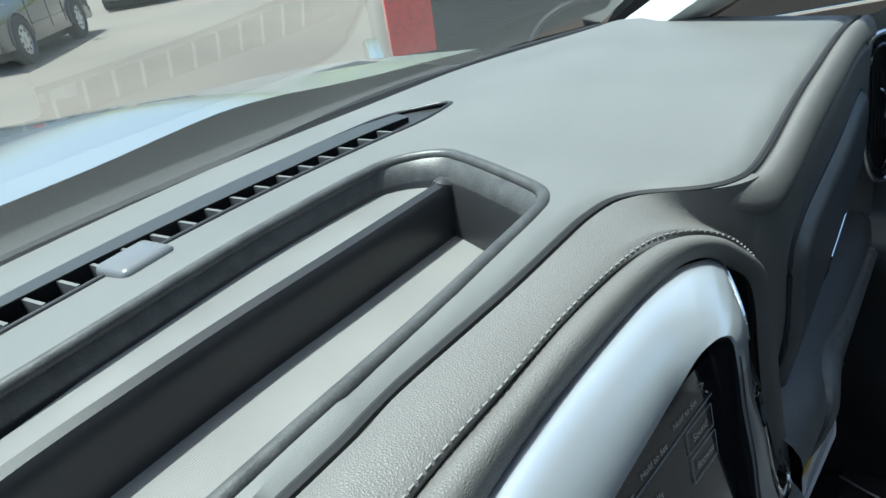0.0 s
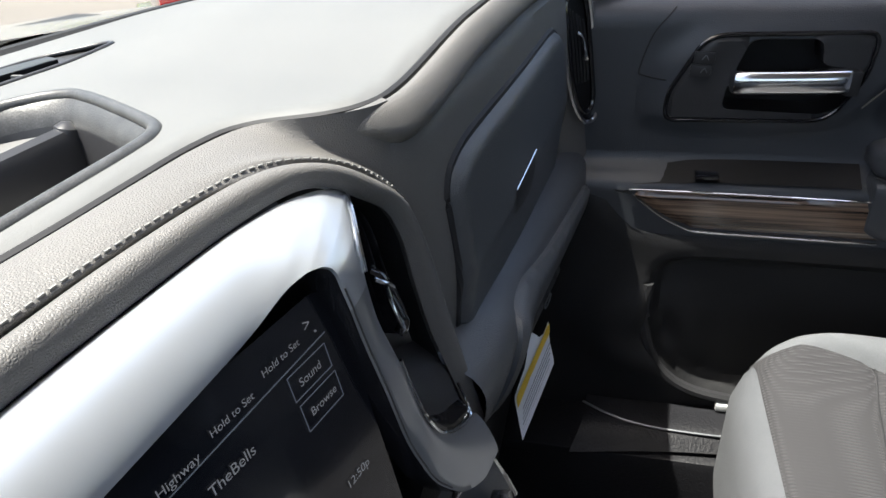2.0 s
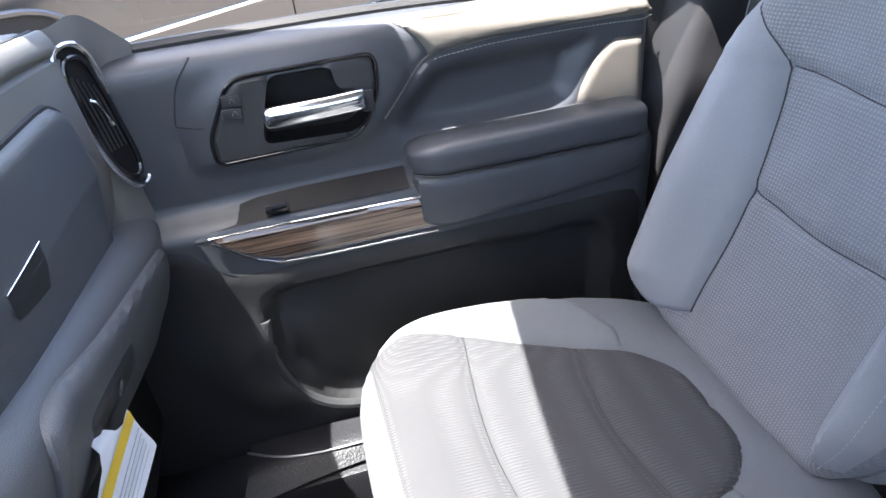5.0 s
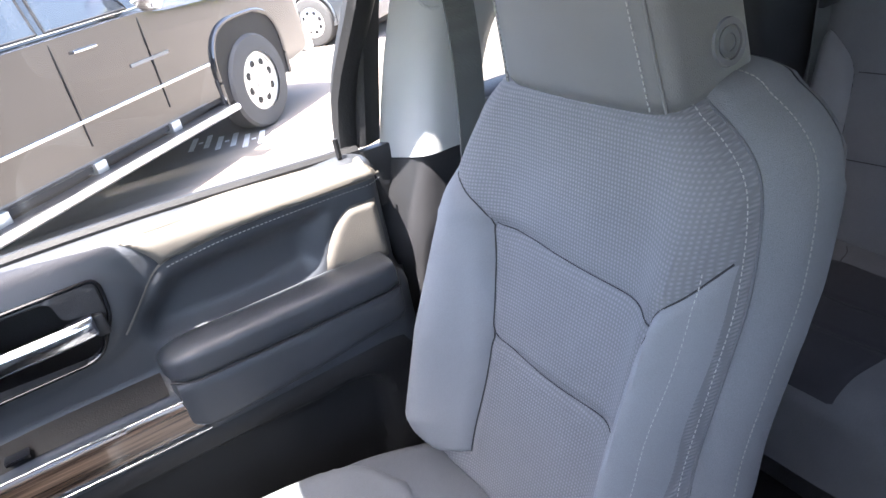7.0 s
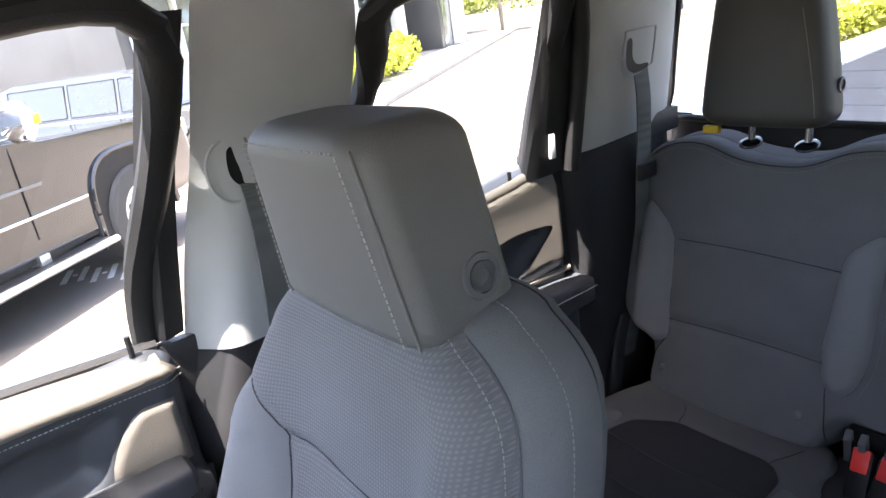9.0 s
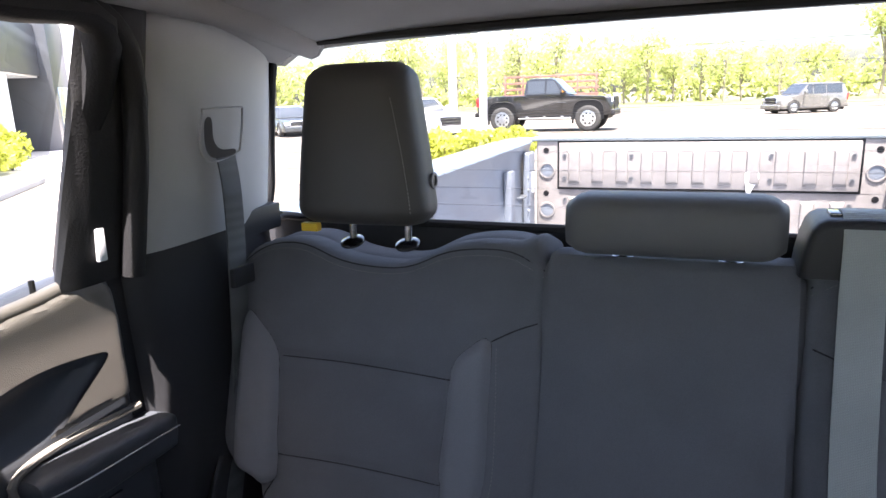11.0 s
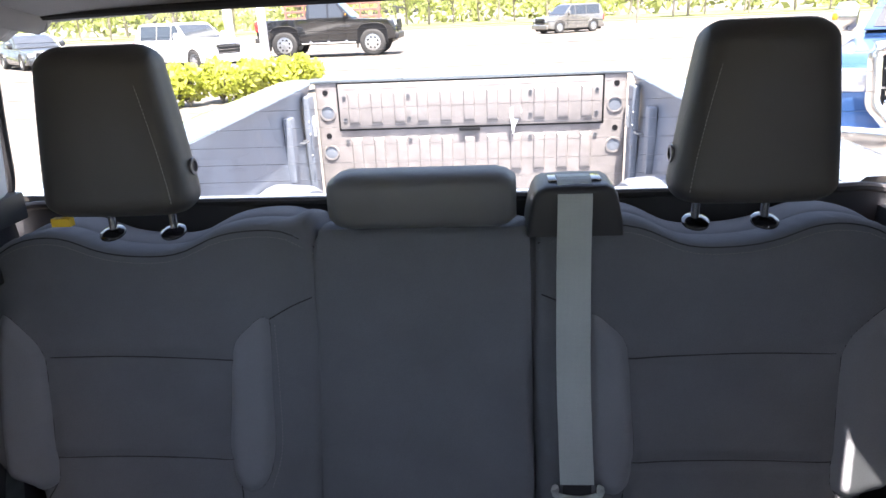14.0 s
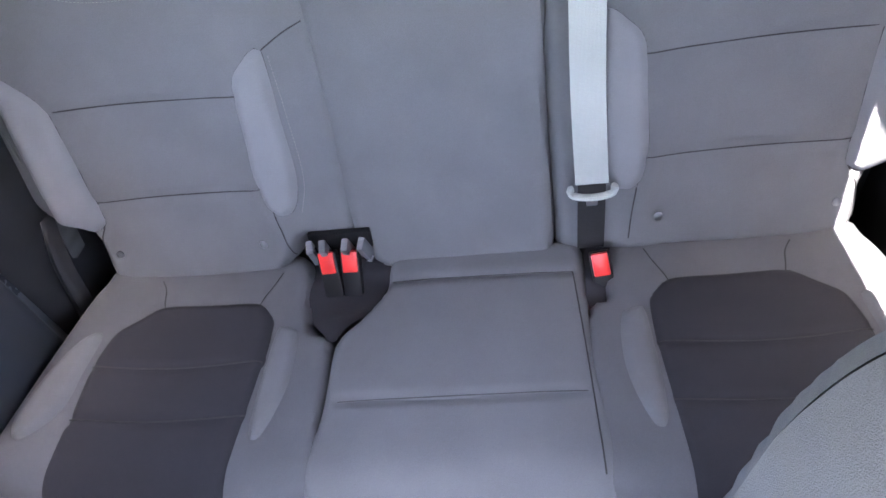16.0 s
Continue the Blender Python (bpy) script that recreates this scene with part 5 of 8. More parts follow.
part("vent_well", loft([[(a, b - 0.010, 0.845) for a, b in lo_all], [(a, b - 0.006, 0.815) for a, b in lo_all], [(a, b + 0.024, 0.815) for a, b in lo_all], [(a, b + 0.028, 0.842) for a, b in lo_all]], 60, 2), DARK, dash, "dark vent well")
bl_all = np.vstack([blade[::-1] * (-1, 1), blade[1:]])
part("vent_throat", loft([[(a, b + 0.0005, 0.818) for a, b in bl_all], [(a, b + 0.0005, 0.8572) for a, b in bl_all]], 80, 2), DARK, dash, "dark vent throat")
part("vent_bar", tube([(a, b - 0.003, 0.8505) for a, b in lo_all[::3]], 0.0014, 6), TRAY, dash)
for i in range(-15, 16):
    x = i * 0.0215
    y = float(np.interp(abs(x), lo[:, 0], lo[:, 1]))
    if abs(x) < 0.335:
        part("vent_slat", bar_box((x - 0.0013, y - 0.004, 0.832), (x + 0.0013, y + 0.017, 0.8562)), DASH, dash)
part("sensor", box((0.058, 1.176, 0.846), (0.098, 1.208, 0.860), 0.006, 3), SENSORM, dash, "small grey light sensor")
part("sensor_foot", box((0.036, 1.180, 0.843), (0.128, 1.204, 0.8515), 0.004), SENSORM, dash)
# faint moulded mark on the passenger pad
for i in range(3):
    part("moulded_mark", tube([(0.508 + i * 0.006, 0.842 + i * 0.001, 0.8635), (0.512 + i * 0.006, 0.853 + i * 0.001, 0.8638)], 0.0007, 5), TRAY, dash)

# hood roll over the screen with its stitched seam
A = [(-0.25, 0.920, 0.861), (-0.10, 0.929, 0.8635), (-0.02, 0.9285, 0.8630), (0.040, 0.9210, 0.8630), (0.092, 0.9150, 0.8630), (0.145, 0.9045, 0.8625), (0.178, 0.8935, 0.8605), (0.204, 0.8760, 0.853),
     (0.225, 0.861, 0.838), (0.248, 0.8505, 0.813), (0.258, 0.846, 0.790), (0.265, 0.841, 0.763), (0.2715, 0.834, 0.713), (0.280, 0.828, 0.660), (0.290, 0.822, 0.60)]
C = [(-0.25, 0.902, 0.846), (-0.10, 0.914, 0.848), (-0.02, 0.911, 0.848), (0.038, 0.907, 0.848), (0.087, 0.900, 0.848), (0.137, 0.891, 0.848), (0.176, 0.880, 0.847), (0.198, 0.870, 0.840),
     (0.214, 0.861, 0.826), (0.229, 0.853, 0.811), (0.237, 0.848, 0.788), (0.240, 0.844, 0.755), (0.2465, 0.838, 0.710), (0.256, 0.828, 0.66), (0.266, 0.816, 0.60)]
n_a = 140
Ar, Cr = spline(A, n_a), spline(C, n_a)
outw = np.array([np.array(Vector(np.gradient(Ar, axis=0)[i]).cross(Vector(Cr[i] - Ar[i])).normalized()) for i in range(n_a)])
outw = outw * np.sign((outw * np.array([0.1, -0.6, 0.8])).sum(1))[:, None]
groove = Ar + (Cr - Ar) * 0.16 - outw * 0.0035
part("hood_roll", loft([groove + outw * 0.0005, Ar + (Cr - Ar) * 0.24 + outw * 0.004, Ar + (Cr - Ar) * 0.5 + outw * 0.0075, Ar + (Cr - Ar) * 0.8 + outw * 0.005, Cr], n_a, 3), BAND, dash, "grained brown-black vinyl roll over the screen")
sb = seam_all
sb = sb[(sb[:, 0] > -0.26) & (sb[:, 0] < 0.262)]
tg2 = np.gradient(sb, axis=0)
tg2 /= np.linalg.norm(tg2, axis=1)[:, None]
nr = np.stack([tg2[:, 1], -tg2[:, 0]], 1)


def pad_top(a, b):
    return 0.864 - 0.014 * float(smooth((b - 1.02) / 0.28)) + 0.010 * float(smooth((abs(a) - 0.27 - 0.16 * (b - 0.87)) / 0.16)) - 0.012 * float(smooth((abs(a) - 0.5) / 0.26))


S0 = lambda o, dz: [(a, b, pad_top(a, b) + 0.0012 + dz) for a, b in sb + nr * o]
mid_s, A_r = spline(S0(0.008, 0.001), 110), spline(A[:12], 110)
part("hood_band", loft([S0(0.0012, -0.009), S0(0.0035, -0.002), S0(0.008, 0.001), [tuple(p * 0.5 + q * 0.5 + (0, 0, 0.002)) for p, q in zip(mid_s, A_r)],
                        [tuple(q) for q in A_r], [tuple(q) for q in spline(groove[:int(n_a * 0.88)], 110)]], 110, 4), BAND, dash, "grained vinyl band with contrast stitching")
# rolled edge along the passenger side of the seam
rb = seam[(seam[:, 0] > 0.2305) & (seam[:, 0] < 0.745)]
tg3 = np.gradient(rb, axis=0)
tg3 /= np.linalg.norm(tg3, axis=1)[:, None]
nr3 = np.stack([tg3[:, 1], -tg3[:, 0]], 1)
grow = np.clip((rb[:, :1] - 0.2305) / 0.034, 0, 1)
part("seam_roll", loft([[(p[0], p[1], pad_top(p[0], p[1]) + 0.0004 + dz * (0.15 + 0.85 * float(g)) - 0.002 * (1 - float(g))) for p, g in zip(rb + nr3 * (0.001 + (o - 0.001) * grow), grow[:, 0])] for o, dz in ((0.0012, -0.010), (0.0034, -0.0022), (0.008, 0.0), (0.013, -0.003), (0.0175, -0.011), (0.019, -0.020), (0.012, -0.028))], 70, 4),
     BAND, dash, "rolled vinyl edge under the seam")
stitches("stitching", spline(A, 260) + np.array([0, -0.0005, 0.0002]), dash, THREAD_D, 0.0050, 0.00058, 0.62, "grey thread")
part("seam_line", tube([(a, b, float(pad_z(np.array([a]), np.array([b]))[0]) * 0 + pad_top(a, b) - 0.0010) for a, b in seam_all[::2]], 0.0026, 6, n=220), SEAM, dash)

# passenger fascia
def fascia_y(x, z):
    sy = np.interp(np.maximum(np.abs(x), 0.262), seam[:, 0], seam[:, 1])
    return sy + 0.004 * smooth((0.285 - x) / 0.03) + 0.024 * smooth((0.262 - x) / 0.03) - np.interp(z, [0.60, 0.69, 0.72, 0.79, 0.82, 0.845, 0.856, 0.8605, 0.862], [0.010, 0.020, 0.025, 0.022, 0.020, 0.016, 0.011, 0.007, 0.004])


fx = np.linspace(0.229, 0.745, 64)
rows = []
rows.append([(a, float(np.interp(max(a, 0.262), seam[:, 0], seam[:, 1])) + 0.004 * float(smooth((0.285 - a) / 0.03)) + 0.024 * float(smooth((0.262 - a) / 0.03)), 0.851 - 0.012 * smooth((a - 0.5) / 0.26)) for a in fx])
for z in (0.846, 0.835, 0.81, 0.78, 0.74, 0.70, 0.66, 0.60):
    zz = z - 0.012 * smooth((fx - 0.5) / 0.26) * (z > 0.75) - 0.006 * smooth((0.246 - fx) / 0.02) * (z > 0.83)
    rows.append([(a, float(fascia_y(a, z)), c) for a, c in zip(fx, zz)])
part("fascia", loft(rows, 60, 3), BAND, dash, "grained vinyl passenger fascia")
pan = spline([(0.652, 0.800), (0.668, 0.782), (0.676, 0.72), (0.674, 0.65), (0.66, 0.622), (0.60, 0.612), (0.45, 0.612), (0.34, 0.612), (0.313, 0.63), (0.300, 0.72), (0.293, 0.775), (0.294, 0.794), (0.306, 0.804), (0.35, 0.810), (0.50, 0.808), (0.625, 0.806)], 140, True)
part("padded_panel", sheet(pan, lambda u, v, h: (u, fascia_y(u, v) - h, v), 0.0042, height=pad_height(0.010, 0.014), skirt=0.004, flip=False), PANEL, dash, "padded charcoal vinyl panel")
part("panel_groove", tube([(a, float(fascia_y(a, b)) + 0.001, b) for a, b in pan[::2]], 0.004, 6, n=160, closed=True), SEAM, dash)
on_pan = lambda a, b, o: (a, float(fascia_y(a, b)) - 0.010 - o, b)
part("pull_strip", tube([on_pan(0.420, 0.7295, 0.0012), on_pan(0.458, 0.7315, 0.0012), on_pan(0.495, 0.734, 0.0012)], 0.0008, 6), CHROME, dash, "thin bright pull edge")
part("pull_recess", loft([[on_pan(0.421, 0.7285, 0.0006), on_pan(0.458, 0.7305, 0.0006), on_pan(0.495, 0.733, 0.0006)], [on_pan(0.420, 0.715, 0.0009), on_pan(0.458, 0.712, 0.0009), on_pan(0.493, 0.712, 0.0009)], [on_pan(0.424, 0.703, 0.0004), on_pan(0.458, 0.696, 0.0004), on_pan(0.489, 0.692, 0.0004)]], 10, 4), HARD, dash)
# glove box, a rolled door with a latch
gx = np.linspace(0.262, 0.735, 40)
prof = [(0.850, 0.634), (0.820, 0.640), (0.790, 0.636), (0.768, 0.624), (0.759, 0.604), (0.764, 0.572), (0.777, 0.535), (0.795, 0.500), (0.826, 0.445), (0.87, 0.40)]


def glove_rise(x):
    return 0.036 * np.clip((0.70 - x) / 0.37, 0, 1)


def glove_back(x):
    return 0.037 * np.clip((0.70 - x) / 0.29, 0, 1) + 0.012 * smooth((0.34 - x) / 0.09)


prof_d = spline(prof, 200)
prof_d = prof_d[np.argmax(prof_d[:, 1]):]
gl_rows = [[(a, y + glove_back(a), z + glove_rise(a)) for a in gx] for y, z in prof]
gbox = part("glove_box", loft(gl_rows, 50, 4), PANEL, dash, "rolled charcoal glove box door")
gdoor = spline([(0.36, 0.652), (0.50, 0.630), (0.66, 0.607), (0.694, 0.594), (0.700, 0.50), (0.665, 0.455), (0.40, 0.50), (0.345, 0.52), (0.335, 0.60)], 90, True)


def glove_y(x, z):
    zz = z - glove_rise(x)
    return np.interp(zz, prof_d[::-1, 1], prof_d[::-1, 0]) + glove_back(x)


part("glove_lid", sheet(gdoor, lambda u, v, h: (u, glove_y(u, v) - h - 0.0045, v), 0.006, height=pad_height(0.005, 0.010), skirt=0.010), PANEL, gbox, "raised charcoal lid")
part("latch", sheet(spline([(0.420, 0.600), (0.525, 0.588), (0.532, 0.572), (0.525, 0.552), (0.425, 0.560), (0.414, 0.580)], 50, True), lambda u, v, h: (u, glove_y(u, v) - 0.0092 - h, v), 0.006, height=pad_height(0.004, 0.006), skirt=0.003), HARD, gbox, "black push latch")
part("latch_mark", tube([(0.475 + 0.008 * math.cos(a), float(glove_y(0.475, 0.576 + 0.008 * math.sin(a))) - 0.0148, 0.576 + 0.008 * math.sin(a)) for a in np.linspace(0, 2 * math.pi, 13)[:-1]], 0.0007, 5, closed=True), PEWTER, gbox)
part("under_dash", box((-0.72, 0.84, 0.30), (0.73, 1.20, 0.60), 0.03), DARK, dash, "black lower dash carcass")
# notice tag over the glove box edge
tag = thing("notice_tag", "white paper tag with yellow band on the glove box", "paper tag", (0.42, 0.77, 0.50))
tg = [(0.410, 0.586), (0.418, 0.592), (0.424, 0.577), (0.434, 0.561), (0.446, 0.556), (0.460, 0.562), (0.472, 0.497), (0.378, 0.474), (0.374, 0.537), (0.388, 0.546), (0.398, 0.552), (0.405, 0.566)]


def tag_y(u, v):
    return 0.7815 + 0.26 * (0.46 - u) + 0.55 * np.clip(v - 0.565, 0, 1) - 0.10 * np.clip(0.53 - v, 0, 1)


part("sheet", sheet(tg, lambda u, v, h: (u, tag_y(u, v), v), 0.004), PAPER, tag)
part("band", sheet([(0.460, 0.561), (0.452, 0.5585), (0.3755, 0.536), (0.376, 0.520), (0.4615, 0.546)], lambda u, v, h: (u, tag_y(u, v) - 0.0012, v), 0.003), YELLOW, tag, "yellow printed band")
for i in range(6):
    k = i * 0.0075
    part("print_line", tube([(0.460, tag_y(0.46, 0.53) - 0.0022, 0.535 - k), (0.42, tag_y(0.42, 0.52) - 0.0022, 0.524 - k * 0.98), (0.383, tag_y(0.383, 0.51) - 0.0022, 0.513 - k * 0.95)], 0.0005, 4), INK, tag)

# centre stack: silver surround, screen, vent
# outer and inner edge of the surround, point for point: along the top, round the corner, down the side bar
edge_pairs = [((-0.20, 0.885, 0.840), (-0.17, 0.862, 0.790)), ((-0.10, 0.900, 0.847), (-0.10, 0.878, 0.812)), ((0.0, 0.9075, 0.8478), (0.0, 0.8820, 0.8200)), ((0.038, 0.9045, 0.8478), (0.030, 0.8785, 0.8200)),
              ((0.087, 0.8975, 0.8478), (0.068, 0.8735, 0.8203)), ((0.137, 0.8888, 0.8478), (0.104, 0.8680, 0.8220)), ((0.172, 0.8800, 0.8462), (0.1265, 0.8625, 0.8287)), ((0.196, 0.8725, 0.8405), (0.1385, 0.8570, 0.8305)),
              ((0.2105, 0.8672, 0.8325), (0.1450, 0.8530, 0.8292)), ((0.197, 0.8595, 0.8275), (0.1485, 0.8508, 0.8262)), ((0.1840, 0.8530, 0.8225), (0.1495, 0.8490, 0.8222)), ((0.1755, 0.8485, 0.8155), (0.1495, 0.8475, 0.8150)),
              ((0.1722, 0.8462, 0.8040), (0.1508, 0.8455, 0.8030)), ((0.1715, 0.8430, 0.7800), (0.1530, 0.8425, 0.7800)), ((0.1715, 0.8340, 0.7540), (0.1548, 0.8350, 0.7450)), ((0.1725, 0.8280, 0.7250), (0.1600, 0.8300, 0.7050)),
              ((0.1755, 0.8225, 0.7020), (0.1660, 0.8190, 0.6680)), ((0.1920, 0.8190, 0.6800), (0.1830, 0.8065, 0.6400)), ((0.2220, 0.8155, 0.6560), (0.2080, 0.7990, 0.6240)), ((0.2540, 0.8140, 0.6360), (0.2410, 0.7960, 0.6150))]
n_e, top_e = 12, 9


def dense(pts):
    """Straight runs between the given points, n_e steps each."""
    pts = np.array(pts)
    return np.concatenate([pts[i] + (pts[i + 1] - pts[i]) * np.linspace(0, 1, n_e, endpoint=False)[:, None] for i in range(len(pts) - 1)] + [pts[-1:]])


def eased(pts, sharp):
    """The dense run with its corners rounded, but for the one at index sharp."""
    p = dense(pts)
    for _ in range(14):
        q = p.copy()
        q[1:-1] = p[1:-1] * 0.5 + (p[:-2] + p[2:]) * 0.25
        if sharp is not None:
            q[sharp * n_e] = p[sharp * n_e]
        p = q
    return p


E_out, E_in = eased([a for a, b in edge_pairs], 8), eased([b for a, b in edge_pairs], None)
E_n = len(E_out)
crown = np.array([0.0, -0.0040, 0.0036]) * np.interp(np.arange(E_n), [0, 6 * n_e, 9 * n_e, 12 * n_e, E_n], [1.0, 1.0, 0.55, 0.5, 0.5])[:, None]


def surround_rows(i0, i1):
    a, b, c = E_out[i0:i1], E_in[i0:i1], crown[i0:i1]
    rows = [a + (0, 0.006, -0.003), a]
    for k, f in ((0.12, 0.55), (0.3, 0.9), (0.5, 1.0), (0.7, 0.85), (0.88, 0.5)):
        rows.append(a * (1 - k) + b * k + c * f)
    rows += [b, b + (-0.0004, 0.0015, -0.0008)]
    v = [tuple(p) for r in rows for p in r]
    return v, grid_faces(len(rows), i1 - i0)


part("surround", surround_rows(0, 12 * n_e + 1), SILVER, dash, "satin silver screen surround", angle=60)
# the band goes on down the side; its shade is in the colour
part("surround_side", surround_rows(12 * n_e, E_n), SILVER_SHADE, dash, "side of the surround, shade put into its silver", angle=60)
inner = [E_in + (-0.0004, 0.0012, -0.0008), E_in + (-0.0008, 0.006, -0.002), E_in + (-0.0010, 0.016, -0.002)]
part("screen_frame", ([tuple(p) for r in inner for p in r], grid_faces(3, E_n)), GLOSS, dash, "black frame edge round the screen", angle=60)
part("surround_edge", tube([tuple(p + (0.0006, -0.0006, 0)) for p in E_out[8 * n_e:12 * n_e:4]], 0.0013, 6), CHROME, dash, "fine bright edge")
part("screen_line", tube([tuple(p + (0.0002, -0.0004, 0)) for p in E_in[11 * n_e:17 * n_e:6]], 0.0006, 5), RIM, dash, "hairline beside the screen")
# vent beside the screen
ven_l = E_out[8 * n_e:16 * n_e + 1]
ven_r = spline([(0.2125, 0.8630, 0.828), (0.229, 0.855, 0.811), (0.237, 0.850, 0.788), (0.240, 0.846, 0.755), (0.2465, 0.840, 0.710), (0.254, 0.832, 0.670), (0.258, 0.826, 0.648)], len(ven_l))
vent = part("vent", loft([ven_l + (0.001, 0.004, 0.0), ven_l + (0.004, 0.030, -0.002), ven_l * 0.5 + ven_r * 0.5 + (0, 0.050, 0), ven_r + (-0.002, 0.030, 0), ven_r + (0.001, 0.001, 0)], 60, 6), DARK, dash, "black air vent channel")
for k in (0.22, 0.42, 0.62, 0.82):
    q = (ven_l * (1 - k) + ven_r * k)[8:68:4] + (0, 0.010, 0)
    part("vent_blade", loft([q + (0.0009, 0.016, 0), q + (0.0011, 0.001, 0), q, q + (-0.0011, 0.001, 0), q + (-0.0009, 0.016, 0)], 24, 2), GLOSS, vent)
for k in (0.30, 0.62):
    i = int(len(ven_l) * k)
    part("vent_vane", tube([tuple(ven_l[i] + (0.002, 0.020, 0)), tuple(ven_l[i] * 0.5 + ven_r[i] * 0.5 + (0, 0.026, 0)), tuple(ven_r[i] + (-0.002, 0.020, 0))], 0.0014, 6), HARD, vent)
tab = part("vent_tab", tube([(0.2120, 0.8600, 0.782), (0.2125, 0.8530, 0.777), (0.2115, 0.8485, 0.766), (0.2070, 0.8425, 0.751), (0.2030, 0.8450, 0.746)], 0.0040, 10, flat=0.5), GLOSS, vent, "black vent slider")
part("tab_cap", tube([(0.2085, 0.8565, 0.7790), (0.2110, 0.8520, 0.7755), (0.2150, 0.8490, 0.7700)], 0.0024, 8, flat=0.6), CHROME, tab, "chrome cap")
part("tab_rim", tube([(0.2095, 0.8500, 0.7730), (0.2050, 0.8455, 0.7620), (0.2030, 0.8415, 0.7500), (0.2068, 0.8400, 0.7470), (0.2095, 0.8420, 0.7530)], 0.0007, 6), CHROME, tab)
part("vent_foot", loft([[(0.172, 0.856, 0.742), (0.206, 0.864, 0.722), (0.252, 0.852, 0.700)], [(0.172, 0.838, 0.734), (0.208, 0.842, 0.708), (0.254, 0.838, 0.684)], [(0.173, 0.832, 0.727), (0.209, 0.832, 0.697), (0.253, 0.831, 0.671)], [(0.175, 0.828, 0.716), (0.209, 0.826, 0.687), (0.247, 0.8255, 0.661)],
                        [(0.178, 0.8255, 0.708), (0.209, 0.8230, 0.678), (0.245, 0.8210, 0.654)]], 20, 5), HARD, vent, "black vent foot")
part("foot_lip", loft([[(0.176, 0.8270, 0.711), (0.209, 0.8245, 0.682), (0.246, 0.8225, 0.657)], [(0.178, 0.8225, 0.706), (0.208, 0.8195, 0.674), (0.244, 0.8170, 0.651)], [(0.180, 0.8215, 0.698), (0.204, 0.8180, 0.671), (0.242, 0.8160, 0.645)]], 18, 5), GLOSS, vent, "glossy lip")
part("vent_trim", tube([(0.1722, 0.8335, 0.7540), (0.1735, 0.8270, 0.7250), (0.1755, 0.8222, 0.7080), (0.1860, 0.8190, 0.6880), (0.2080, 0.8165, 0.6670), (0.2350, 0.8145, 0.6490), (0.2440, 0.8155, 0.6470), (0.2470, 0.8190, 0.6560), (0.2480, 0.8240, 0.6690)], 0.0011, 6), CHROME, vent, "thin chrome outline")
part("foot_trim", tube([(0.2540, 0.8330, 0.6680), (0.2500, 0.8280, 0.6620), (0.2465, 0.8250, 0.6570), (0.2380, 0.8245, 0.6610)], 0.0009, 6), CHROME, vent, "thin chrome line")
# screen
O = Vector((0.1559, 0.8582, 0.8080))
SL = Vector((-0.9708, 0.239, 0.0224)).normalized()
SD = Vector((0.008, -0.023, -0.11))
SD = (SD - SL * SD.dot(SL)).normalized()
SN = SL.cross(SD)
if SN.y > 0:
    SN = -SN


def on_screen(u, v, h=0.0):
    q = O + SL * u + SD * v + SN * h
    return (q.x, q.y, q.z)


part("screen_bezel", ([on_screen(*p, -0.016) for p in ((-0.014, -0.022), (0.29, -0.022), (0.29, 0.17), (-0.014, 0.17))], [(0, 1, 2, 3)]), HARD, dash, "black screen bezel")
sc_out = [(-0.002 + 0.018 * (1 - math.sin(a)), -0.006 + 0.018 * (1 - math.cos(a))) for a in np.linspace(math.pi / 2, 0, 9)] + [(0.29, -0.006), (0.29, 0.17), (-0.002, 0.17)]
glass = part("screen", ([on_screen(*p) for p in sc_out], [tuple(range(len(sc_out)))]), SCREEN, dash, "black glossy touch screen")


def write_on(text, u, v, size, mat=LIT):
    """Lettering on the screen, its left end u from the right edge."""
    cu = bpy.data.curves.new("lettering", "FONT")
    cu.body, cu.size = text, size
    tmp = bpy.data.objects.new("lettering", cu)
    scene.collection.objects.link(tmp)
    bpy.context.view_layer.update()
    me = bpy.data.meshes.new_from_object(tmp.evaluated_get(bpy.context.evaluated_depsgraph_get()))
    vs = [on_screen(u - w.co.x, v - w.co.y, 0.0008) for w in me.vertices]
    fs = [tuple(p.vertices) for p in me.polygons]
    bpy.data.objects.remove(tmp)
    bpy.data.curves.remove(cu)
    bpy.data.meshes.remove(me)
    return part("lettering", (vs, fs), mat, glass)


def screen_box(u0, v0, u1, v1, mat=LITLINE, r=0.00025):
    for a, b in (((u0, v0), (u1, v0)), ((u1, v0), (u1, v1)), ((u1, v1), (u0, v1)), ((u0, v1), (u0, v0))):
        part("button_outline", tube([on_screen(*a, 0.0008), on_screen(*b, 0.0008)], r, 4), mat, glass)


write_on("Hold to Set", 0.0530, 0.0105, 0.0052)
write_on("Hold to Set", 0.0850, 0.0145, 0.0052)
write_on("Highway", 0.1130, 0.0180, 0.0060)
write_on("TheBells", 0.0955, 0.0355, 0.0075)
write_on("Sound", 0.0365, 0.0285, 0.0062)
write_on("Browse", 0.0362, 0.0455, 0.0062)
write_on("12:50p", 0.0320, 0.0965, 0.0070)
write_on(">", 0.0235, 0.0078, 0.0085)
part("page_dot", tube([on_screen(0.0176, 0.011, 0.0008), on_screen(0.0170, 0.011, 0.0008)], 0.0006, 6), LIT, glass)
screen_box(0.0420, 0.0195, 0.0148, 0.0325)
screen_box(0.0408, 0.0358, 0.0142, 0.0505)
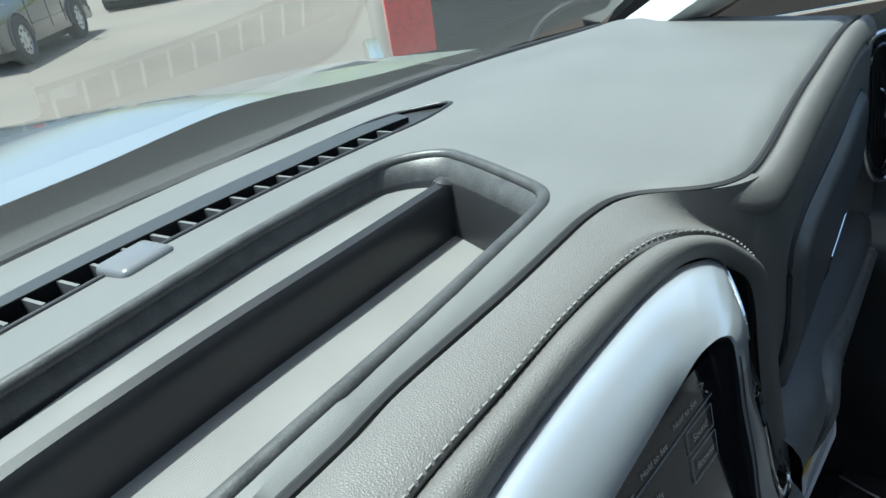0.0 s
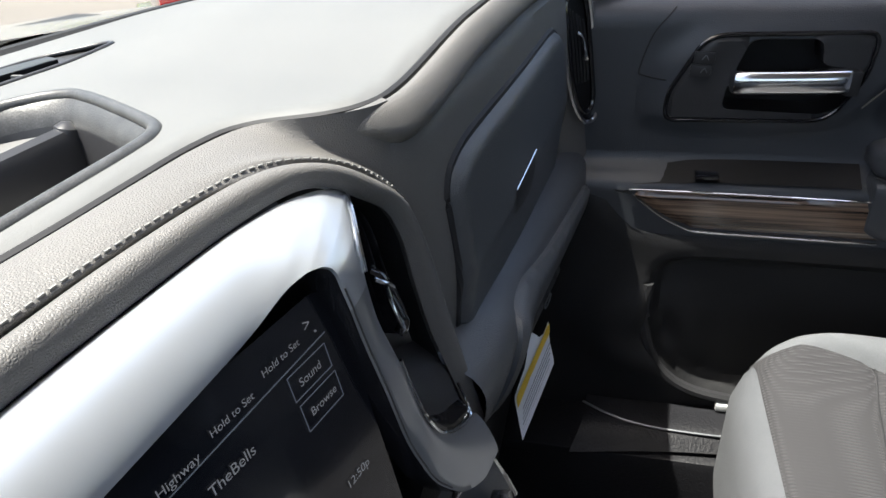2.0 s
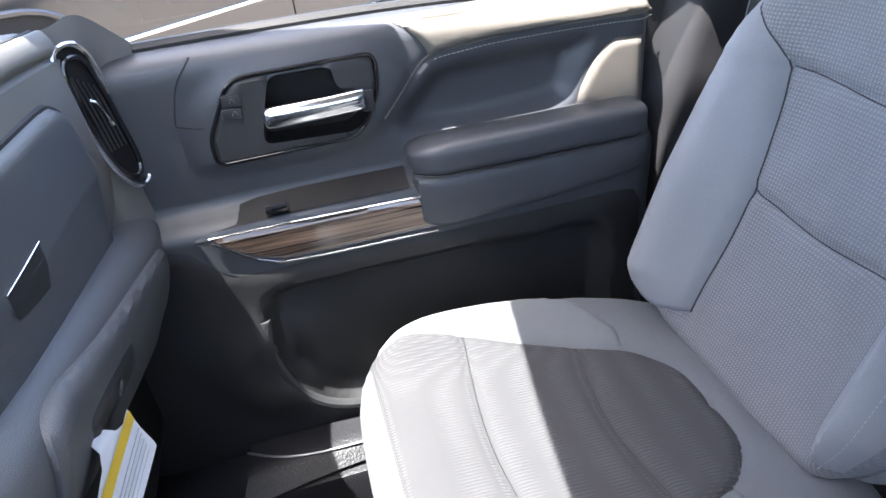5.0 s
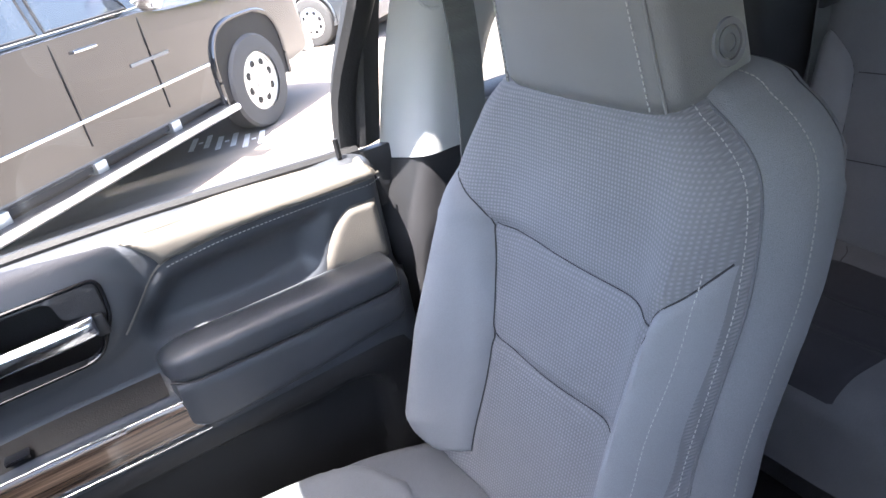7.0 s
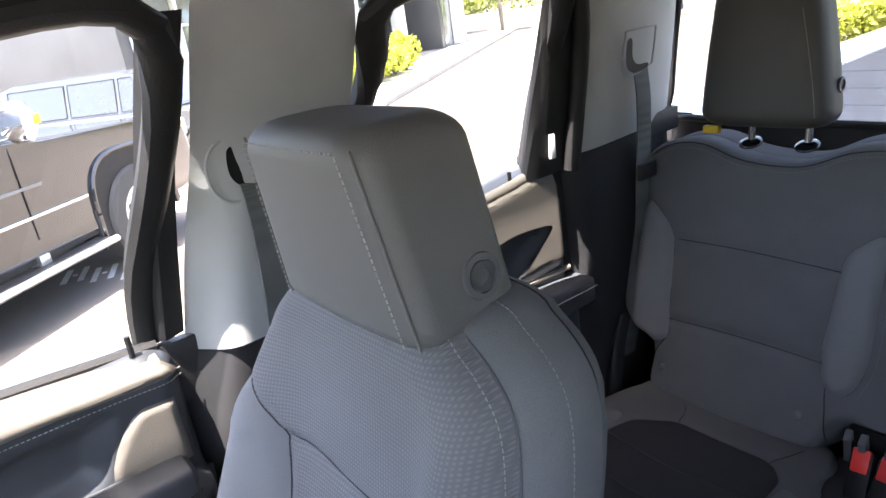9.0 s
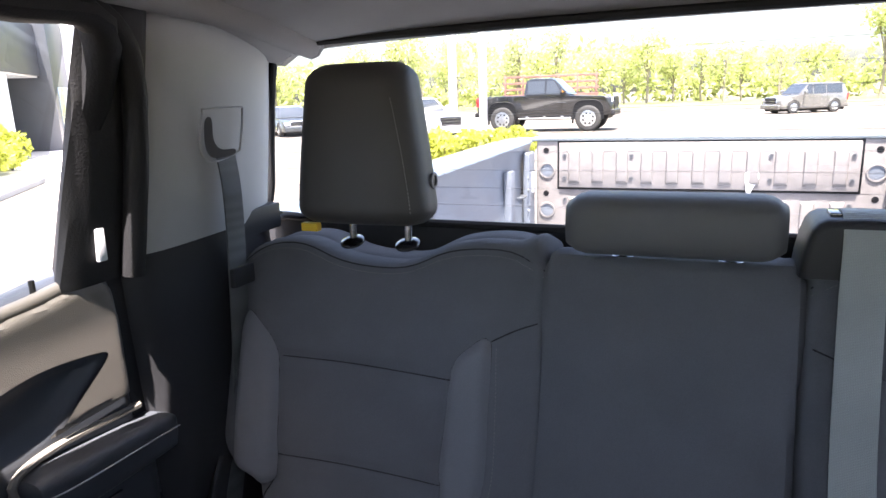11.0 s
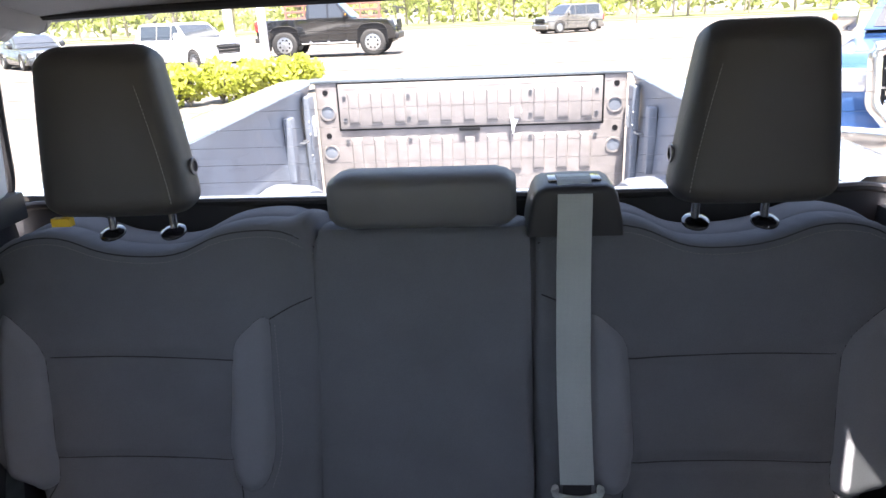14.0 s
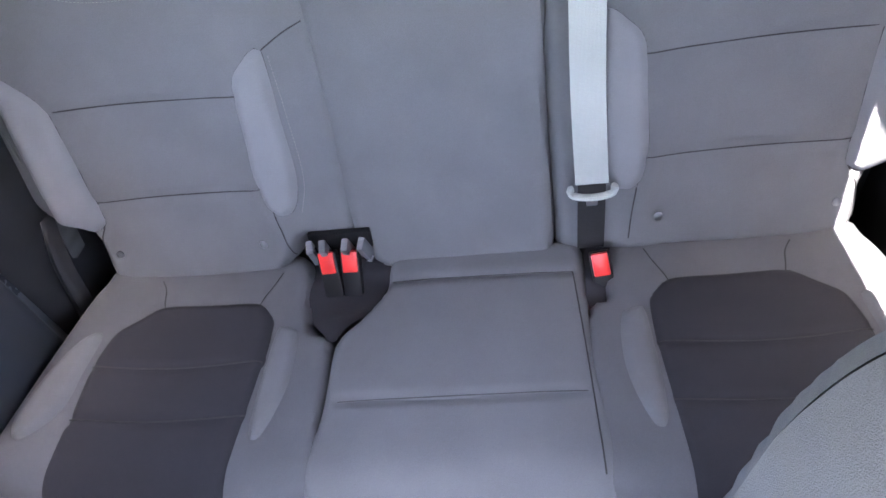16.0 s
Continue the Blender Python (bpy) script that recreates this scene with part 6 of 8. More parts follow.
part("status_line", tube([on_screen(0.12, 0.0212, 0.0006), on_screen(0.012, 0.0152, 0.0006)], 0.0003, 4), LITLINE, glass)
part("lower_panel", loft([[(-0.17, 0.822, 0.640), (0.0, 0.835, 0.640), (0.17, 0.822, 0.645), (0.236, 0.806, 0.618)], [(-0.17, 0.80, 0.56), (0.0, 0.815, 0.56), (0.17, 0.80, 0.56), (0.255, 0.79, 0.56)],
                          [(-0.17, 0.76, 0.42), (0.0, 0.78, 0.42), (0.17, 0.76, 0.42), (0.262, 0.76, 0.42)]], 30, 6), PANEL, dash, "charcoal lower stack panel")
part("stack_edge", tube([(0.150, 0.8195, 0.645), (0.20, 0.811, 0.629), (0.234, 0.804, 0.616), (0.250, 0.797, 0.585), (0.257, 0.787, 0.55)], 0.0022, 6), CHROME, dash, "thin bright lower edge")
part("stack_knob", disc((0.215, 0.795, 0.585), (0, -1, 0.2), 0.013, 0.012, 24, 0.002), GLOSS, dash, "small black knob")

# side vent by the door with its bright ring
VO = Vector((0.724, 0.783, 0.765))
VE = Vector((0.782, -0.622, 0.0))
VN = Vector((-0.62, -0.78, 0.07)).normalized()
VE = (VE - VN * VE.dot(VN)).normalized()
VU = VE.cross(VN)
VU = VU if VU.z > 0 else -VU


def on_vent(u, v, h=0.0):
    q = VO + VE * u + VU * v + VN * h
    return (q.x, q.y, q.z)


sv = spline([(-0.020, 0.058), (-0.013, 0.074), (0.008, 0.077), (0.022, 0.066), (0.030, 0.035), (0.040, -0.045), (0.042, -0.078), (0.033, -0.096), (0.016, -0.094), (0.000, -0.072), (-0.012, -0.030), (-0.020, 0.030)], 90, True)
part("side_end", loft([[(0.775, 0.728, 0.826), (0.775, 0.732, 0.78), (0.775, 0.735, 0.70), (0.772, 0.74, 0.60)], [on_vent(0.040, 0.10, -0.006), on_vent(0.045, 0.03, -0.006), on_vent(0.050, -0.06, -0.006), on_vent(0.048, -0.17, -0.006)],
                       [on_vent(0.0, 0.098, -0.005), on_vent(0.0, 0.03, -0.006), on_vent(0.0, -0.06, -0.006), on_vent(0.0, -0.17, -0.006)], [on_vent(-0.028, 0.096, -0.006), on_vent(-0.030, 0.03, -0.006), on_vent(-0.026, -0.06, -0.006), on_vent(-0.02, -0.17, -0.006)],
                       [(0.680, 0.832, 0.861), (0.664, 0.818, 0.79), (0.664, 0.812, 0.70), (0.665, 0.81, 0.60)]], 24, 6), BAND, dash, "vinyl dash end around the side vent")
svent = part("side_vent", sheet(sv, lambda u, v, h: tuple(np.stack([np.array(on_vent(a, b, 0.001)) for a, b in zip(np.ravel(u), np.ravel(v))]).T), 0.008, flip=True), DARK, dash, "black side air vent")
part("vent_ring", tube([on_vent(a, b, 0.003) for a, b in sv[::2]], 0.0036, 8, n=160, closed=True, up=tuple(VN)), CHROME, svent, "bright chrome vent ring")
part("vent_inner_ring", tube([on_vent(0.008 + (a - 0.008) * 0.72, -0.008 + (b + 0.008) * 0.84, 0.0035) for a, b in sv[::2]], 0.0034, 8, n=140, closed=True, up=tuple(VN)), GLOSS, svent)
for i in range(5):
    u = -0.006 + i * 0.0055
    part("vent_blade", tube([on_vent(u, 0.045 - 0.004 * i, 0.003), on_vent(u + 0.004, 0.01, 0.003), on_vent(u + 0.009, -0.045, 0.003)], 0.0010, 5), HARD, svent)
part("vent_tab", tube([on_vent(0.000, 0.018, 0.008), on_vent(0.005, 0.012, 0.011), on_vent(0.010, -0.008, 0.011), on_vent(0.013, -0.016, 0.009)], 0.0036, 8, flat=0.6), CHROME, svent, "chrome vent tab")
stitches("stitching", [on_vent(-0.026 + 0.012 * t, 0.09 - 0.15 * t, -0.003) for t in np.linspace(0, 1, 12)], dash, THREAD, 0.006, 0.0006)

# ---------------------------------------------------------------- front passenger door
def bezel_dist(poly, p, w):
    d, _ = seg_dist(p, poly, True)
    return np.where(inside(p, poly), np.clip(d / w, 0, 1), 0.0)


door = thing("door_1", "black front passenger door with chrome handle, wood strip and padded armrest", "car door", (0.76, 0.45, 0.12), "doors", "structure")
d_out = spline([(0.98, 0.808), (0.76, 0.812), (0.42, 0.812), (0.20, 0.800), (0.085, 0.792), (0.072, 0.70), (0.078, 0.40), (0.085, 0.17), (0.30, 0.14), (0.90, 0.14), (1.02, 0.30), (1.03, 0.60)], 260, True)
scoop = spline([(0.44, 0.690), (0.400, 0.735), (0.360, 0.750), (0.20, 0.756), (0.158, 0.750), (0.170, 0.71), (0.200, 0.655), (0.30, 0.640), (0.42, 0.650)], 80, True)
pocket = spline([(0.668, 0.470), (0.668, 0.36), (0.62, 0.275), (0.52, 0.245), (0.24, 0.245), (0.16, 0.27), (0.15, 0.47), (0.30, 0.495), (0.60, 0.500)], 80, True)
d_seam = spline([(0.455, 0.690), (0.42, 0.728), (0.389, 0.757), (0.34, 0.764), (0.279, 0.767), (0.16, 0.766), (0.068, 0.762)], 50)
shoulder = spline([(0.70, 0.660), (0.70, 0.72), (0.675, 0.765), (0.62, 0.793), (0.50, 0.797), (0.44, 0.78), (0.41, 0.74), (0.43, 0.69), (0.48, 0.655), (0.58, 0.645)], 80, True)


def door_h(p, d):
    y, z = p[:, 0], p[:, 1]
    k = np.sqrt(np.clip(1 - (1 - np.clip(d / 0.030, 0, 1)) ** 2, 0, 1))
    h = 0.030 * k
    h = h + 0.036 * smooth((0.622 - z) / 0.030) * smooth((0.96 - y) / 0.1)
    h = h - 0.022 * smooth(bezel_dist(scoop, p, 0.035))
    h = h + 0.010 * smooth(bezel_dist(shoulder, p, 0.03))
    h = h - 0.034 * smooth(bezel_dist(pocket, p, 0.030))
    h = h + 0.014 * np.exp(-((np.hypot(y - 0.66, z - 0.36) - 0.05) / 0.04) ** 2) * (z < 0.5)
    ds, _ = seg_dist(p, d_seam, False)
    h = h - 0.003 * np.exp(-(ds / 0.003) ** 2)
    for ln in ([(0.705, 0.71), (0.70, 0.60)], [(0.705, 0.71), (0.675, 0.707)]):
        dl, _ = seg_dist(p, np.array(ln), False)
        h = h - 0.0025 * np.exp(-(dl / 0.0025) ** 2)
    return h


def firm(pts, n, r):
    """A closed outline with straight sides and corners rounded by r."""
    out = []
    for i, b in enumerate(pts):
        a, b, c = np.array(pts[i - 1]), np.array(b), np.array(pts[(i + 1) % len(pts)])
        k0, k1 = min(r / np.linalg.norm(a - b), 0.45), min(r / np.linalg.norm(c - b), 0.45)
        for t in np.linspace(0, 1, 6):
            out.append((1 - t) ** 2 * (b + (a - b) * k0) + 2 * t * (1 - t) * b + t * t * (b + (c - b) * k1))
    q = np.array(out + out[:1])
    along = np.concatenate([[0], np.cumsum(np.linalg.norm(np.diff(q, axis=0), axis=1))])
    at = np.linspace(0, along[-1], n, endpoint=False)
    return np.stack([np.interp(at, along, q[:, 0]), np.interp(at, along, q[:, 1])], 1)


cup = firm([(0.608, 0.690), (0.603, 0.722), (0.586, 0.771), (0.511, 0.771), (0.509, 0.742), (0.467, 0.738), (0.472, 0.702), (0.496, 0.685)], 84, 0.010)
d_place = lambda u, v, h: (0.775 - h, u, v)
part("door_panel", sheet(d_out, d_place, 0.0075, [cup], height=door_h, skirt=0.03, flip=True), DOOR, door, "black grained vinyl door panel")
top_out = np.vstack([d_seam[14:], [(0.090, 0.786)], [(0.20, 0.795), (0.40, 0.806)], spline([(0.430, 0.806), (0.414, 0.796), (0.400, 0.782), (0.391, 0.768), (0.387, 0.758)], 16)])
# sunlit top of the door, its light painted in with the paler vinyl
part("upper_trim", overlay(top_out, d_out, door_h, d_place, 0.0045, 0.0065, 0.010, True), DOOR_LIT, door, "black vinyl upper trim coloured as sunlit")
# patch of sun on the flank, laid on as a paler panel
part("flank_sun_patch", overlay(np.array([(0.090, 0.735), (0.130, 0.738), (0.146, 0.730), (0.160, 0.715), (0.172, 0.698), (0.182, 0.678), (0.188, 0.655), (0.130, 0.640), (0.088, 0.640)]), d_out, door_h, d_place, 0.006, 0.005, 0.010, True), DOOR_LIT, door, "sun patch put in as colour behind the inset")
part("sill_strip", tube([(0.783, 0.98, 0.808), (0.786, 0.76, 0.812), (0.786, 0.42, 0.812), (0.784, 0.085, 0.795)], 0.010, 8), RUBBER, door, "black window sweep")


def door_x(y, z):
    p = np.array([[y, z]])
    d, _ = seg_dist(p, d_out, True)
    return 0.775 - float(door_h(p, d)[0])


part("sill_top", loft([[(x, y, z + dz) for y, z in ((0.402, 0.796), (0.30, 0.799), (0.20, 0.793), (0.092, 0.784))] for x, dz in ((0.744, -0.006), (0.752, 0.005), (0.768, 0.009), (0.800, 0.006))], 24, 4), DOOR_LIT, door, "top of the door below the glass, coloured as sunlit")
part("sill_cap", tube([(0.759, 0.41, 0.800), (0.759, 0.30, 0.797), (0.759, 0.20, 0.790), (0.759, 0.105, 0.782)], 0.010, 10), DOOR_LIT, door, "rounded top of the door trim, coloured as sunlit")
stitches("stitching", [(door_x(a, b - 0.008) - 0.0008, a, b - 0.007) for a, b in d_seam[12:]], door, THREAD, 0.006, 0.0007)
part("seam_cord", tube([(door_x(a, b) - 0.0002, a, b) for a, b in d_seam], 0.0018, 6, n=80), DOOR_LIT, door)
solo("lock_pin", tube([(0.768, 0.118, 0.80), (0.768, 0.118, 0.825), (0.768, 0.118, 0.828)], 0.004, 8), RUBBER, "small black door lock pin", "lock pin", group="lock pins")

for q in ([(0.668, 0.803), (0.690, 0.775), (0.702, 0.740), (0.704, 0.727)], [(0.704, 0.727), (0.690, 0.7235), (0.672, 0.7225)]):
    part("seam", tube([(door_x(a, b) + 0.0002, a, b) for a, b in spline(q, 14)], 0.0011, 6), SEAM, door)
# handle bezel
bz = firm([(0.670, 0.674), (0.669, 0.708), (0.636, 0.768), (0.618, 0.776), (0.462, 0.777), (0.457, 0.768), (0.460, 0.728), (0.484, 0.685), (0.500, 0.676)], 110, 0.012)
bezel = part("handle_bezel", sheet(bz, lambda u, v, h: (0.7365 - h, u, v), 0.005, [cup], height=pad_height(0.006, 0.006), skirt=0.012, flip=True), HARD, door, "black plastic handle bezel")
part("bezel_lip", tube([(0.734, a, b) for a, b in bz[::2]], 0.0028, 8, n=120, closed=True, up=(1, 0, 0)), GLOSS, bezel)
# recess darker than its bezel: the shade inside is put into the colour
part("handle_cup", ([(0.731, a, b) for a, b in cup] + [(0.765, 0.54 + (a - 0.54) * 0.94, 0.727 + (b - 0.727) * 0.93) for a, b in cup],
                    grid_faces(2, len(cup), True) + [tuple(len(cup) + i for i in range(len(cup)))]), DARK, bezel, "handle recess, lined deep black for its shade")
HX = ((0.728, 0.7385), (0.720, 0.7380), (0.7155, 0.7325), (0.7145, 0.7240), (0.7165, 0.7155), (0.722, 0.7115), (0.731, 0.7120))
part("door_handle", loft([[(0.736, 0.604, 0.7225 + (z - 0.725) * 0.55), (x + 0.003, 0.600, 0.7235 + (z - 0.725) * 0.86), (x, 0.592, z - 0.001), (x - 0.002, 0.565, z), (x - 0.003, 0.52, z + 0.001), (x - 0.002, 0.485, z + 0.002), (x + 0.004, 0.478, z + 0.002)] for x, z in HX], 30, 4), CHROME, bezel, "polished chrome door handle")
part("handle_grip", box((0.724, 0.466, 0.708), (0.738, 0.482, 0.737), 0.004), HARD, bezel)
for i, z in enumerate((0.7515, 0.7365)):
    b = part("lock_switch", turned(box((-0.003, -0.0115, -0.0065), (0.002, 0.0115, 0.0065), 0.0015), Matrix.Translation((0.7295, 0.633 + 0.003 * i, z)) @ Euler((radians(4), 0, 0)).to_matrix().to_4x4()), HARD, bezel, "black lock switch")
    part("lock_mark", tube([(0.7262, 0.636, z - 0.002), (0.7262, 0.632, z + 0.003), (0.7262, 0.629, z - 0.002)], 0.0007, 4), PEWTER, b)

# wood strip and its chrome outline
wd = np.vstack([spline([(0.700, 0.584), (0.66, 0.556), (0.631, 0.543), (0.60, 0.538), (0.402, 0.535)], 40), [(0.404, 0.583)], spline([(0.50, 0.586), (0.58, 0.5875), (0.695, 0.5885)], 20)])
strip = part("wood_strip", sheet(wd, lambda u, v, h: (0.7085 - h, u, v), 0.006, height=pad_height(0.004, 0.008), skirt=0.008, flip=True), WOOD, door, "dark striped wood veneer strip")
part("strip_outline", tube([(0.7055, a, b) for a, b in spline([(0.706, 0.588), (0.66, 0.553), (0.631, 0.5395), (0.60, 0.5345), (0.402, 0.531)], 40)[::2]], 0.0016, 6), CHROME, strip, "thin chrome outline")
part("strip_outline", tube([(0.7055, 0.402, 0.5865), (0.7055, 0.58, 0.5905), (0.7055, 0.704, 0.591)], 0.0012, 6), CHROME, strip, "thin chrome outline")
part("strip_tip", loft([[(0.704, 0.722, 0.590), (0.702, 0.712, 0.5865)], [(0.702, 0.705, 0.592), (0.700, 0.697, 0.585)]], 6, 3), CHROME, strip, "chrome tip")
# armrest
def ring_at(y, x0, x1, z0, z1, r, n=20):
    cx, cz, hx, hz = (x0 + x1) / 2, (z0 + z1) / 2, (x1 - x0) / 2, (z1 - z0) / 2
    out = []
    for j in range(n):
        a = 2 * math.pi * (j + 0.5) / n
        c, s = math.cos(a), math.sin(a)
        out.append((cx + hx * abs(c) ** r * (1 if c >= 0 else -1), y, cz + hz * abs(s) ** r * (1 if s >= 0 else -1)))
    return out


arm = part("armrest", ring_loft([ring_at(y, x0, 0.775, z0, z1, 0.35) for y, x0, z0, z1 in ((0.434, 0.715, 0.552, 0.606), (0.428, 0.702, 0.543, 0.613), (0.412, 0.694, 0.537, 0.617), (0.39, 0.690, 0.535, 0.618),
                                                                                         (0.25, 0.688, 0.545, 0.617), (0.12, 0.690, 0.558, 0.616), (0.104, 0.696, 0.562, 0.615), (0.098, 0.71, 0.568, 0.613))]), DOOR, door, "black padded armrest body")
part("armrest_pad", ring_loft([ring_at(y, x0, 0.752, z0, z1, 0.45) for y, x0, z0, z1 in ((0.436, 0.72, 0.626, 0.642), (0.430, 0.704, 0.619, 0.650), (0.415, 0.692, 0.616, 0.656), (0.39, 0.687, 0.615, 0.659), (0.25, 0.685, 0.614, 0.659),
                                                                                       (0.125, 0.687, 0.613, 0.658), (0.106, 0.693, 0.615, 0.655), (0.098, 0.71, 0.622, 0.645))]), DOOR, arm, "black vinyl armrest pad")
part("armrest_piping", tube([(0.705, 0.433, 0.620), (0.690, 0.41, 0.618), (0.6865, 0.385, 0.6175), (0.685, 0.25, 0.617), (0.687, 0.12, 0.616), (0.70, 0.100, 0.618)], 0.0012, 6), SEAM, arm)
part("window_switch", box((0.705, 0.600, 0.6085), (0.722, 0.628, 0.6145), 0.002), GLOSS, door, "black window switch")
part("switch_plate", loft([[(0.712, 0.700, 0.596), (0.712, 0.60, 0.601), (0.712, 0.44, 0.601)], [(0.742, 0.700, 0.612), (0.742, 0.60, 0.620), (0.742, 0.44, 0.620)]], 12, 3), DARK, door, "black switch shelf")
part("pocket_lip", tube([(0.706, 0.668, 0.45), (0.704, 0.664, 0.36), (0.702, 0.62, 0.283), (0.702, 0.52, 0.255), (0.704, 0.30, 0.250), (0.706, 0.17, 0.265)], 0.008, 8), HARD, door, "rounded map pocket lip")
part("reflector", box((0.690, 0.505, 0.240), (0.703, 0.555, 0.252), 0.003), PILLAR, door, "light grey clip on the pocket lip")
part("clip_peg", tube([(0.695, 0.528, 0.250), (0.694, 0.528, 0.270)], 0.007, 8), PILLAR, door)
# overlay that paints the footwell's shade on the lower door
part("lower_door", overlay(firm([(0.94, 0.20), (0.96, 0.57), (0.735, 0.585), (0.70, 0.528), (0.45, 0.524), (0.10, 0.528), (0.10, 0.19), (0.30, 0.165), (0.86, 0.165)], 90, 0.03), d_out, door_h, d_place, 0.009, 0.003, 0.010, True), DOOR_SHADE, door, "black plastic lower door, footwell shade put into its colour")
solo("sill_plate", loft([[(0.60, 0.76, 0.215), (0.625, 0.55, 0.222), (0.64, 0.1, 0.222)], [(0.640, 0.745, 0.238), (0.655, 0.55, 0.238), (0.66, 0.1, 0.238)], [(0.70, 0.74, 0.236), (0.70, 0.55, 0.236), (0.70, 0.1, 0.236)]], 20, 5), FLOORM,
     "black plastic door sill plate", "sill plate")
solo("trim_sill_edge", tube([(0.682, 0.745, 0.2385), (0.672, 0.730, 0.240), (0.660, 0.708, 0.241), (0.648, 0.668, 0.240), (0.643, 0.60, 0.239), (0.643, 0.40, 0.239)], 0.0018, 6), PEWTER, "thin bright line along the door sill", "trim", "structure")
solo("sill_box", box((0.61, -1.1, floor_top), (0.76, 1.1, 0.213), 0.01), FLOORM, "black vinyl covered door sill", "sill", "structure")

# ---------------------------------------------------------------- rear passenger door
rdoor = thing("door_2", "rear passenger door in black vinyl, its upper trim coloured as sunlit", "car door", (0.77, -0.4, 0.12), "doors", "structure")
rd_out = spline([(-0.10, 0.812), (-0.33, 0.820), (-0.437, 0.833), (-0.57, 0.848), (-0.640, 0.860), (-0.680, 0.848), (-0.697, 0.80), (-0.700, 0.64), (-0.700, 0.20), (-0.66, 0.14), (-0.10, 0.14), (-0.06, 0.3), (-0.06, 0.70)], 220, True)
rd_in = spline([(-0.405, 0.722), (-0.46, 0.735), (-0.55, 0.750), (-0.642, 0.742), (-0.650, 0.730), (-0.60, 0.690), (-0.55, 0.655), (-0.47, 0.645), (-0.41, 0.650)], 70, True)


def rd_h(p, d):
    k = np.sqrt(np.clip(1 - (1 - np.clip(d / 0.028, 0, 1)) ** 2, 0, 1))
    h = 0.028 * k - 0.016 * smooth(bezel_dist(rd_in, p, 0.03)) + 0.03 * smooth((0.60 - p[:, 1]) / 0.05)
    return h


r_place = lambda u, v, h: (0.782 - h, u, v)
part("door_panel", sheet(rd_out, r_place, 0.008, height=rd_h, skirt=0.03, flip=True), DOOR, rdoor, "black vinyl door panel")
r_top = np.vstack([spline([(-0.12, 0.800), (-0.33, 0.809), (-0.437, 0.822), (-0.57, 0.836), (-0.632, 0.846), (-0.668, 0.836), (-0.684, 0.80), (-0.688, 0.66)], 60), [(-0.60, 0.655)], [(-0.51, 0.652), (-0.405, 0.660), (-0.398, 0.74), (-0.36, 0.766), (-0.12, 0.762)]])
# paler vinyl again paints sunlight on trim, armrest edge and sill
part("upper_trim", overlay(r_top, rd_out, rd_h, r_place, 0.0065, 0.0065, 0.010, True, [rd_in]), DOOR_LIT, rdoor, "black vinyl upper trim coloured as sunlit")
rarm = part("armrest", ring_loft([ring_at(y, x0, 0.78, z0, z1, 0.4) for y, x0, z0, z1 in ((-0.487, 0.72, 0.575, 0.618), (-0.495, 0.705, 0.565, 0.628), (-0.52, 0.700, 0.56, 0.632), (-0.66, 0.705, 0.558, 0.620), (-0.725, 0.712, 0.556, 0.610), (-0.745, 0.73, 0.565, 0.60))]), DOOR, rdoor, "black padded armrest")
part("armrest_edge", tube([(0.742, -0.484, 0.54), (0.738, -0.482, 0.600), (0.742, -0.49, 0.632), (0.752, -0.56, 0.640), (0.756, -0.70, 0.634)], 0.006, 8), DOOR_LIT, rarm, "armrest edge coloured as sunlit")
part("armrest_seam", tube([(0.703, -0.50, 0.606), (0.6985, -0.54, 0.604), (0.703, -0.66, 0.598), (0.71, -0.73, 0.592)], 0.0012, 5), THREAD, rarm)
part("chrome_strip", tube([(0.735, -0.492, 0.548), (0.722, -0.52, 0.545), (0.722, -0.62, 0.543)], 0.0018, 6), CHROME, rdoor, "thin chrome strip")
part("chrome_strip", tube([(0.728, -0.50, 0.505), (0.722, -0.62, 0.503)], 0.0015, 6), CHROME, rdoor, "thin chrome strip")
part("door_handle", tube([(0.744, -0.285, 0.709), (0.738, -0.33, 0.713), (0.740, -0.398, 0.717)], 0.007, 8, flat=0.6), CHROME, rdoor, "chrome inner door handle")
# black block standing for the shaded recess behind the rear handle
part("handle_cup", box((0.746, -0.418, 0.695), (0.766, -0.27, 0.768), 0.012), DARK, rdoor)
part("handle_bar", box((0.740, -0.40, 0.722), (0.750, -0.345, 0.738), 0.004), PEWTER, rdoor)
part("sill_cap", tube([(0.764, a, b + 0.001) for a, b in r_top[:44:3]], 0.011, 10), DOOR_LIT, rdoor, "rounded top of the door trim, coloured as sunlit")
solo("lock_pin", tube([(0.770, -0.575, 0.83), (0.770, -0.575, 0.862), (0.770, -0.575, 0.864)], 0.004, 8), RUBBER, "small black door lock pin", "lock pin", group="lock pins")

# ---------------------------------------------------------------- outside: ground
GZ = -0.60
ASPH = material("sunlit asphalt", (0.122, 0.106, 0.090), 0.85, vary=0.14, vary_scale=0.35, grain="noise", bump=0.5, bump_scale=120, speck=0.2)
KERB = material("pale kerb concrete", (0.48, 0.46, 0.43), 0.8, vary=0.1, vary_scale=2, grain="noise", bump=0.3, bump_scale=60)
LINEP = material("white road paint", (0.45, 0.45, 0.43), 0.7, vary=0.15, vary_scale=6)
GRASS = material("dry verge grass", (0.16, 0.17, 0.06), 0.9, vary=0.35, vary_scale=0.8, grain="noise", bump=0.6, bump_scale=40)
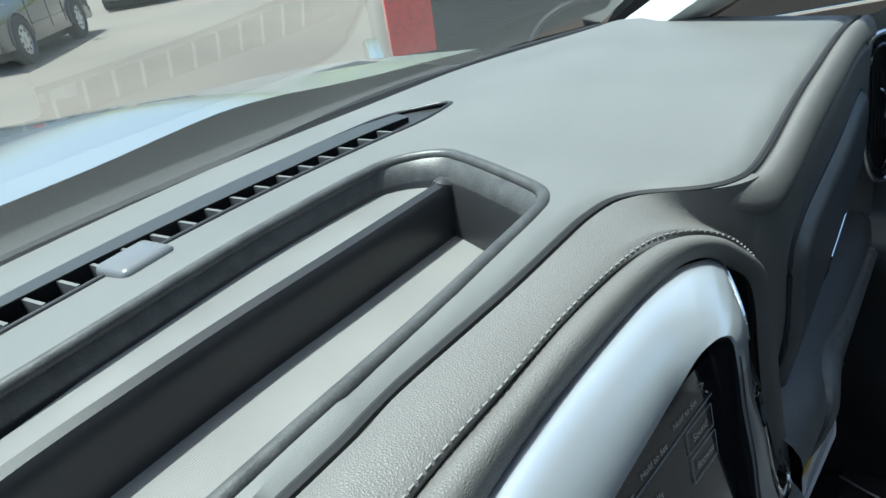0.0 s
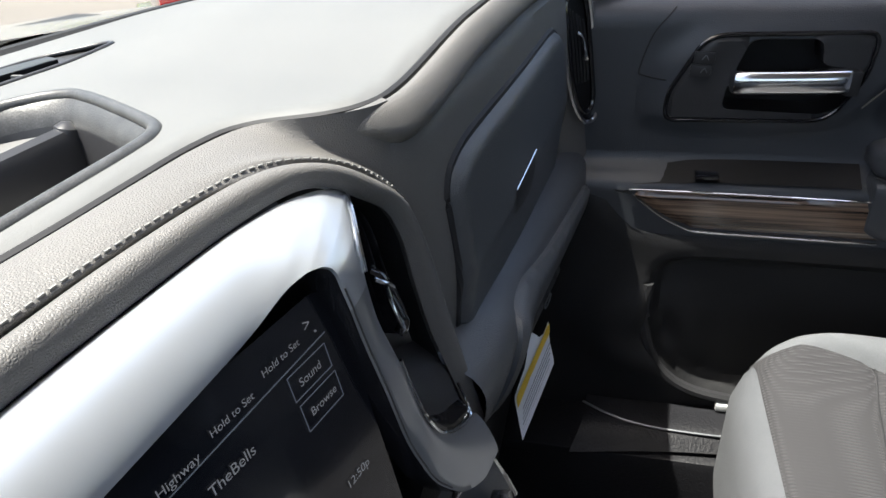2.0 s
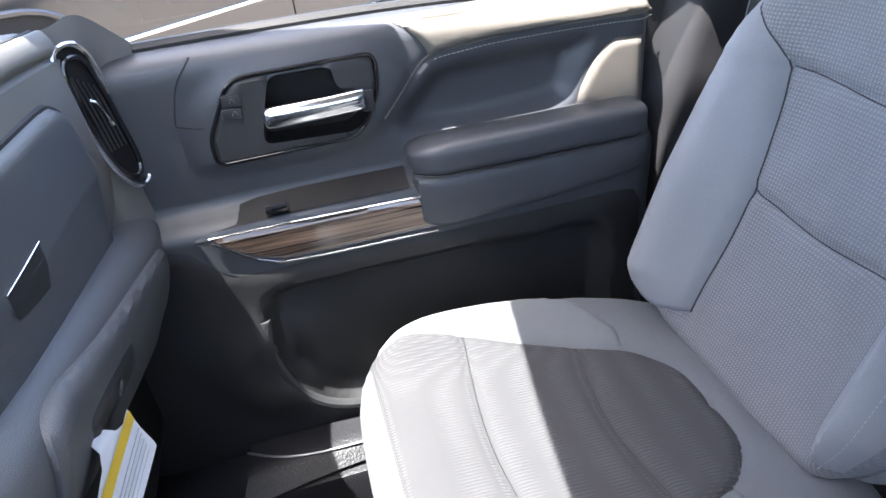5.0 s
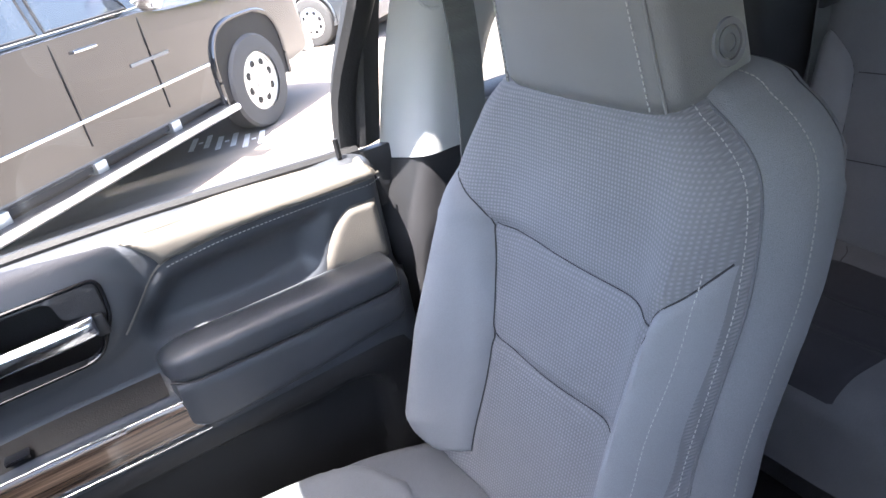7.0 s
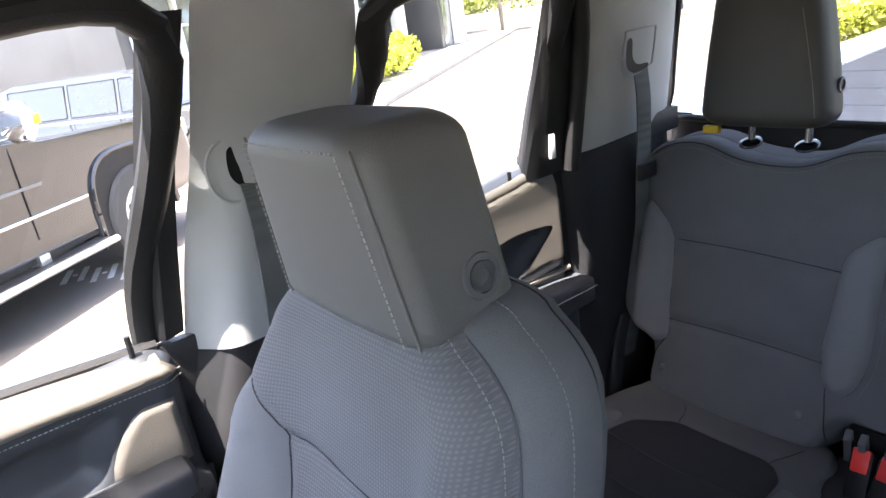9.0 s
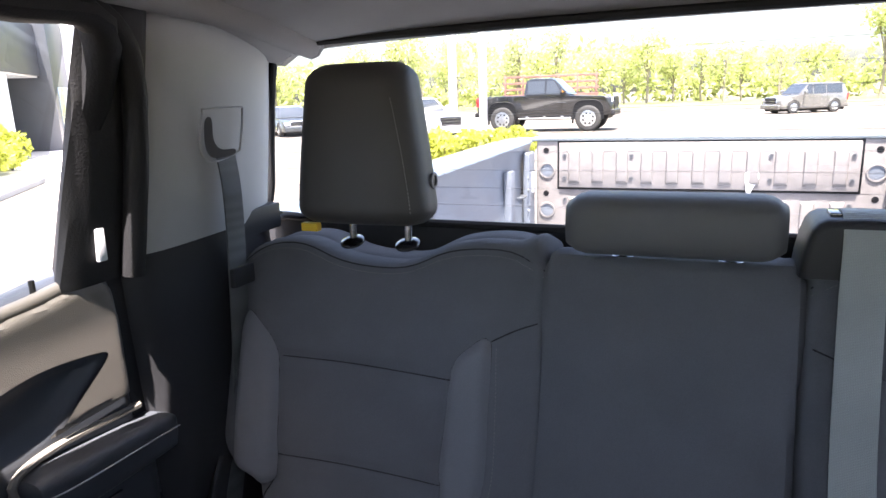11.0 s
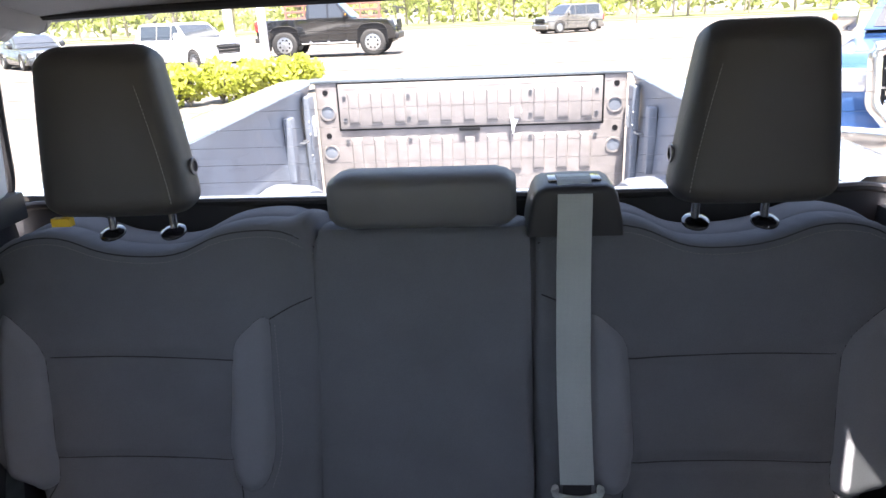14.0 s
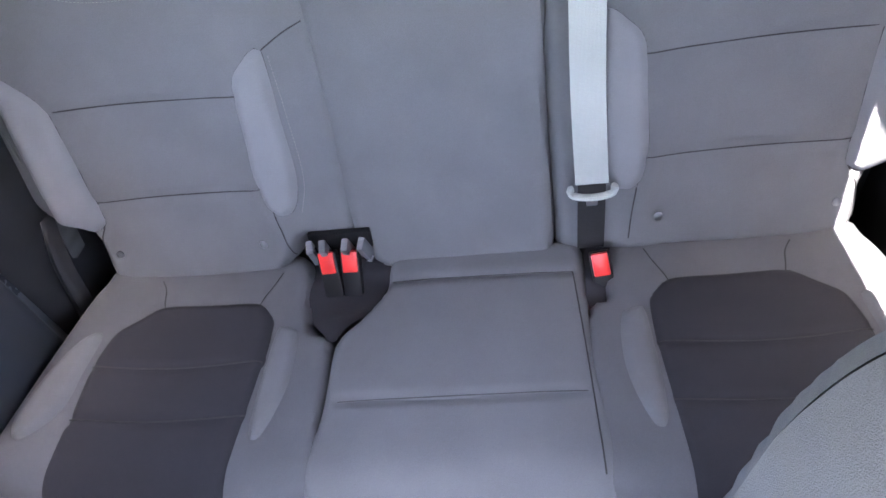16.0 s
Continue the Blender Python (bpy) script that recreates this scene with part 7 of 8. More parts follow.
def leaf_material(name, base, vary, scale):
    """Leaves: matte, with half of the light passing through."""
    m = material(name, base, 0.6, vary=vary, vary_scale=scale)
    n, link = m.node_tree.nodes, m.node_tree.links.new
    b = n["Principled BSDF"]
    thru, mix = n.new("ShaderNodeBsdfTranslucent"), n.new("ShaderNodeMixShader")
    link(b.inputs["Base Color"].links[0].from_socket, thru.inputs["Color"])
    mix.inputs[0].default_value = 0.5
    link(b.outputs[0], mix.inputs[1])
    link(thru.outputs[0], mix.inputs[2])
    link(mix.outputs[0], n["Material Output"].inputs[0])
    return m


LEAF = leaf_material("young green leaves", (0.46, 0.50, 0.20), 0.35, 1.2)
LEAFY = leaf_material("yellow green shrub leaves", (0.50, 0.53, 0.10), 0.35, 2.5)
BARK = material("grey bark", (0.24, 0.21, 0.17), 0.9, vary=0.3, vary_scale=8)
TYRE = material("tyre rubber", (0.038, 0.037, 0.036), 0.75, grain="noise", bump=0.4, bump_scale=120)
ALLOY = material("alloy wheel", (0.55, 0.56, 0.57), 0.3, metal=0.9, vary=0.05)
BLACKP = material("black car paint", (0.012, 0.013, 0.015), 0.12, coat=1.0, vary=0.05)
GREYP = material("dark grey car paint", (0.055, 0.062, 0.070), 0.2, metal=0.3, coat=1.0, vary=0.05)
WHITEP = material("white car paint", (0.75, 0.75, 0.74), 0.25, coat=1.0, vary=0.03)
BLUEP = material("blue car paint", (0.03, 0.09, 0.24), 0.2, metal=0.3, coat=1.0, vary=0.05)
TANP = material("pewter car paint", (0.22, 0.212, 0.20), 0.25, metal=0.5, coat=1.0, vary=0.05)
CARGLASS = material("dark car glass", (0.03, 0.035, 0.04), 0.05, coat=0.6, vary=0.05, spec=0.8)
LAMP_R = material("red tail lamp", (0.62, 0.02, 0.02), 0.12, coat=0.8, vary=0.2, vary_scale=30)
LAMP_W = material("clear head lamp", (0.70, 0.72, 0.75), 0.1, metal=0.4, coat=0.8, vary=0.2, vary_scale=30)
AMBER = material("amber lamp", (0.75, 0.30, 0.02), 0.2, coat=0.5)

gv, gf = [], []
edges = [-900, -300, -120, -60, -30, -15, -6, 0, 6, 15, 30, 60, 120, 300, 900]
for y in edges:
    for x in edges:
        gv.append((x, y, GZ))
gf = grid_faces(len(edges), len(edges))
solo("ground", (gv, [q for q in gf]), ASPH, "pale sunlit asphalt of a car lot", "ground", "structure")

# ---------------------------------------------------------------- the truck's own hood, cowl and bed
truck = thing("truck_body", "silver blue pickup hood, cowl and cargo bed", "pickup truck", (0, 0, GZ), "", "structure")
hood = []
for y, zc, ze, w in ((1.60, 0.800, 0.776, 0.985), (1.80, 0.797, 0.745, 1.00), (2.13, 0.758, 0.694, 1.00), (2.52, 0.705, 0.632, 1.00), (2.75, 0.64, 0.52, 0.98)):
    hood.append([(w * s, y - (0.0 if y > 1.7 else 0.20 * s * s), zc + (ze - zc) * abs(s) ** 2.2 + 0.016 * math.exp(-((abs(s) - 0.52) / 0.16) ** 2)) for s in np.linspace(-1, 1, 25)])
part("hood", loft(hood, 70, 6), PAINT, truck, "silver blue sculpted hood")
for s in (1, -1):
    part("fender", loft([[(0.985 * s, 1.40, 0.772), (1.00 * s, 1.77, 0.742), (1.00 * s, 2.13, 0.688), (1.00 * s, 2.52, 0.622)], [(1.035 * s, 1.40, 0.70), (1.05 * s, 1.77, 0.67), (1.05 * s, 2.13, 0.615), (1.04 * s, 2.52, 0.54)],
                         [(1.03 * s, 1.42, 0.2), (1.05 * s, 1.77, 0.2), (1.05 * s, 2.13, 0.2), (1.04 * s, 2.52, 0.2)]], 24, 5, s < 0), PAINT, truck)
part("cowl", loft([[(x, y + 0.005, 0.822) for x, y, z in ws_base], [(x * 1.08, y + 0.14 - 0.04 * abs(x), 0.772) for x, y, z in ws_base], [(x * 1.16, y + 0.56 - 0.05 * abs(x), 0.778 - 0.012 * x * x) for x, y, z in ws_base]], 40, 5), RUBBER, truck, "black plastic windscreen cowl")
for s in (0.12, -0.75):
    part("wiper", tube([(s, 1.36, 0.80), (s + 0.35, 1.33, 0.805), (s + 0.62, 1.27, 0.815)], 0.006, 6), RUBBER, truck, "black wiper arm")

bed = truck
part("bed_floor", box((-0.80, -3.30, 0.25), (0.80, -1.27, 0.28), 0.003), BEDP, bed)
for i in range(9):
    x = -0.64 + i * 0.16
    part("floor_rib", box((x - 0.03, -3.28, 0.279), (x + 0.03, -1.29, 0.292), 0.004), BEDP, bed)
part("front_wall", box((-0.83, -1.29, 0.25), (0.83, -1.25, 0.82), 0.008), BEDP, bed)
for s in (1, -1):
    w = part("side_wall", loft([[(0.785 * s, -1.27, 0.820), (0.785 * s, -2.3, 0.832), (0.785 * s, -3.30, 0.845)], [(0.800 * s, -1.27, 0.79), (0.800 * s, -2.3, 0.80), (0.800 * s, -3.30, 0.81)], [(0.815 * s, -1.27, 0.70), (0.815 * s, -2.3, 0.70), (0.815 * s, -3.30, 0.70)],
                                [(0.80 * s, -1.27, 0.40), (0.80 * s, -2.3, 0.40), (0.80 * s, -3.30, 0.40)], [(0.79 * s, -1.27, 0.27), (0.79 * s, -2.3, 0.27), (0.79 * s, -3.30, 0.27)]], 20, 4), BEDP, bed, "grey blue bed side wall")
    part("bed_rail", loft([[(0.783 * s, -1.25, 0.815), (0.783 * s, -2.3, 0.828), (0.783 * s, -3.36, 0.842)], [(0.785 * s, -1.25, 0.832), (0.785 * s, -2.3, 0.845), (0.785 * s, -3.36, 0.858)], [(0.86 * s, -1.25, 0.838), (0.86 * s, -2.3, 0.850), (0.86 * s, -3.36, 0.862)],
                           [(0.94 * s, -1.25, 0.830), (0.94 * s, -2.3, 0.842), (0.94 * s, -3.36, 0.852)], [(0.99 * s, -1.25, 0.76), (0.99 * s, -2.3, 0.77), (0.99 * s, -3.36, 0.78)], [(1.01 * s, -1.25, 0.1), (1.01 * s, -2.3, 0.1), (1.01 * s, -3.36, 0.1)]], 16, 4), PAINT, bed, "silver blue bed rail")
    part("wheel_housing", ring_loft([[(0.80 * s - s * d, -2.45 + r * math.cos(a), 0.28 + 0.24 * (r / 0.52) * math.sin(a)) for a in np.linspace(0, math.pi, 14)] for d, r in ((0.0, 0.52), (0.13, 0.50), (0.16, 0.46))]), BEDP, bed, "rounded wheel housing")
    for y in (-1.75, -2.9):
        part("wall_rib", box((min(0.775 * s, 0.812 * s), y - 0.035, 0.45), (max(0.775 * s, 0.812 * s), y + 0.035, 0.74), 0.008), BEDP, bed)
    part("tie_down", tube([(0.79 * s, -3.02, 0.60), (0.765 * s, -3.03, 0.60), (0.765 * s, -3.08, 0.60), (0.79 * s, -3.09, 0.60)], 0.006, 6), PEWTER, bed, "steel tie down loop")
    part("corner_post", box((min(0.765 * s, 0.80 * s), -3.27, 0.30), (max(0.765 * s, 0.80 * s), -3.16, 0.80), 0.012, 3), BEDP, bed)
    part("latch_striker", box((min(0.752 * s, 0.772 * s), -3.235, 0.60), (max(0.752 * s, 0.772 * s), -3.20, 0.70), 0.004), PILLAR, bed, "pale latch plate")
    for z in (0.52, 0.62, 0.68):
        part("striker_bolt", disc((0.766 * s, -3.13, z), (-s, 0, 0), 0.009, 0.006, 12), PEWTER, bed)
gate = part("tailgate", box((-0.765, -3.345, 0.28), (0.765, -3.300, 0.850), 0.012, 3), GATEP, bed, "dusty brown grey ribbed tailgate")
part("gate_cap", box((-0.79, -3.37, 0.846), (0.79, -3.292, 0.866), 0.006, 3), PAINT, gate, "silver blue tailgate cap")
part("inner_gate", box((-0.648, -3.302, 0.618), (0.648, -3.286, 0.838), 0.006), GATEP, gate, "upper folding gate panel")
part("gate_gap", box((-0.658, -3.3015, 0.608), (0.658, -3.2985, 0.847), 0.001), DARK, gate)
rib_mesh = {}


def gate_rib(x, z0, z1, y):
    key = round(z1 - z0, 3)
    if key not in rib_mesh:
        h = z1 - z0
        ring = lambda w, d, e: [(-w, d, e), (w, d, e), (w, d, h - e), (-w, d, h - e)]
        v = ring(0.029, 0, 0) + ring(0.024, 0.010, 0.010) + ring(0.020, 0.012, 0.016)
        rib_mesh[key] = mesh_of("gate_rib", (v, grid_faces(3, 4, True) + [(8, 9, 10, 11)]), GATEP, Vector(), 30)
    ob = new("gate_rib", rib_mesh[key])
    ob.parent = gate
    ob.location = Vector((x, y, z0)) - world_loc(gate)


for i in range(11):
    x = 0.573 - i * 0.1146
    gate_rib(x, 0.640, 0.802, -3.287)
    gate_rib(x, 0.385, 0.572, -3.301)
for x in (0.62, 0.30, -0.30, -0.62):
    for z in (0.775, 0.665, 0.555):
        part("bolt", disc((x, -3.287 if z > 0.6 else -3.300, z), (0, 1, 0), 0.010, 0.006, 12, 0.0, 0.005), PEWTER, gate)
for s in (1, -1):
    for z in (0.70, 0.50):
        part("round_boss", disc((0.710 * s, -3.300, z), (0, 1, 0), 0.040, 0.006, 28, 0.0, 0.032), GATEP, gate)
        part("hole", disc((0.710 * s, -3.300, z), (0, 1, 0), 0.032, 0.0015, 24), BEDP, gate)
    for z in (0.80, 0.585):
        part("dark_hole", disc((0.715 * s, -3.300, z), (0, 1, 0), 0.014, 0.002, 16), DARK, gate)
part("latch_handle", box((-0.052, -3.30, 0.594), (0.052, -3.280, 0.612), 0.004), DARK, gate, "black folding gate latch")
solo("paper_scrap", sheet(spline([(-0.20, 0.70), (-0.255, 0.70), (-0.25, 0.66), (-0.225, 0.61), (-0.215, 0.57), (-0.205, 0.63)], 30, True), lambda u, v, h: (u, -3.272 + 0.01 * np.sin(u * 60), v), 0.008), PAPER, "torn white paper stuck on the tailgate", "paper scrap")


# ---------------------------------------------------------------- vehicles on the lot
def wheel(ob, x, y, z, r, w, s, rim_mat=None):
    tv = []
    prof = [(r * 0.62, w / 2), (r * 0.80, w / 2), (r * 0.95, w * 0.46), (r, w * 0.36), (r, -w * 0.36), (r * 0.95, -w * 0.46), (r * 0.80, -w / 2), (r * 0.62, -w / 2)]
    n = 36
    for a, d in prof:
        tv += [(x + d, y + a * math.cos(2 * math.pi * j / n), z + a * math.sin(2 * math.pi * j / n)) for j in range(n)]
    t = part("wheel", (tv, grid_faces(len(prof), n, True)), TYRE, ob, "black tyre on an alloy rim")
    o = x + s * w * 0.40
    part("rim", disc((o - s * 0.02, y, z), (s, 0, 0), r * 0.64, 0.02, 32, 0.012, 0.0), rim_mat or ALLOY, t)
    part("rim_lip", disc((o, y, z), (s, 0, 0), r * 0.645, 0.015, 32, 0.0, r * 0.56), rim_mat or ALLOY, t)
    part("hub", disc((o + s * 0.005, y, z), (s, 0, 0), r * 0.17, 0.02, 20, 0.006), rim_mat or ALLOY, t)
    for k in range(8):
        a = k * math.pi / 4 + 0.3
        part("rim_hole", disc((o + s * 0.002, y + r * 0.40 * math.cos(a), z + r * 0.40 * math.sin(a)), (s, 0, 0), r * 0.085, 0.006, 14), DARK, t)


def vehicle(label, category, paint, length, width, height, kind, at, yaw, wheel_r=0.38, lift=0.0, chrome=CHROME, lamp=0.42, grille=None, group="parked vehicles"):
    """A parked car. It is built round the origin facing +y, then set down and turned."""
    ob = thing({"pickup": "pickup_truck", "suv": "sport_utility_car", "car": "sedan_car"}[kind], label, category, (0, 0, 0), group)
    L, W, H = length / 2, width / 2, height
    g = wheel_r * 0.72 + lift
    belt = g + (H - g) * 0.56
    if kind == "pickup":
        hoodz, bedz = belt - 0.06, belt - 0.02
        low = [(-L, g + 0.12), (-L, bedz), (-L + 0.05, bedz + 0.03), (-L * 0.30, bedz + 0.03), (-L * 0.29, belt), (L * 0.32, belt), (L * 0.40, hoodz + 0.02), (L * 0.90, hoodz - 0.05), (L * 0.985, hoodz - 0.13), (L, g + 0.35), (L, g + 0.05), (L * 0.9, g), (-L * 0.92, g)]
        top = [(-L * 0.27, belt), (-L * 0.245, H - 0.10), (-L * 0.20, H), (L * 0.10, H), (L * 0.16, H - 0.04), (L * 0.385, belt)]
        posts_y = (-L * 0.235, L * 0.045, L * 0.30)
        ax = (-L * 0.60, L * 0.66)
    elif kind == "suv":
        low = [(-L, g + 0.15), (-L, belt), (L * 0.42, belt), (L * 0.50, belt - 0.04), (L * 0.90, belt - 0.14), (L, belt - 0.30), (L, g + 0.05), (L * 0.9, g), (-L * 0.92, g)]
        top = [(-L * 0.985, belt), (-L * 0.90, H - 0.10), (-L * 0.80, H), (L * 0.06, H), (L * 0.15, H - 0.05), (L * 0.44, belt)]
        posts_y = (-L * 0.84, -L * 0.36, L * 0.03, L * 0.34)
        ax = (-L * 0.60, L * 0.60)
    else:
        low = [(-L, g + 0.15), (-L * 0.98, belt - 0.05), (-L * 0.62, belt), (L * 0.40, belt), (L * 0.90, belt - 0.16), (L, belt - 0.28), (L, g + 0.05), (L * 0.9, g), (-L * 0.92, g)]
        top = [(-L * 0.70, belt), (-L * 0.42, H - 0.04), (-L * 0.30, H), (L * 0.02, H), (L * 0.10, H - 0.03), (L * 0.45, belt)]
        posts_y = (-L * 0.46, -L * 0.08, L * 0.34)
        ax = (-L * 0.58, L * 0.62)

    def outline(pts, n):
        out = []
        for i, p in enumerate(pts):
            a, b, c = np.array(pts[i - 1]), np.array(p), np.array(pts[(i + 1) % len(pts)])
            for t in (0.0, 0.5, 1.0):
                q0, q1 = b + (a - b) * min(0.06 / max(np.linalg.norm(a - b), 1e-6), 0.4), b + (c - b) * min(0.06 / max(np.linalg.norm(c - b), 1e-6), 0.4)
                out.append((1 - t) ** 2 * q0 + 2 * t * (1 - t) * b + t * t * q1)
        return np.array(out)
    lo_, to_ = outline(low, 0), outline(top, 0)
    cen = lo_.mean(0)
    rings = []
    for fx, sc in ((-1.0, 0.955), (-0.985, 0.975), (-0.93, 0.995), (-0.7, 1.0), (0.7, 1.0), (0.93, 0.995), (0.985, 0.975), (1.0, 0.955)):
        rings.append([(W * fx, cen[0] + (p[0] - cen[0]) * (sc if abs(fx) > 0.9 else 1.0 + 0.004), cen[1] + (p[1] - cen[1]) * sc) for p in lo_])
    part("body", ring_loft(rings), paint, ob)
    tum = 0.16
    rings = []
    for fx in (-1.0, -0.97, -0.85, 0, 0.85, 0.97, 1.0):
        rings.append([((W - 0.05) * fx * (1 - tum * max(p[1] - belt, 0) / (H - belt)), p[0], p[1] - (0.02 if abs(fx) > 0.9 and p[1] > H - 0.05 else 0)) for p in to_])
    part("cab", ring_loft(rings), paint, ob)

    def side_pt(y, z, s, off):
        k = max(z - belt, 0) / (H - belt)
        return (s * ((W - 0.05) * (1 - tum * k) + off), y, z)
    fy = lambda z: np.interp(z, [belt, H - 0.04], [top[-1][0], top[-2][0]])
    by = lambda z: np.interp(z, [belt, H - 0.1], [top[0][0], top[1][0]])
    for s in (1, -1):
        for a, b in zip(posts_y[:-1], posts_y[1:]):
            z0, z1 = belt + 0.03, H - 0.10
            a0, b0 = a + 0.035, b - 0.035
            q = [(max(a0, by(z0) + 0.06), z0), (min(b0, fy(z0) - 0.08) if b == posts_y[-1] else b0, z0), (min(b0, fy(z1) - 0.07), z1), (max(a0, by(z1) + 0.06), z1)]
            f = [side_pt(y, z, s, 0.004) for y, z in q]
            e = [side_pt(y, z, s, -0.01) for y, z in q]
            win = part("side_window", (f + e, [(0, 1, 2, 3), (0, 4, 5, 1), (1, 5, 6, 2), (2, 6, 7, 3), (3, 7, 4, 0)]), CARGLASS, ob, "dark glossy side glass", 30)
            part("window_trim", tube([side_pt(y0 + (y1 - y0) * k, z0_ + (z1_ - z0_) * k, s, 0.005) for (y0, z0_), (y1, z1_) in zip(q, q[1:] + q[:1]) for k in (0.0, 0.06, 0.5, 0.94)], 0.008, 6, n=64, closed=True), RUBBER, win)
        for y in posts_y[1:]:
            part("door_gap", tube([(s * (W + 0.001), y - 0.03, g + 0.14), (s * (W + 0.001), y - 0.03, belt - 0.10), (s * (W - 0.03), y - 0.03, belt - 0.01)], 0.006, 5), DARK, ob)
        for y in posts_y[:-1]:
            part("door_handle", tube([(s * (W + 0.012), y + 0.12, belt - 0.13), (s * (W + 0.02), y + 0.22, belt - 0.13), (s * (W + 0.012), y + 0.32, belt - 0.13)], 0.018, 8, flat=0.6), chrome, ob)
        part("side_moulding", box((min(s * W, s * (W + 0.012)), ax[0] + wheel_r + 0.2, g + 0.30), (max(s * W, s * (W + 0.012)), ax[1] - wheel_r - 0.15, g + 0.322), 0.004), chrome if kind == "pickup" else paint, ob)
        if kind == "pickup":
            y0, y1 = ax[0] + wheel_r + 0.25, ax[1] - wheel_r - 0.16
            board = part("running_board", box((min(s * (W - 0.04), s * (W + 0.15)), y0, g - 0.085), (max(s * (W - 0.04), s * (W + 0.15)), y1, g - 0.045), 0.012), RUBBER, ob, "black step board with a bright edge bar")
            part("edge_bar", tube([(s * (W + 0.16), y0, g - 0.065), (s * (W + 0.16), (y0 + y1) / 2, g - 0.065), (s * (W + 0.16), y1, g - 0.065)], 0.034, 10, flat=0.9), ALLOY, board, "bright metal edge bar")
            for yb in (-0.7, 0.1, 0.9):
                part("board_bracket", box((min(s * (W - 0.2), s * (W + 0.02)), yb - 0.05, g - 0.05), (max(s * (W - 0.2), s * (W + 0.02)), yb + 0.05, g + 0.03), 0.006), ALLOY, board)
            part("rocker", box((min(s * (W - 0.10), s * (W - 0.015)), ax[0] + wheel_r + 0.1, g - 0.03), (max(s * (W - 0.10), s * (W - 0.015)), ax[1] - wheel_r - 0.1, g + 0.06), 0.02), RUBBER, ob)
            for yw in ax:
                part("mud_flap", box((min(s * (W - 0.24), s * (W + 0.01)), yw - wheel_r - 0.14, wheel_r * 0.62), (max(s * (W - 0.24), s * (W + 0.01)), yw - wheel_r - 0.115, wheel_r + 0.18), 0.006), RUBBER, ob, "black mud flap")
            part("belt_moulding", tube([side_pt(by(belt + 0.02) + 0.05, belt + 0.018, s, 0.006), side_pt(0.0, belt + 0.018, s, 0.006), side_pt(fy(belt + 0.02) - 0.10, belt + 0.018, s, 0.006)], 0.009, 8, flat=0.7), chrome, ob, "bright belt moulding")
            part("emblem", box((min(s * W, s * (W + 0.008)), L * 0.22, belt - 0.355), (max(s * W, s * (W + 0.008)), L * 0.35, belt - 0.330), 0.002), PEWTER, ob, "plain bright emblem bar")
        part("mirror", ring_loft([[(s * (W + d), posts_y[-1] - 0.02 + 0.07 * math.cos(a), belt + 0.13 + hz * math.sin(a)) for a in np.linspace(0, 2 * math.pi, 13)[:-1]] for d, hz in ((0.05, 0.10), (0.10, 0.15), (0.24, 0.14), (0.26, 0.10))]), paint if kind != "pickup" else chrome, ob, "door mirror")
        if kind == "pickup":
            part("marker_lamp", box((min(s * (W + 0.22), s * (W + 0.27)), posts_y[-1] + 0.02, belt + 0.10), (max(s * (W + 0.22), s * (W + 0.27)), posts_y[-1] + 0.075, belt + 0.17), 0.01), AMBER, ob, "amber mirror lamp")
        for y in ax:
            wheel(ob, s * (W - 0.085), y, wheel_r, wheel_r, 0.26, s)
            ra, ex = (wheel_r + 0.10, 0.62) if kind == "pickup" else (wheel_r + 0.045, 1.0)
            arch = [(s * (W + 0.006), y + ra * math.copysign(abs(math.cos(a)) ** ex, math.cos(a)), wheel_r + 0.02 + lift * 0.4 + ra * math.copysign(abs(math.sin(a)) ** ex, math.sin(a))) for a in np.linspace(-0.12, math.pi + 0.12, 16)]
            inner_a = [(s * (W - 0.30), p[1], p[2]) for p in arch]
            part("wheel_arch", (arch + inner_a, grid_faces(2, 16)), DARK, ob)
            v = [(s * (W + 0.004), y, wheel_r + 0.02 + lift * 0.4)] + [(s * (W + 0.004), p[1], p[2]) for p in arch]
            part("arch_shadow_gap", (v, [(0, i, i + 1) for i in range(1, 16)]), DARK, ob)
            part("arch_lip", tube(arch, 0.022, 8), paint if lift < 0.2 else RUBBER, ob)
        part("head_lamp", box((min(s * (W - 0.38), s * (W - 0.05)), L - 0.10, belt - 0.38), (max(s * (W - 0.38), s * (W - 0.05)), L + 0.005, belt - 0.20), 0.03), LAMP_W, ob, "clear head lamp")
        tz = (bedz if kind == "pickup" else belt)
        part("tail_lamp", box((min(s * (W - 0.16), s * (W + 0.006)), -L - 0.006, tz - lamp), (max(s * (W - 0.16), s * (W + 0.006)), -L + (0.25 if kind == "pickup" else 0.12), tz - 0.02), 0.02), LAMP_R, ob, "red tail lamp")
    # screens front and rear
    for yf, zz in (((fy, 1), (belt + 0.04, H - 0.07)), ((by, -1), (belt + 0.05, H - 0.12))):
        fn, sg = yf
        q = [(-1, zz[0]), (1, zz[0]), (1, zz[1]), (-1, zz[1])]
        wx = lambda z: (W - 0.05) * (1 - tum * max(z - belt, 0) / (H - belt)) - 0.07
        f = [(a * wx(z), float(fn(z)) + sg * 0.006, z) for a, z in q]
        e = [(x, y - sg * 0.02, z) for x, y, z in f]
        part("windscreen" if sg > 0 else "rear_screen", (f + e, [(0, 1, 2, 3), (0, 4, 5, 1), (1, 5, 6, 2), (2, 6, 7, 3), (3, 7, 4, 0)]), CARGLASS, ob, "dark glossy glass", 30)
    if grille:
        z0, z1 = grille
        gw, zc = W * 0.60, z0 + (z1 - z0) * 0.36
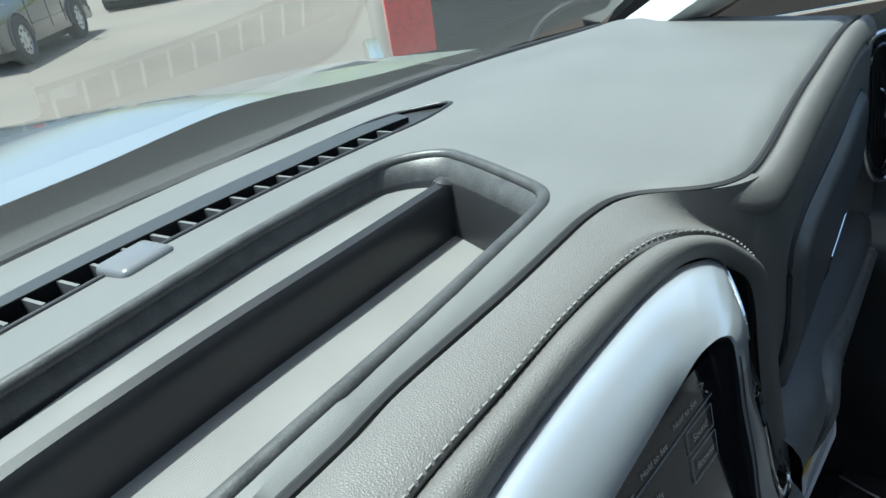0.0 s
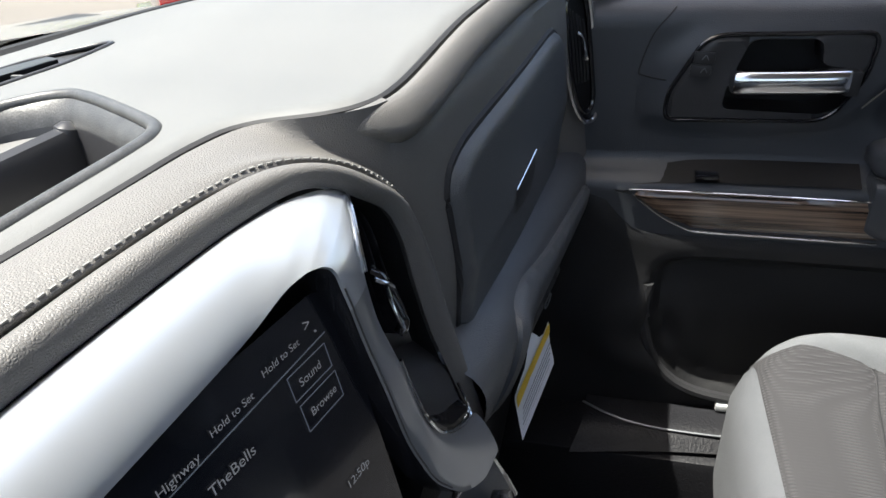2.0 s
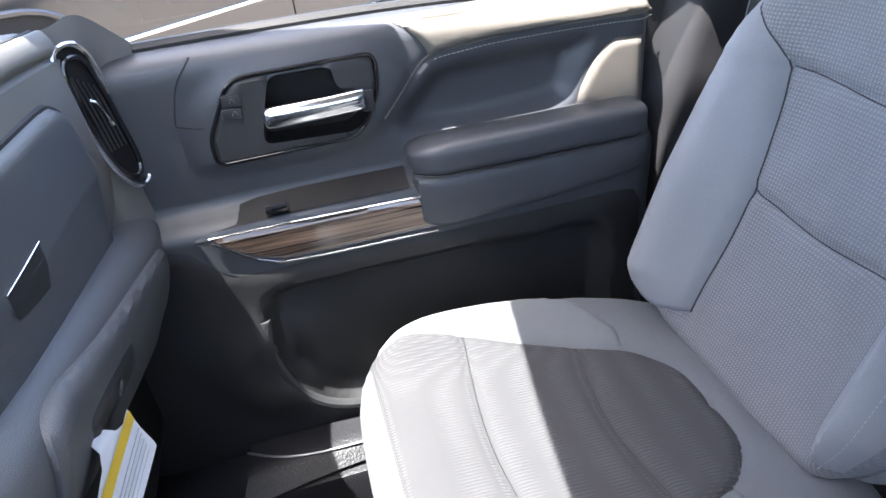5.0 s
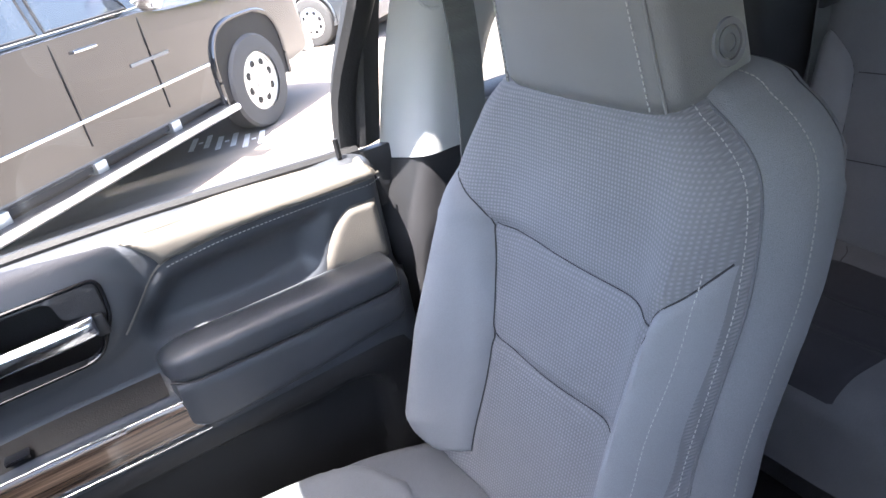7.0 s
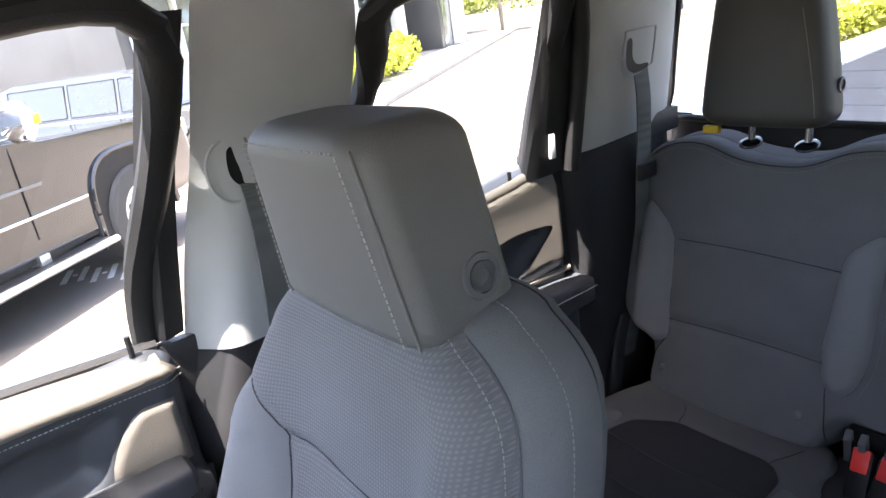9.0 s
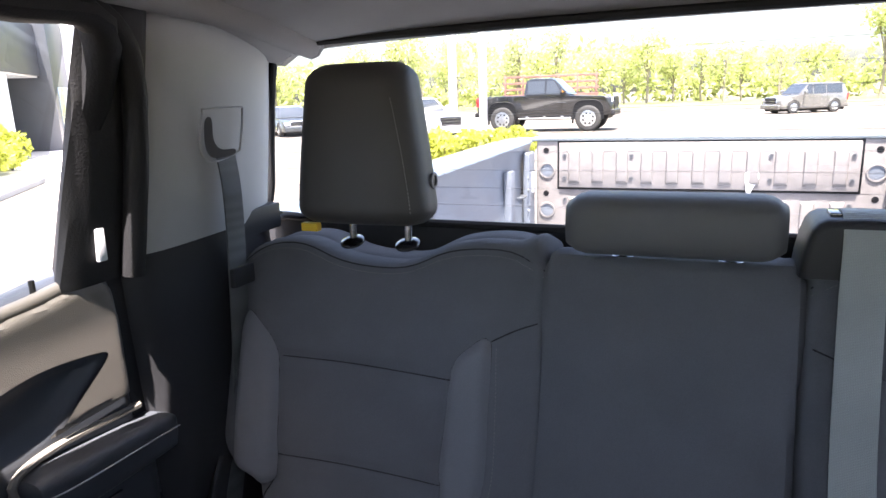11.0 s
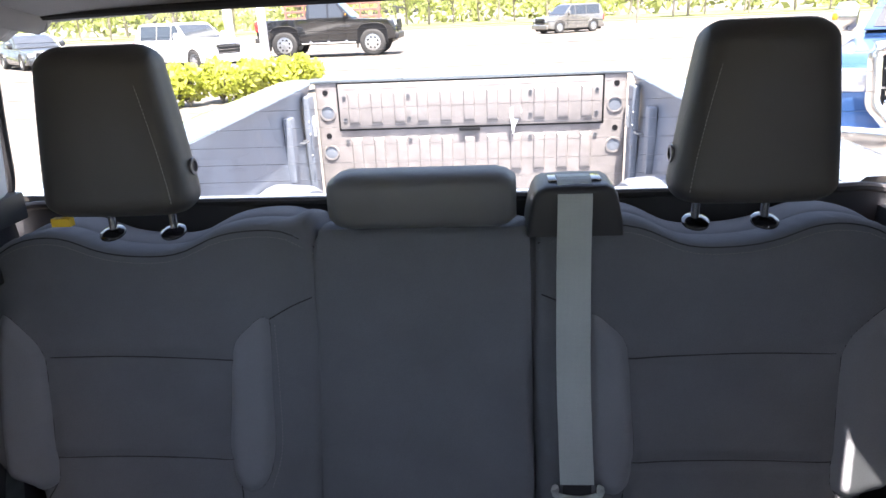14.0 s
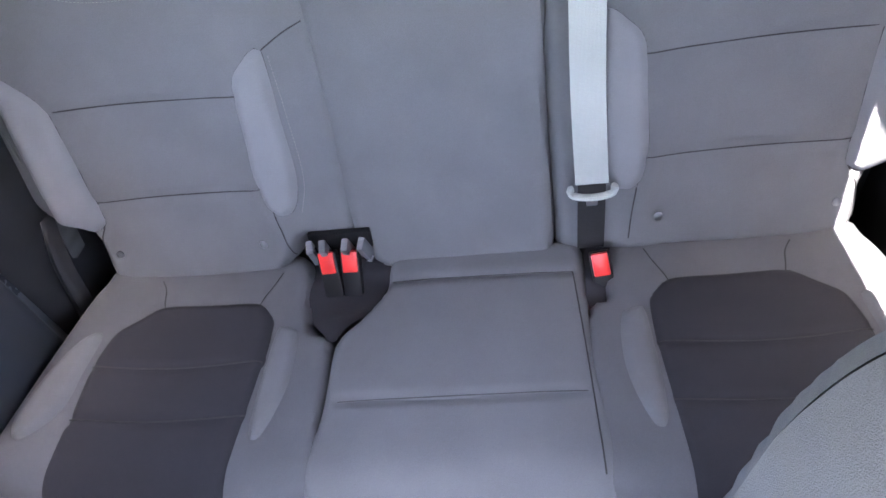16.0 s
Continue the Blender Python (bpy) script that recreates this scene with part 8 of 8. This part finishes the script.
        face = [(-gw * 0.62, z0), (gw * 0.62, z0), (gw * 0.94, zc), (gw, z1 - 0.05), (gw * 0.94, z1), (-gw * 0.94, z1), (-gw, z1 - 0.05), (-gw * 0.94, zc)]
        n = len(face)
        gr = part("grille", ([(a, L + 0.03, b) for a, b in face] + [(a, L - 0.25, b) for a, b in face], [tuple(range(n))] + grid_faces(2, n, True)), DARK, ob, "dark grille with a broad chrome surround", 30)
        part("grille_ring", tube([(a, L + 0.03, b) for k in range(n) for a, b in (face[k], tuple((np.array(face[k]) * 2 + face[(k + 1) % n]) / 3), tuple((np.array(face[k]) + 2 * np.array(face[(k + 1) % n])) / 3))], 0.055, 8, n=96, closed=True, flat=0.7, up=(0, 1, 0)), chrome, gr, "broad chrome surround")
        for k in range(3):
            zr = z1 - 0.15 - k * (z1 - z0 - 0.22) / 3
            for c in (-0.62, -0.2, 0.2, 0.62):
                cx_, w_, h_ = c * gw * 0.98, gw * 0.17, 0.055
                part("grille_bar", tube([(cx_ - w_, L + 0.04, zr - h_), (cx_ + w_, L + 0.04, zr - h_), (cx_ + w_ * 1.1, L + 0.04, zr), (cx_ + w_, L + 0.04, zr + h_), (cx_ - w_, L + 0.04, zr + h_), (cx_ - w_ * 1.1, L + 0.04, zr)], 0.016, 6, n=36, closed=True, up=(0, 1, 0)), chrome, gr)
            part("grille_bar", tube([(-gw * 0.88, L + 0.035, zr), (gw * 0.88, L + 0.035, zr)], 0.012, 6), chrome, gr)
    else:
        gr = part("grille", box((-W * 0.58, L - 0.04, g + 0.28), (W * 0.58, L + 0.012, belt - 0.18), 0.03), DARK, ob, "dark grille with bright bars")
        n = 5 if kind == "pickup" else 3
        for i in range(n):
            z = g + 0.34 + i * (belt - 0.24 - g - 0.34) / max(n - 1, 1)
            part("grille_bar", tube([(-W * 0.52, L + 0.012, z), (W * 0.52, L + 0.012, z)], 0.022, 8, flat=0.6), chrome, gr)
        part("grille_ring", tube([(-W * 0.58, L + 0.010, g + 0.28), (W * 0.58, L + 0.010, g + 0.28), (W * 0.62, L + 0.010, belt - 0.30), (W * 0.55, L + 0.0, belt - 0.17), (-W * 0.55, L + 0.0, belt - 0.17), (-W * 0.62, L + 0.010, belt - 0.30)], 0.03, 8, n=50, closed=True), chrome, gr)
    part("front_bumper", box((-W * 0.97, L - 0.10, g), (W * 0.97, L + 0.09, g + 0.26), 0.05, 3), chrome if kind == "pickup" else paint, ob, "front bumper")
    part("rear_bumper", box((-W * 0.97, -L - 0.09, g + 0.02), (W * 0.97, -L + 0.10, g + 0.24), 0.04, 3), chrome if kind == "pickup" else paint, ob, "rear bumper")
    part("underbody", box((-W * 0.82, -L * 0.95, g - 0.14), (W * 0.82, L * 0.93, g + 0.06), 0.02), DARK, ob)
    m = Matrix.Translation((at[0], at[1], GZ)) @ Matrix.Rotation(radians(yaw), 4, "Z")
    ob.matrix_basis = m
    return ob


vehicle("black pickup with chrome running boards parked alongside", "pickup truck", BLACKP, 6.35, 2.06, 1.99, "pickup", (5.745, 1.11), 218.7, 0.43, 0.13, lamp=0.40)
vehicle("lifted black pickup on large tyres", "pickup truck", BLACKP, 6.2, 2.15, 2.35, "pickup", (6.97, -31.0), 90, 0.56, 0.26, HARD)
vehicle("pewter sport utility car parked far off", "car", TANP, 4.5, 1.85, 1.78, "suv", (-5.4, -47.0), -60, 0.38)
vehicle("white sport utility car by the planted island", "car", WHITEP, 4.6, 1.85, 1.70, "suv", (11.6, -26.5), 60, 0.36)
vehicle("dark sedan among the parked row", "car", GREYP, 4.6, 1.82, 1.46, "car", (20.5, -30.0), 50, 0.33)
vehicle("dark sport utility car among the parked row", "car", GREYP, 4.6, 1.85, 1.70, "suv", (16.5, -38.0), 70, 0.36)
vehicle("pale sedan among the parked row", "car", WHITEP, 4.6, 1.82, 1.46, "car", (24.5, -36.0), 50, 0.33)
vehicle("blue pickup with a bright chrome grille facing the bed", "pickup truck", BLUEP, 5.9, 2.06, 2.10, "pickup", (-5.26, -7.52), -35, 0.42, 0.20, grille=(0.70, 1.36))
vehicle("dark grey sport utility car parked ahead", "car", GREYP, 4.75, 1.90, 1.82, "suv", (7.2, 14.7), -52, 0.40)
vehicle("dark sedan parked far ahead", "car", GREYP, 4.6, 1.82, 1.46, "car", (14.5, 20.0), -40, 0.33)
vehicle("dark grey sport utility car at the showroom", "car", GREYP, 4.5, 1.84, 1.58, "suv", (11.1, -2.85), 128.7, 0.34)

# white letters worn on the asphalt, as plain bars
for a, b in ((6.40, -0.50), (6.19, -0.70), (5.98, -0.90), (5.78, -1.10)):
    for da, w in ((-0.07, 0.025), (0.07, 0.025), (0.0, 0.02)):
        bar = bar_box((-w, -0.20 if da else -0.02, 0.0), (w, 0.20 if da else 0.02, 0.004))
        m = Matrix.Translation((a, b, GZ)) @ Matrix.Rotation(radians(70), 4, "Z") @ Matrix.Translation((da, 0, 0))
        solo("road_mark", ([tuple(m @ Vector(p)) for p in bar[0]], bar[1]), LINEP, "worn white paint bar on the asphalt", "road marking", group="road markings")


# ---------------------------------------------------------------- planting
def foliage(count, place, size, seed):
    """Many small leaf blades; place(rng) gives a centre."""
    rng = np.random.default_rng(seed)
    v, f = [], []
    for i in range(count):
        c = np.array(place(rng))
        a = rng.normal(size=3)
        a /= np.linalg.norm(a)
        b = np.cross(a, rng.normal(size=3))
        b /= np.linalg.norm(b)
        s = size * rng.uniform(0.6, 1.4)
        k = len(v)
        v += [tuple(c - a * s), tuple(c + b * s * 0.45), tuple(c + a * s), tuple(c - b * s * 0.45)]
        f.append((k, k + 1, k + 2, k + 3))
    return v, f


def shrub(x, y, r, h, seed, mat=LEAFY, z0=GZ):
    ob = thing("shrub", "rounded yellow green shrub", "shrub", (x, y, z0), "shrubs")
    rng0 = np.random.default_rng(seed)
    lumps = [(rng0.uniform(-0.55, 0.55) * r, rng0.uniform(-0.55, 0.55) * r, rng0.uniform(0.35, 0.72) * h, rng0.uniform(0.38, 0.6) * r) for _ in range(7)]

    def place(rng):
        lx, ly, lz, lr = lumps[rng.integers(len(lumps))]
        d = rng.normal(size=3)
        d /= np.linalg.norm(d)
        q = lr * rng.uniform(0.7, 1.05)
        return (x + lx + d[0] * q, y + ly + d[1] * q, z0 + max(0.03, lz + d[2] * q * h / (1.3 * r)))
    part("stems", merge(*[tube([(x, y, z0), (x + l[0], y + l[1], z0 + l[2])], 0.02, 5) for l in lumps]), BARK, ob)
    tagged(part("leaves", foliage(1100, place, 0.09, seed), mat, ob), kind="stuff")
    return ob


for i in range(6):
    shrub(6.9 - 0.50 * i, -13.8 - 0.52 * i, 0.50, 0.85, 40 + i)
for i, (x, y, r, h) in enumerate(((14.35, -7.45, 0.62, 0.85), (14.7, -8.25, 0.72, 0.98), (15.2, -9.0, 0.66, 0.90), (15.7, -9.85, 0.75, 1.05), (16.3, -10.75, 0.72, 1.0), (16.9, -11.6, 0.66, 0.95), (17.5, -12.5, 0.6, 1.2))):
    shrub(x, y, r, h, 60 + i, z0=GZ + 0.13)


def tree(x, y, h, seed, wide=0.42):
    ob = thing("tree", "leafy young green tree at the edge of the lot", "tree", (x, y, GZ), "trees")
    rng0 = np.random.default_rng(seed)
    trunk = [tube([(x, y, GZ), (x + 0.05 * h * rng0.uniform(-0.5, 0.5), y, GZ + h * 0.35), (x + 0.05 * h * rng0.uniform(-1, 1), y, GZ + h * 0.8)], 0.018 * h, 7)]
    tips = []
    for k in range(9):
        a = rng0.uniform(0, 2 * math.pi)
        z = h * rng0.uniform(0.42, 0.95)
        rr = h * wide * rng0.uniform(0.25, 0.75) * (1.15 - z / h * 0.6)
        tips.append((x + rr * math.cos(a), y + rr * math.sin(a), GZ + z))
        trunk.append(tube([(x, y, GZ + z * 0.55), ((x + tips[-1][0]) / 2, (y + tips[-1][1]) / 2, GZ + z * 0.82), tips[-1]], 0.007 * h, 5))
    part("trunk", merge(*trunk), BARK, ob)

    def place(rng):
        t = tips[rng.integers(len(tips))]
        d = rng.normal(size=3) * h * 0.085
        return (t[0] + d[0], t[1] + d[1], t[2] + d[2] * 0.8)
    tagged(part("crown", foliage(1300, place, h * 0.026, seed + 5), LEAF, ob), kind="stuff")
    return ob


rngt = np.random.default_rng(11)
for i in range(42):
    x = -58 + i * 3.0 + rngt.uniform(-1, 1)
    tree(x, -78 - rngt.uniform(0, 14) + 0.15 * abs(x), rngt.uniform(5.5, 9.5), 200 + i)
for i, (x, y, h) in enumerate(((27, -34, 7), (33, -40, 8), (21, -46, 6.5), (14, -52, 6), (9, -58, 6), (30, -29, 6.5), (36, -30, 8))):
    tree(x, y, h, 300 + i)
# far woods close the lot on every side
for k, (x0, y0, x1, y1) in enumerate(((-130, -100, 130, -100), (110, -100, 110, 130), (130, 110, -130, 110), (-110, 130, -110, -100))):
    ob = thing("far_woods", "distant band of green woods round the lot", "woods", ((x0 + x1) / 2, (y0 + y1) / 2, GZ), "", "stuff")

    def place(rng, x0=x0, y0=y0, x1=x1, y1=y1):
        t = rng.uniform()
        top = 5.5 + 2.2 * math.sin(t * 37) + 1.6 * math.sin(t * 91 + 2)
        return (x0 + (x1 - x0) * t + rng.normal() * 2, y0 + (y1 - y0) * t + rng.normal() * 2, GZ + top * rng.uniform() ** 0.7)
    tagged(part("woods_leaves", foliage(16000, place, 0.62, 400 + k), LEAF, ob), kind="stuff")

solo("grass_verge", box((-70, -96, GZ), (70, -70, GZ + 0.06), 0.0), GRASS, "dry green verge behind the lot", "grass verge", "structure")
solo("island_kerb", ring_loft([[(8.3 + 1.15 * math.cos(a) - 0.26 * 4 * math.sin(a), -21.2 + 5.2 * math.sin(a), z) for a in np.linspace(0, 2 * math.pi, 41)[:-1]] for z in (GZ, GZ + 0.13, GZ + 0.15)]), KERB, "pale concrete kerb of the planted island", "kerb", "structure")

# ---------------------------------------------------------------- showroom building
CLAD = material("dark metal cladding", (0.085, 0.088, 0.095), 0.4, metal=0.3, vary=0.08, vary_scale=1.5)
WALLW = material("white facade panel", (0.72, 0.72, 0.71), 0.5, vary=0.05, vary_scale=1.5)
SHOP = material("showroom glass", (0.10, 0.13, 0.14), 0.04, coat=0.5, vary=0.1, spec=0.9)
# its front runs aslant to the truck: u along the front, v into the building
ALONG, INTO = Vector((0.625, -0.781, 0)).normalized(), Vector((0.781, 0.625, 0)).normalized()
FRONT = Matrix.Translation((6.64, 5.30, GZ)) @ Matrix((ALONG, INTO, (0, 0, 1))).transposed().to_4x4()
bld = thing("showroom", "glass fronted car showroom with dark cladding and white columns", "building", tuple(FRONT @ Vector((20, 4, 0))))


def block(name, lo, hi, bevel, mat, parent=None, label=""):
    return part(name, turned(box(lo, hi, bevel), FRONT), mat, parent or bld, label)


block("wall", (11.4, 0.35, 0.0), (40.0, 14.0, 4.9), 0.02, CLAD, None, "dark metal cladding")
block("roof", (11.2, 0.0, 4.9), (40.2, 14.2, 5.1), 0.03, CLAD)
block("fascia", (11.4, -1.5, 3.0), (30.0, 0.35, 4.9), 0.03, CLAD, None, "dark fascia band")
block("soffit", (11.5, -1.4, 2.94), (29.9, 0.3, 3.01), 0.01, WALLW, None, "white soffit")
block("plinth", (11.4, 0.20, 0.0), (30.0, 0.40, 0.40), 0.02, CLAD)
for i in range(12):
    u = 11.8 + i * 1.5
    pane = block("window", (u + 0.06, 0.28, 0.42), (u + 1.44, 0.36, 2.94), 0.005, SHOP, None, "tall showroom pane")
    block("glazing_bar", (u + 0.06, 0.25, 2.20), (u + 1.44, 0.29, 2.26), 0.004, WALLW, pane)
    block("mullion", (u - 0.06, 0.18, 0.40), (u + 0.06, 0.40, 2.96), 0.01, WALLW)
for u in (14.8, 20.4, 25.8):
    block("column", (u - 0.24, -1.42, 0.0), (u + 0.24, -0.94, 2.96), 0.03, WALLW, None, "white square column")
block("portal", (30.0, -1.9, 0.0), (32.6, 1.0, 5.3), 0.03, CLAD, None, "dark entrance portal")
block("portal_edge", (32.6, -2.2, 0.0), (34.6, 0.6, 5.4), 0.05, WALLW, None, "white portal edge")
block("portal_door", (30.5, -1.93, 0.0), (32.1, -1.88, 2.6), 0.01, SHOP, None, "dark glass entrance door")
for i in range(5):
    block("sign_bar", (17.8 + i * 0.62, -1.56, 3.55), (18.2 + i * 0.62, -1.50, 4.20), 0.01, WALLW, None, "plain white sign bar")
solo("pavement_kerb", turned(box((13.5, -4.05, 0.0), (40.0, 0.2, 0.13), 0.02), FRONT), KERB, "pale concrete pavement with kerb at the showroom", "pavement", "structure")
# posts and rack behind the lot
for x, y in ((10.3, -27.5), (9.1, -28.0)):
    solo("white_post", box((x - 0.14, y - 0.14, GZ), (x + 0.14, y + 0.14, GZ + 6.0), 0.02), WALLW, "tall white square post", "post", group="white posts")
solo("sign_board", box((9.25, -27.98, GZ + 0.05), (10.15, -27.60, GZ + 0.75), 0.02), WALLW, "low white board between the posts", "board")
REDB = material("rusty red steel", (0.24, 0.12, 0.095), 0.6, vary=0.3, vary_scale=3)
rack = thing("steel_rack", "rusty red slatted steel trailer", "trailer", (8.0, -44, GZ))
for i in range(4):
    part("slat", box((6.6, -44.05, GZ + 1.5 + i * 0.40), (12.9, -43.95, GZ + 1.66 + i * 0.40), 0.01), REDB, rack)
for i in range(6):
    part("post", box((6.7 + i * 1.2, -44.1, GZ), (6.80 + i * 1.2, -43.9, GZ + 2.95), 0.01), REDB, rack)
solo("utility_pole", tube([(-12.6, -60, GZ), (-12.6, -60, 5.5)], 0.11, 8), BARK, "brown wooden utility pole", "pole")
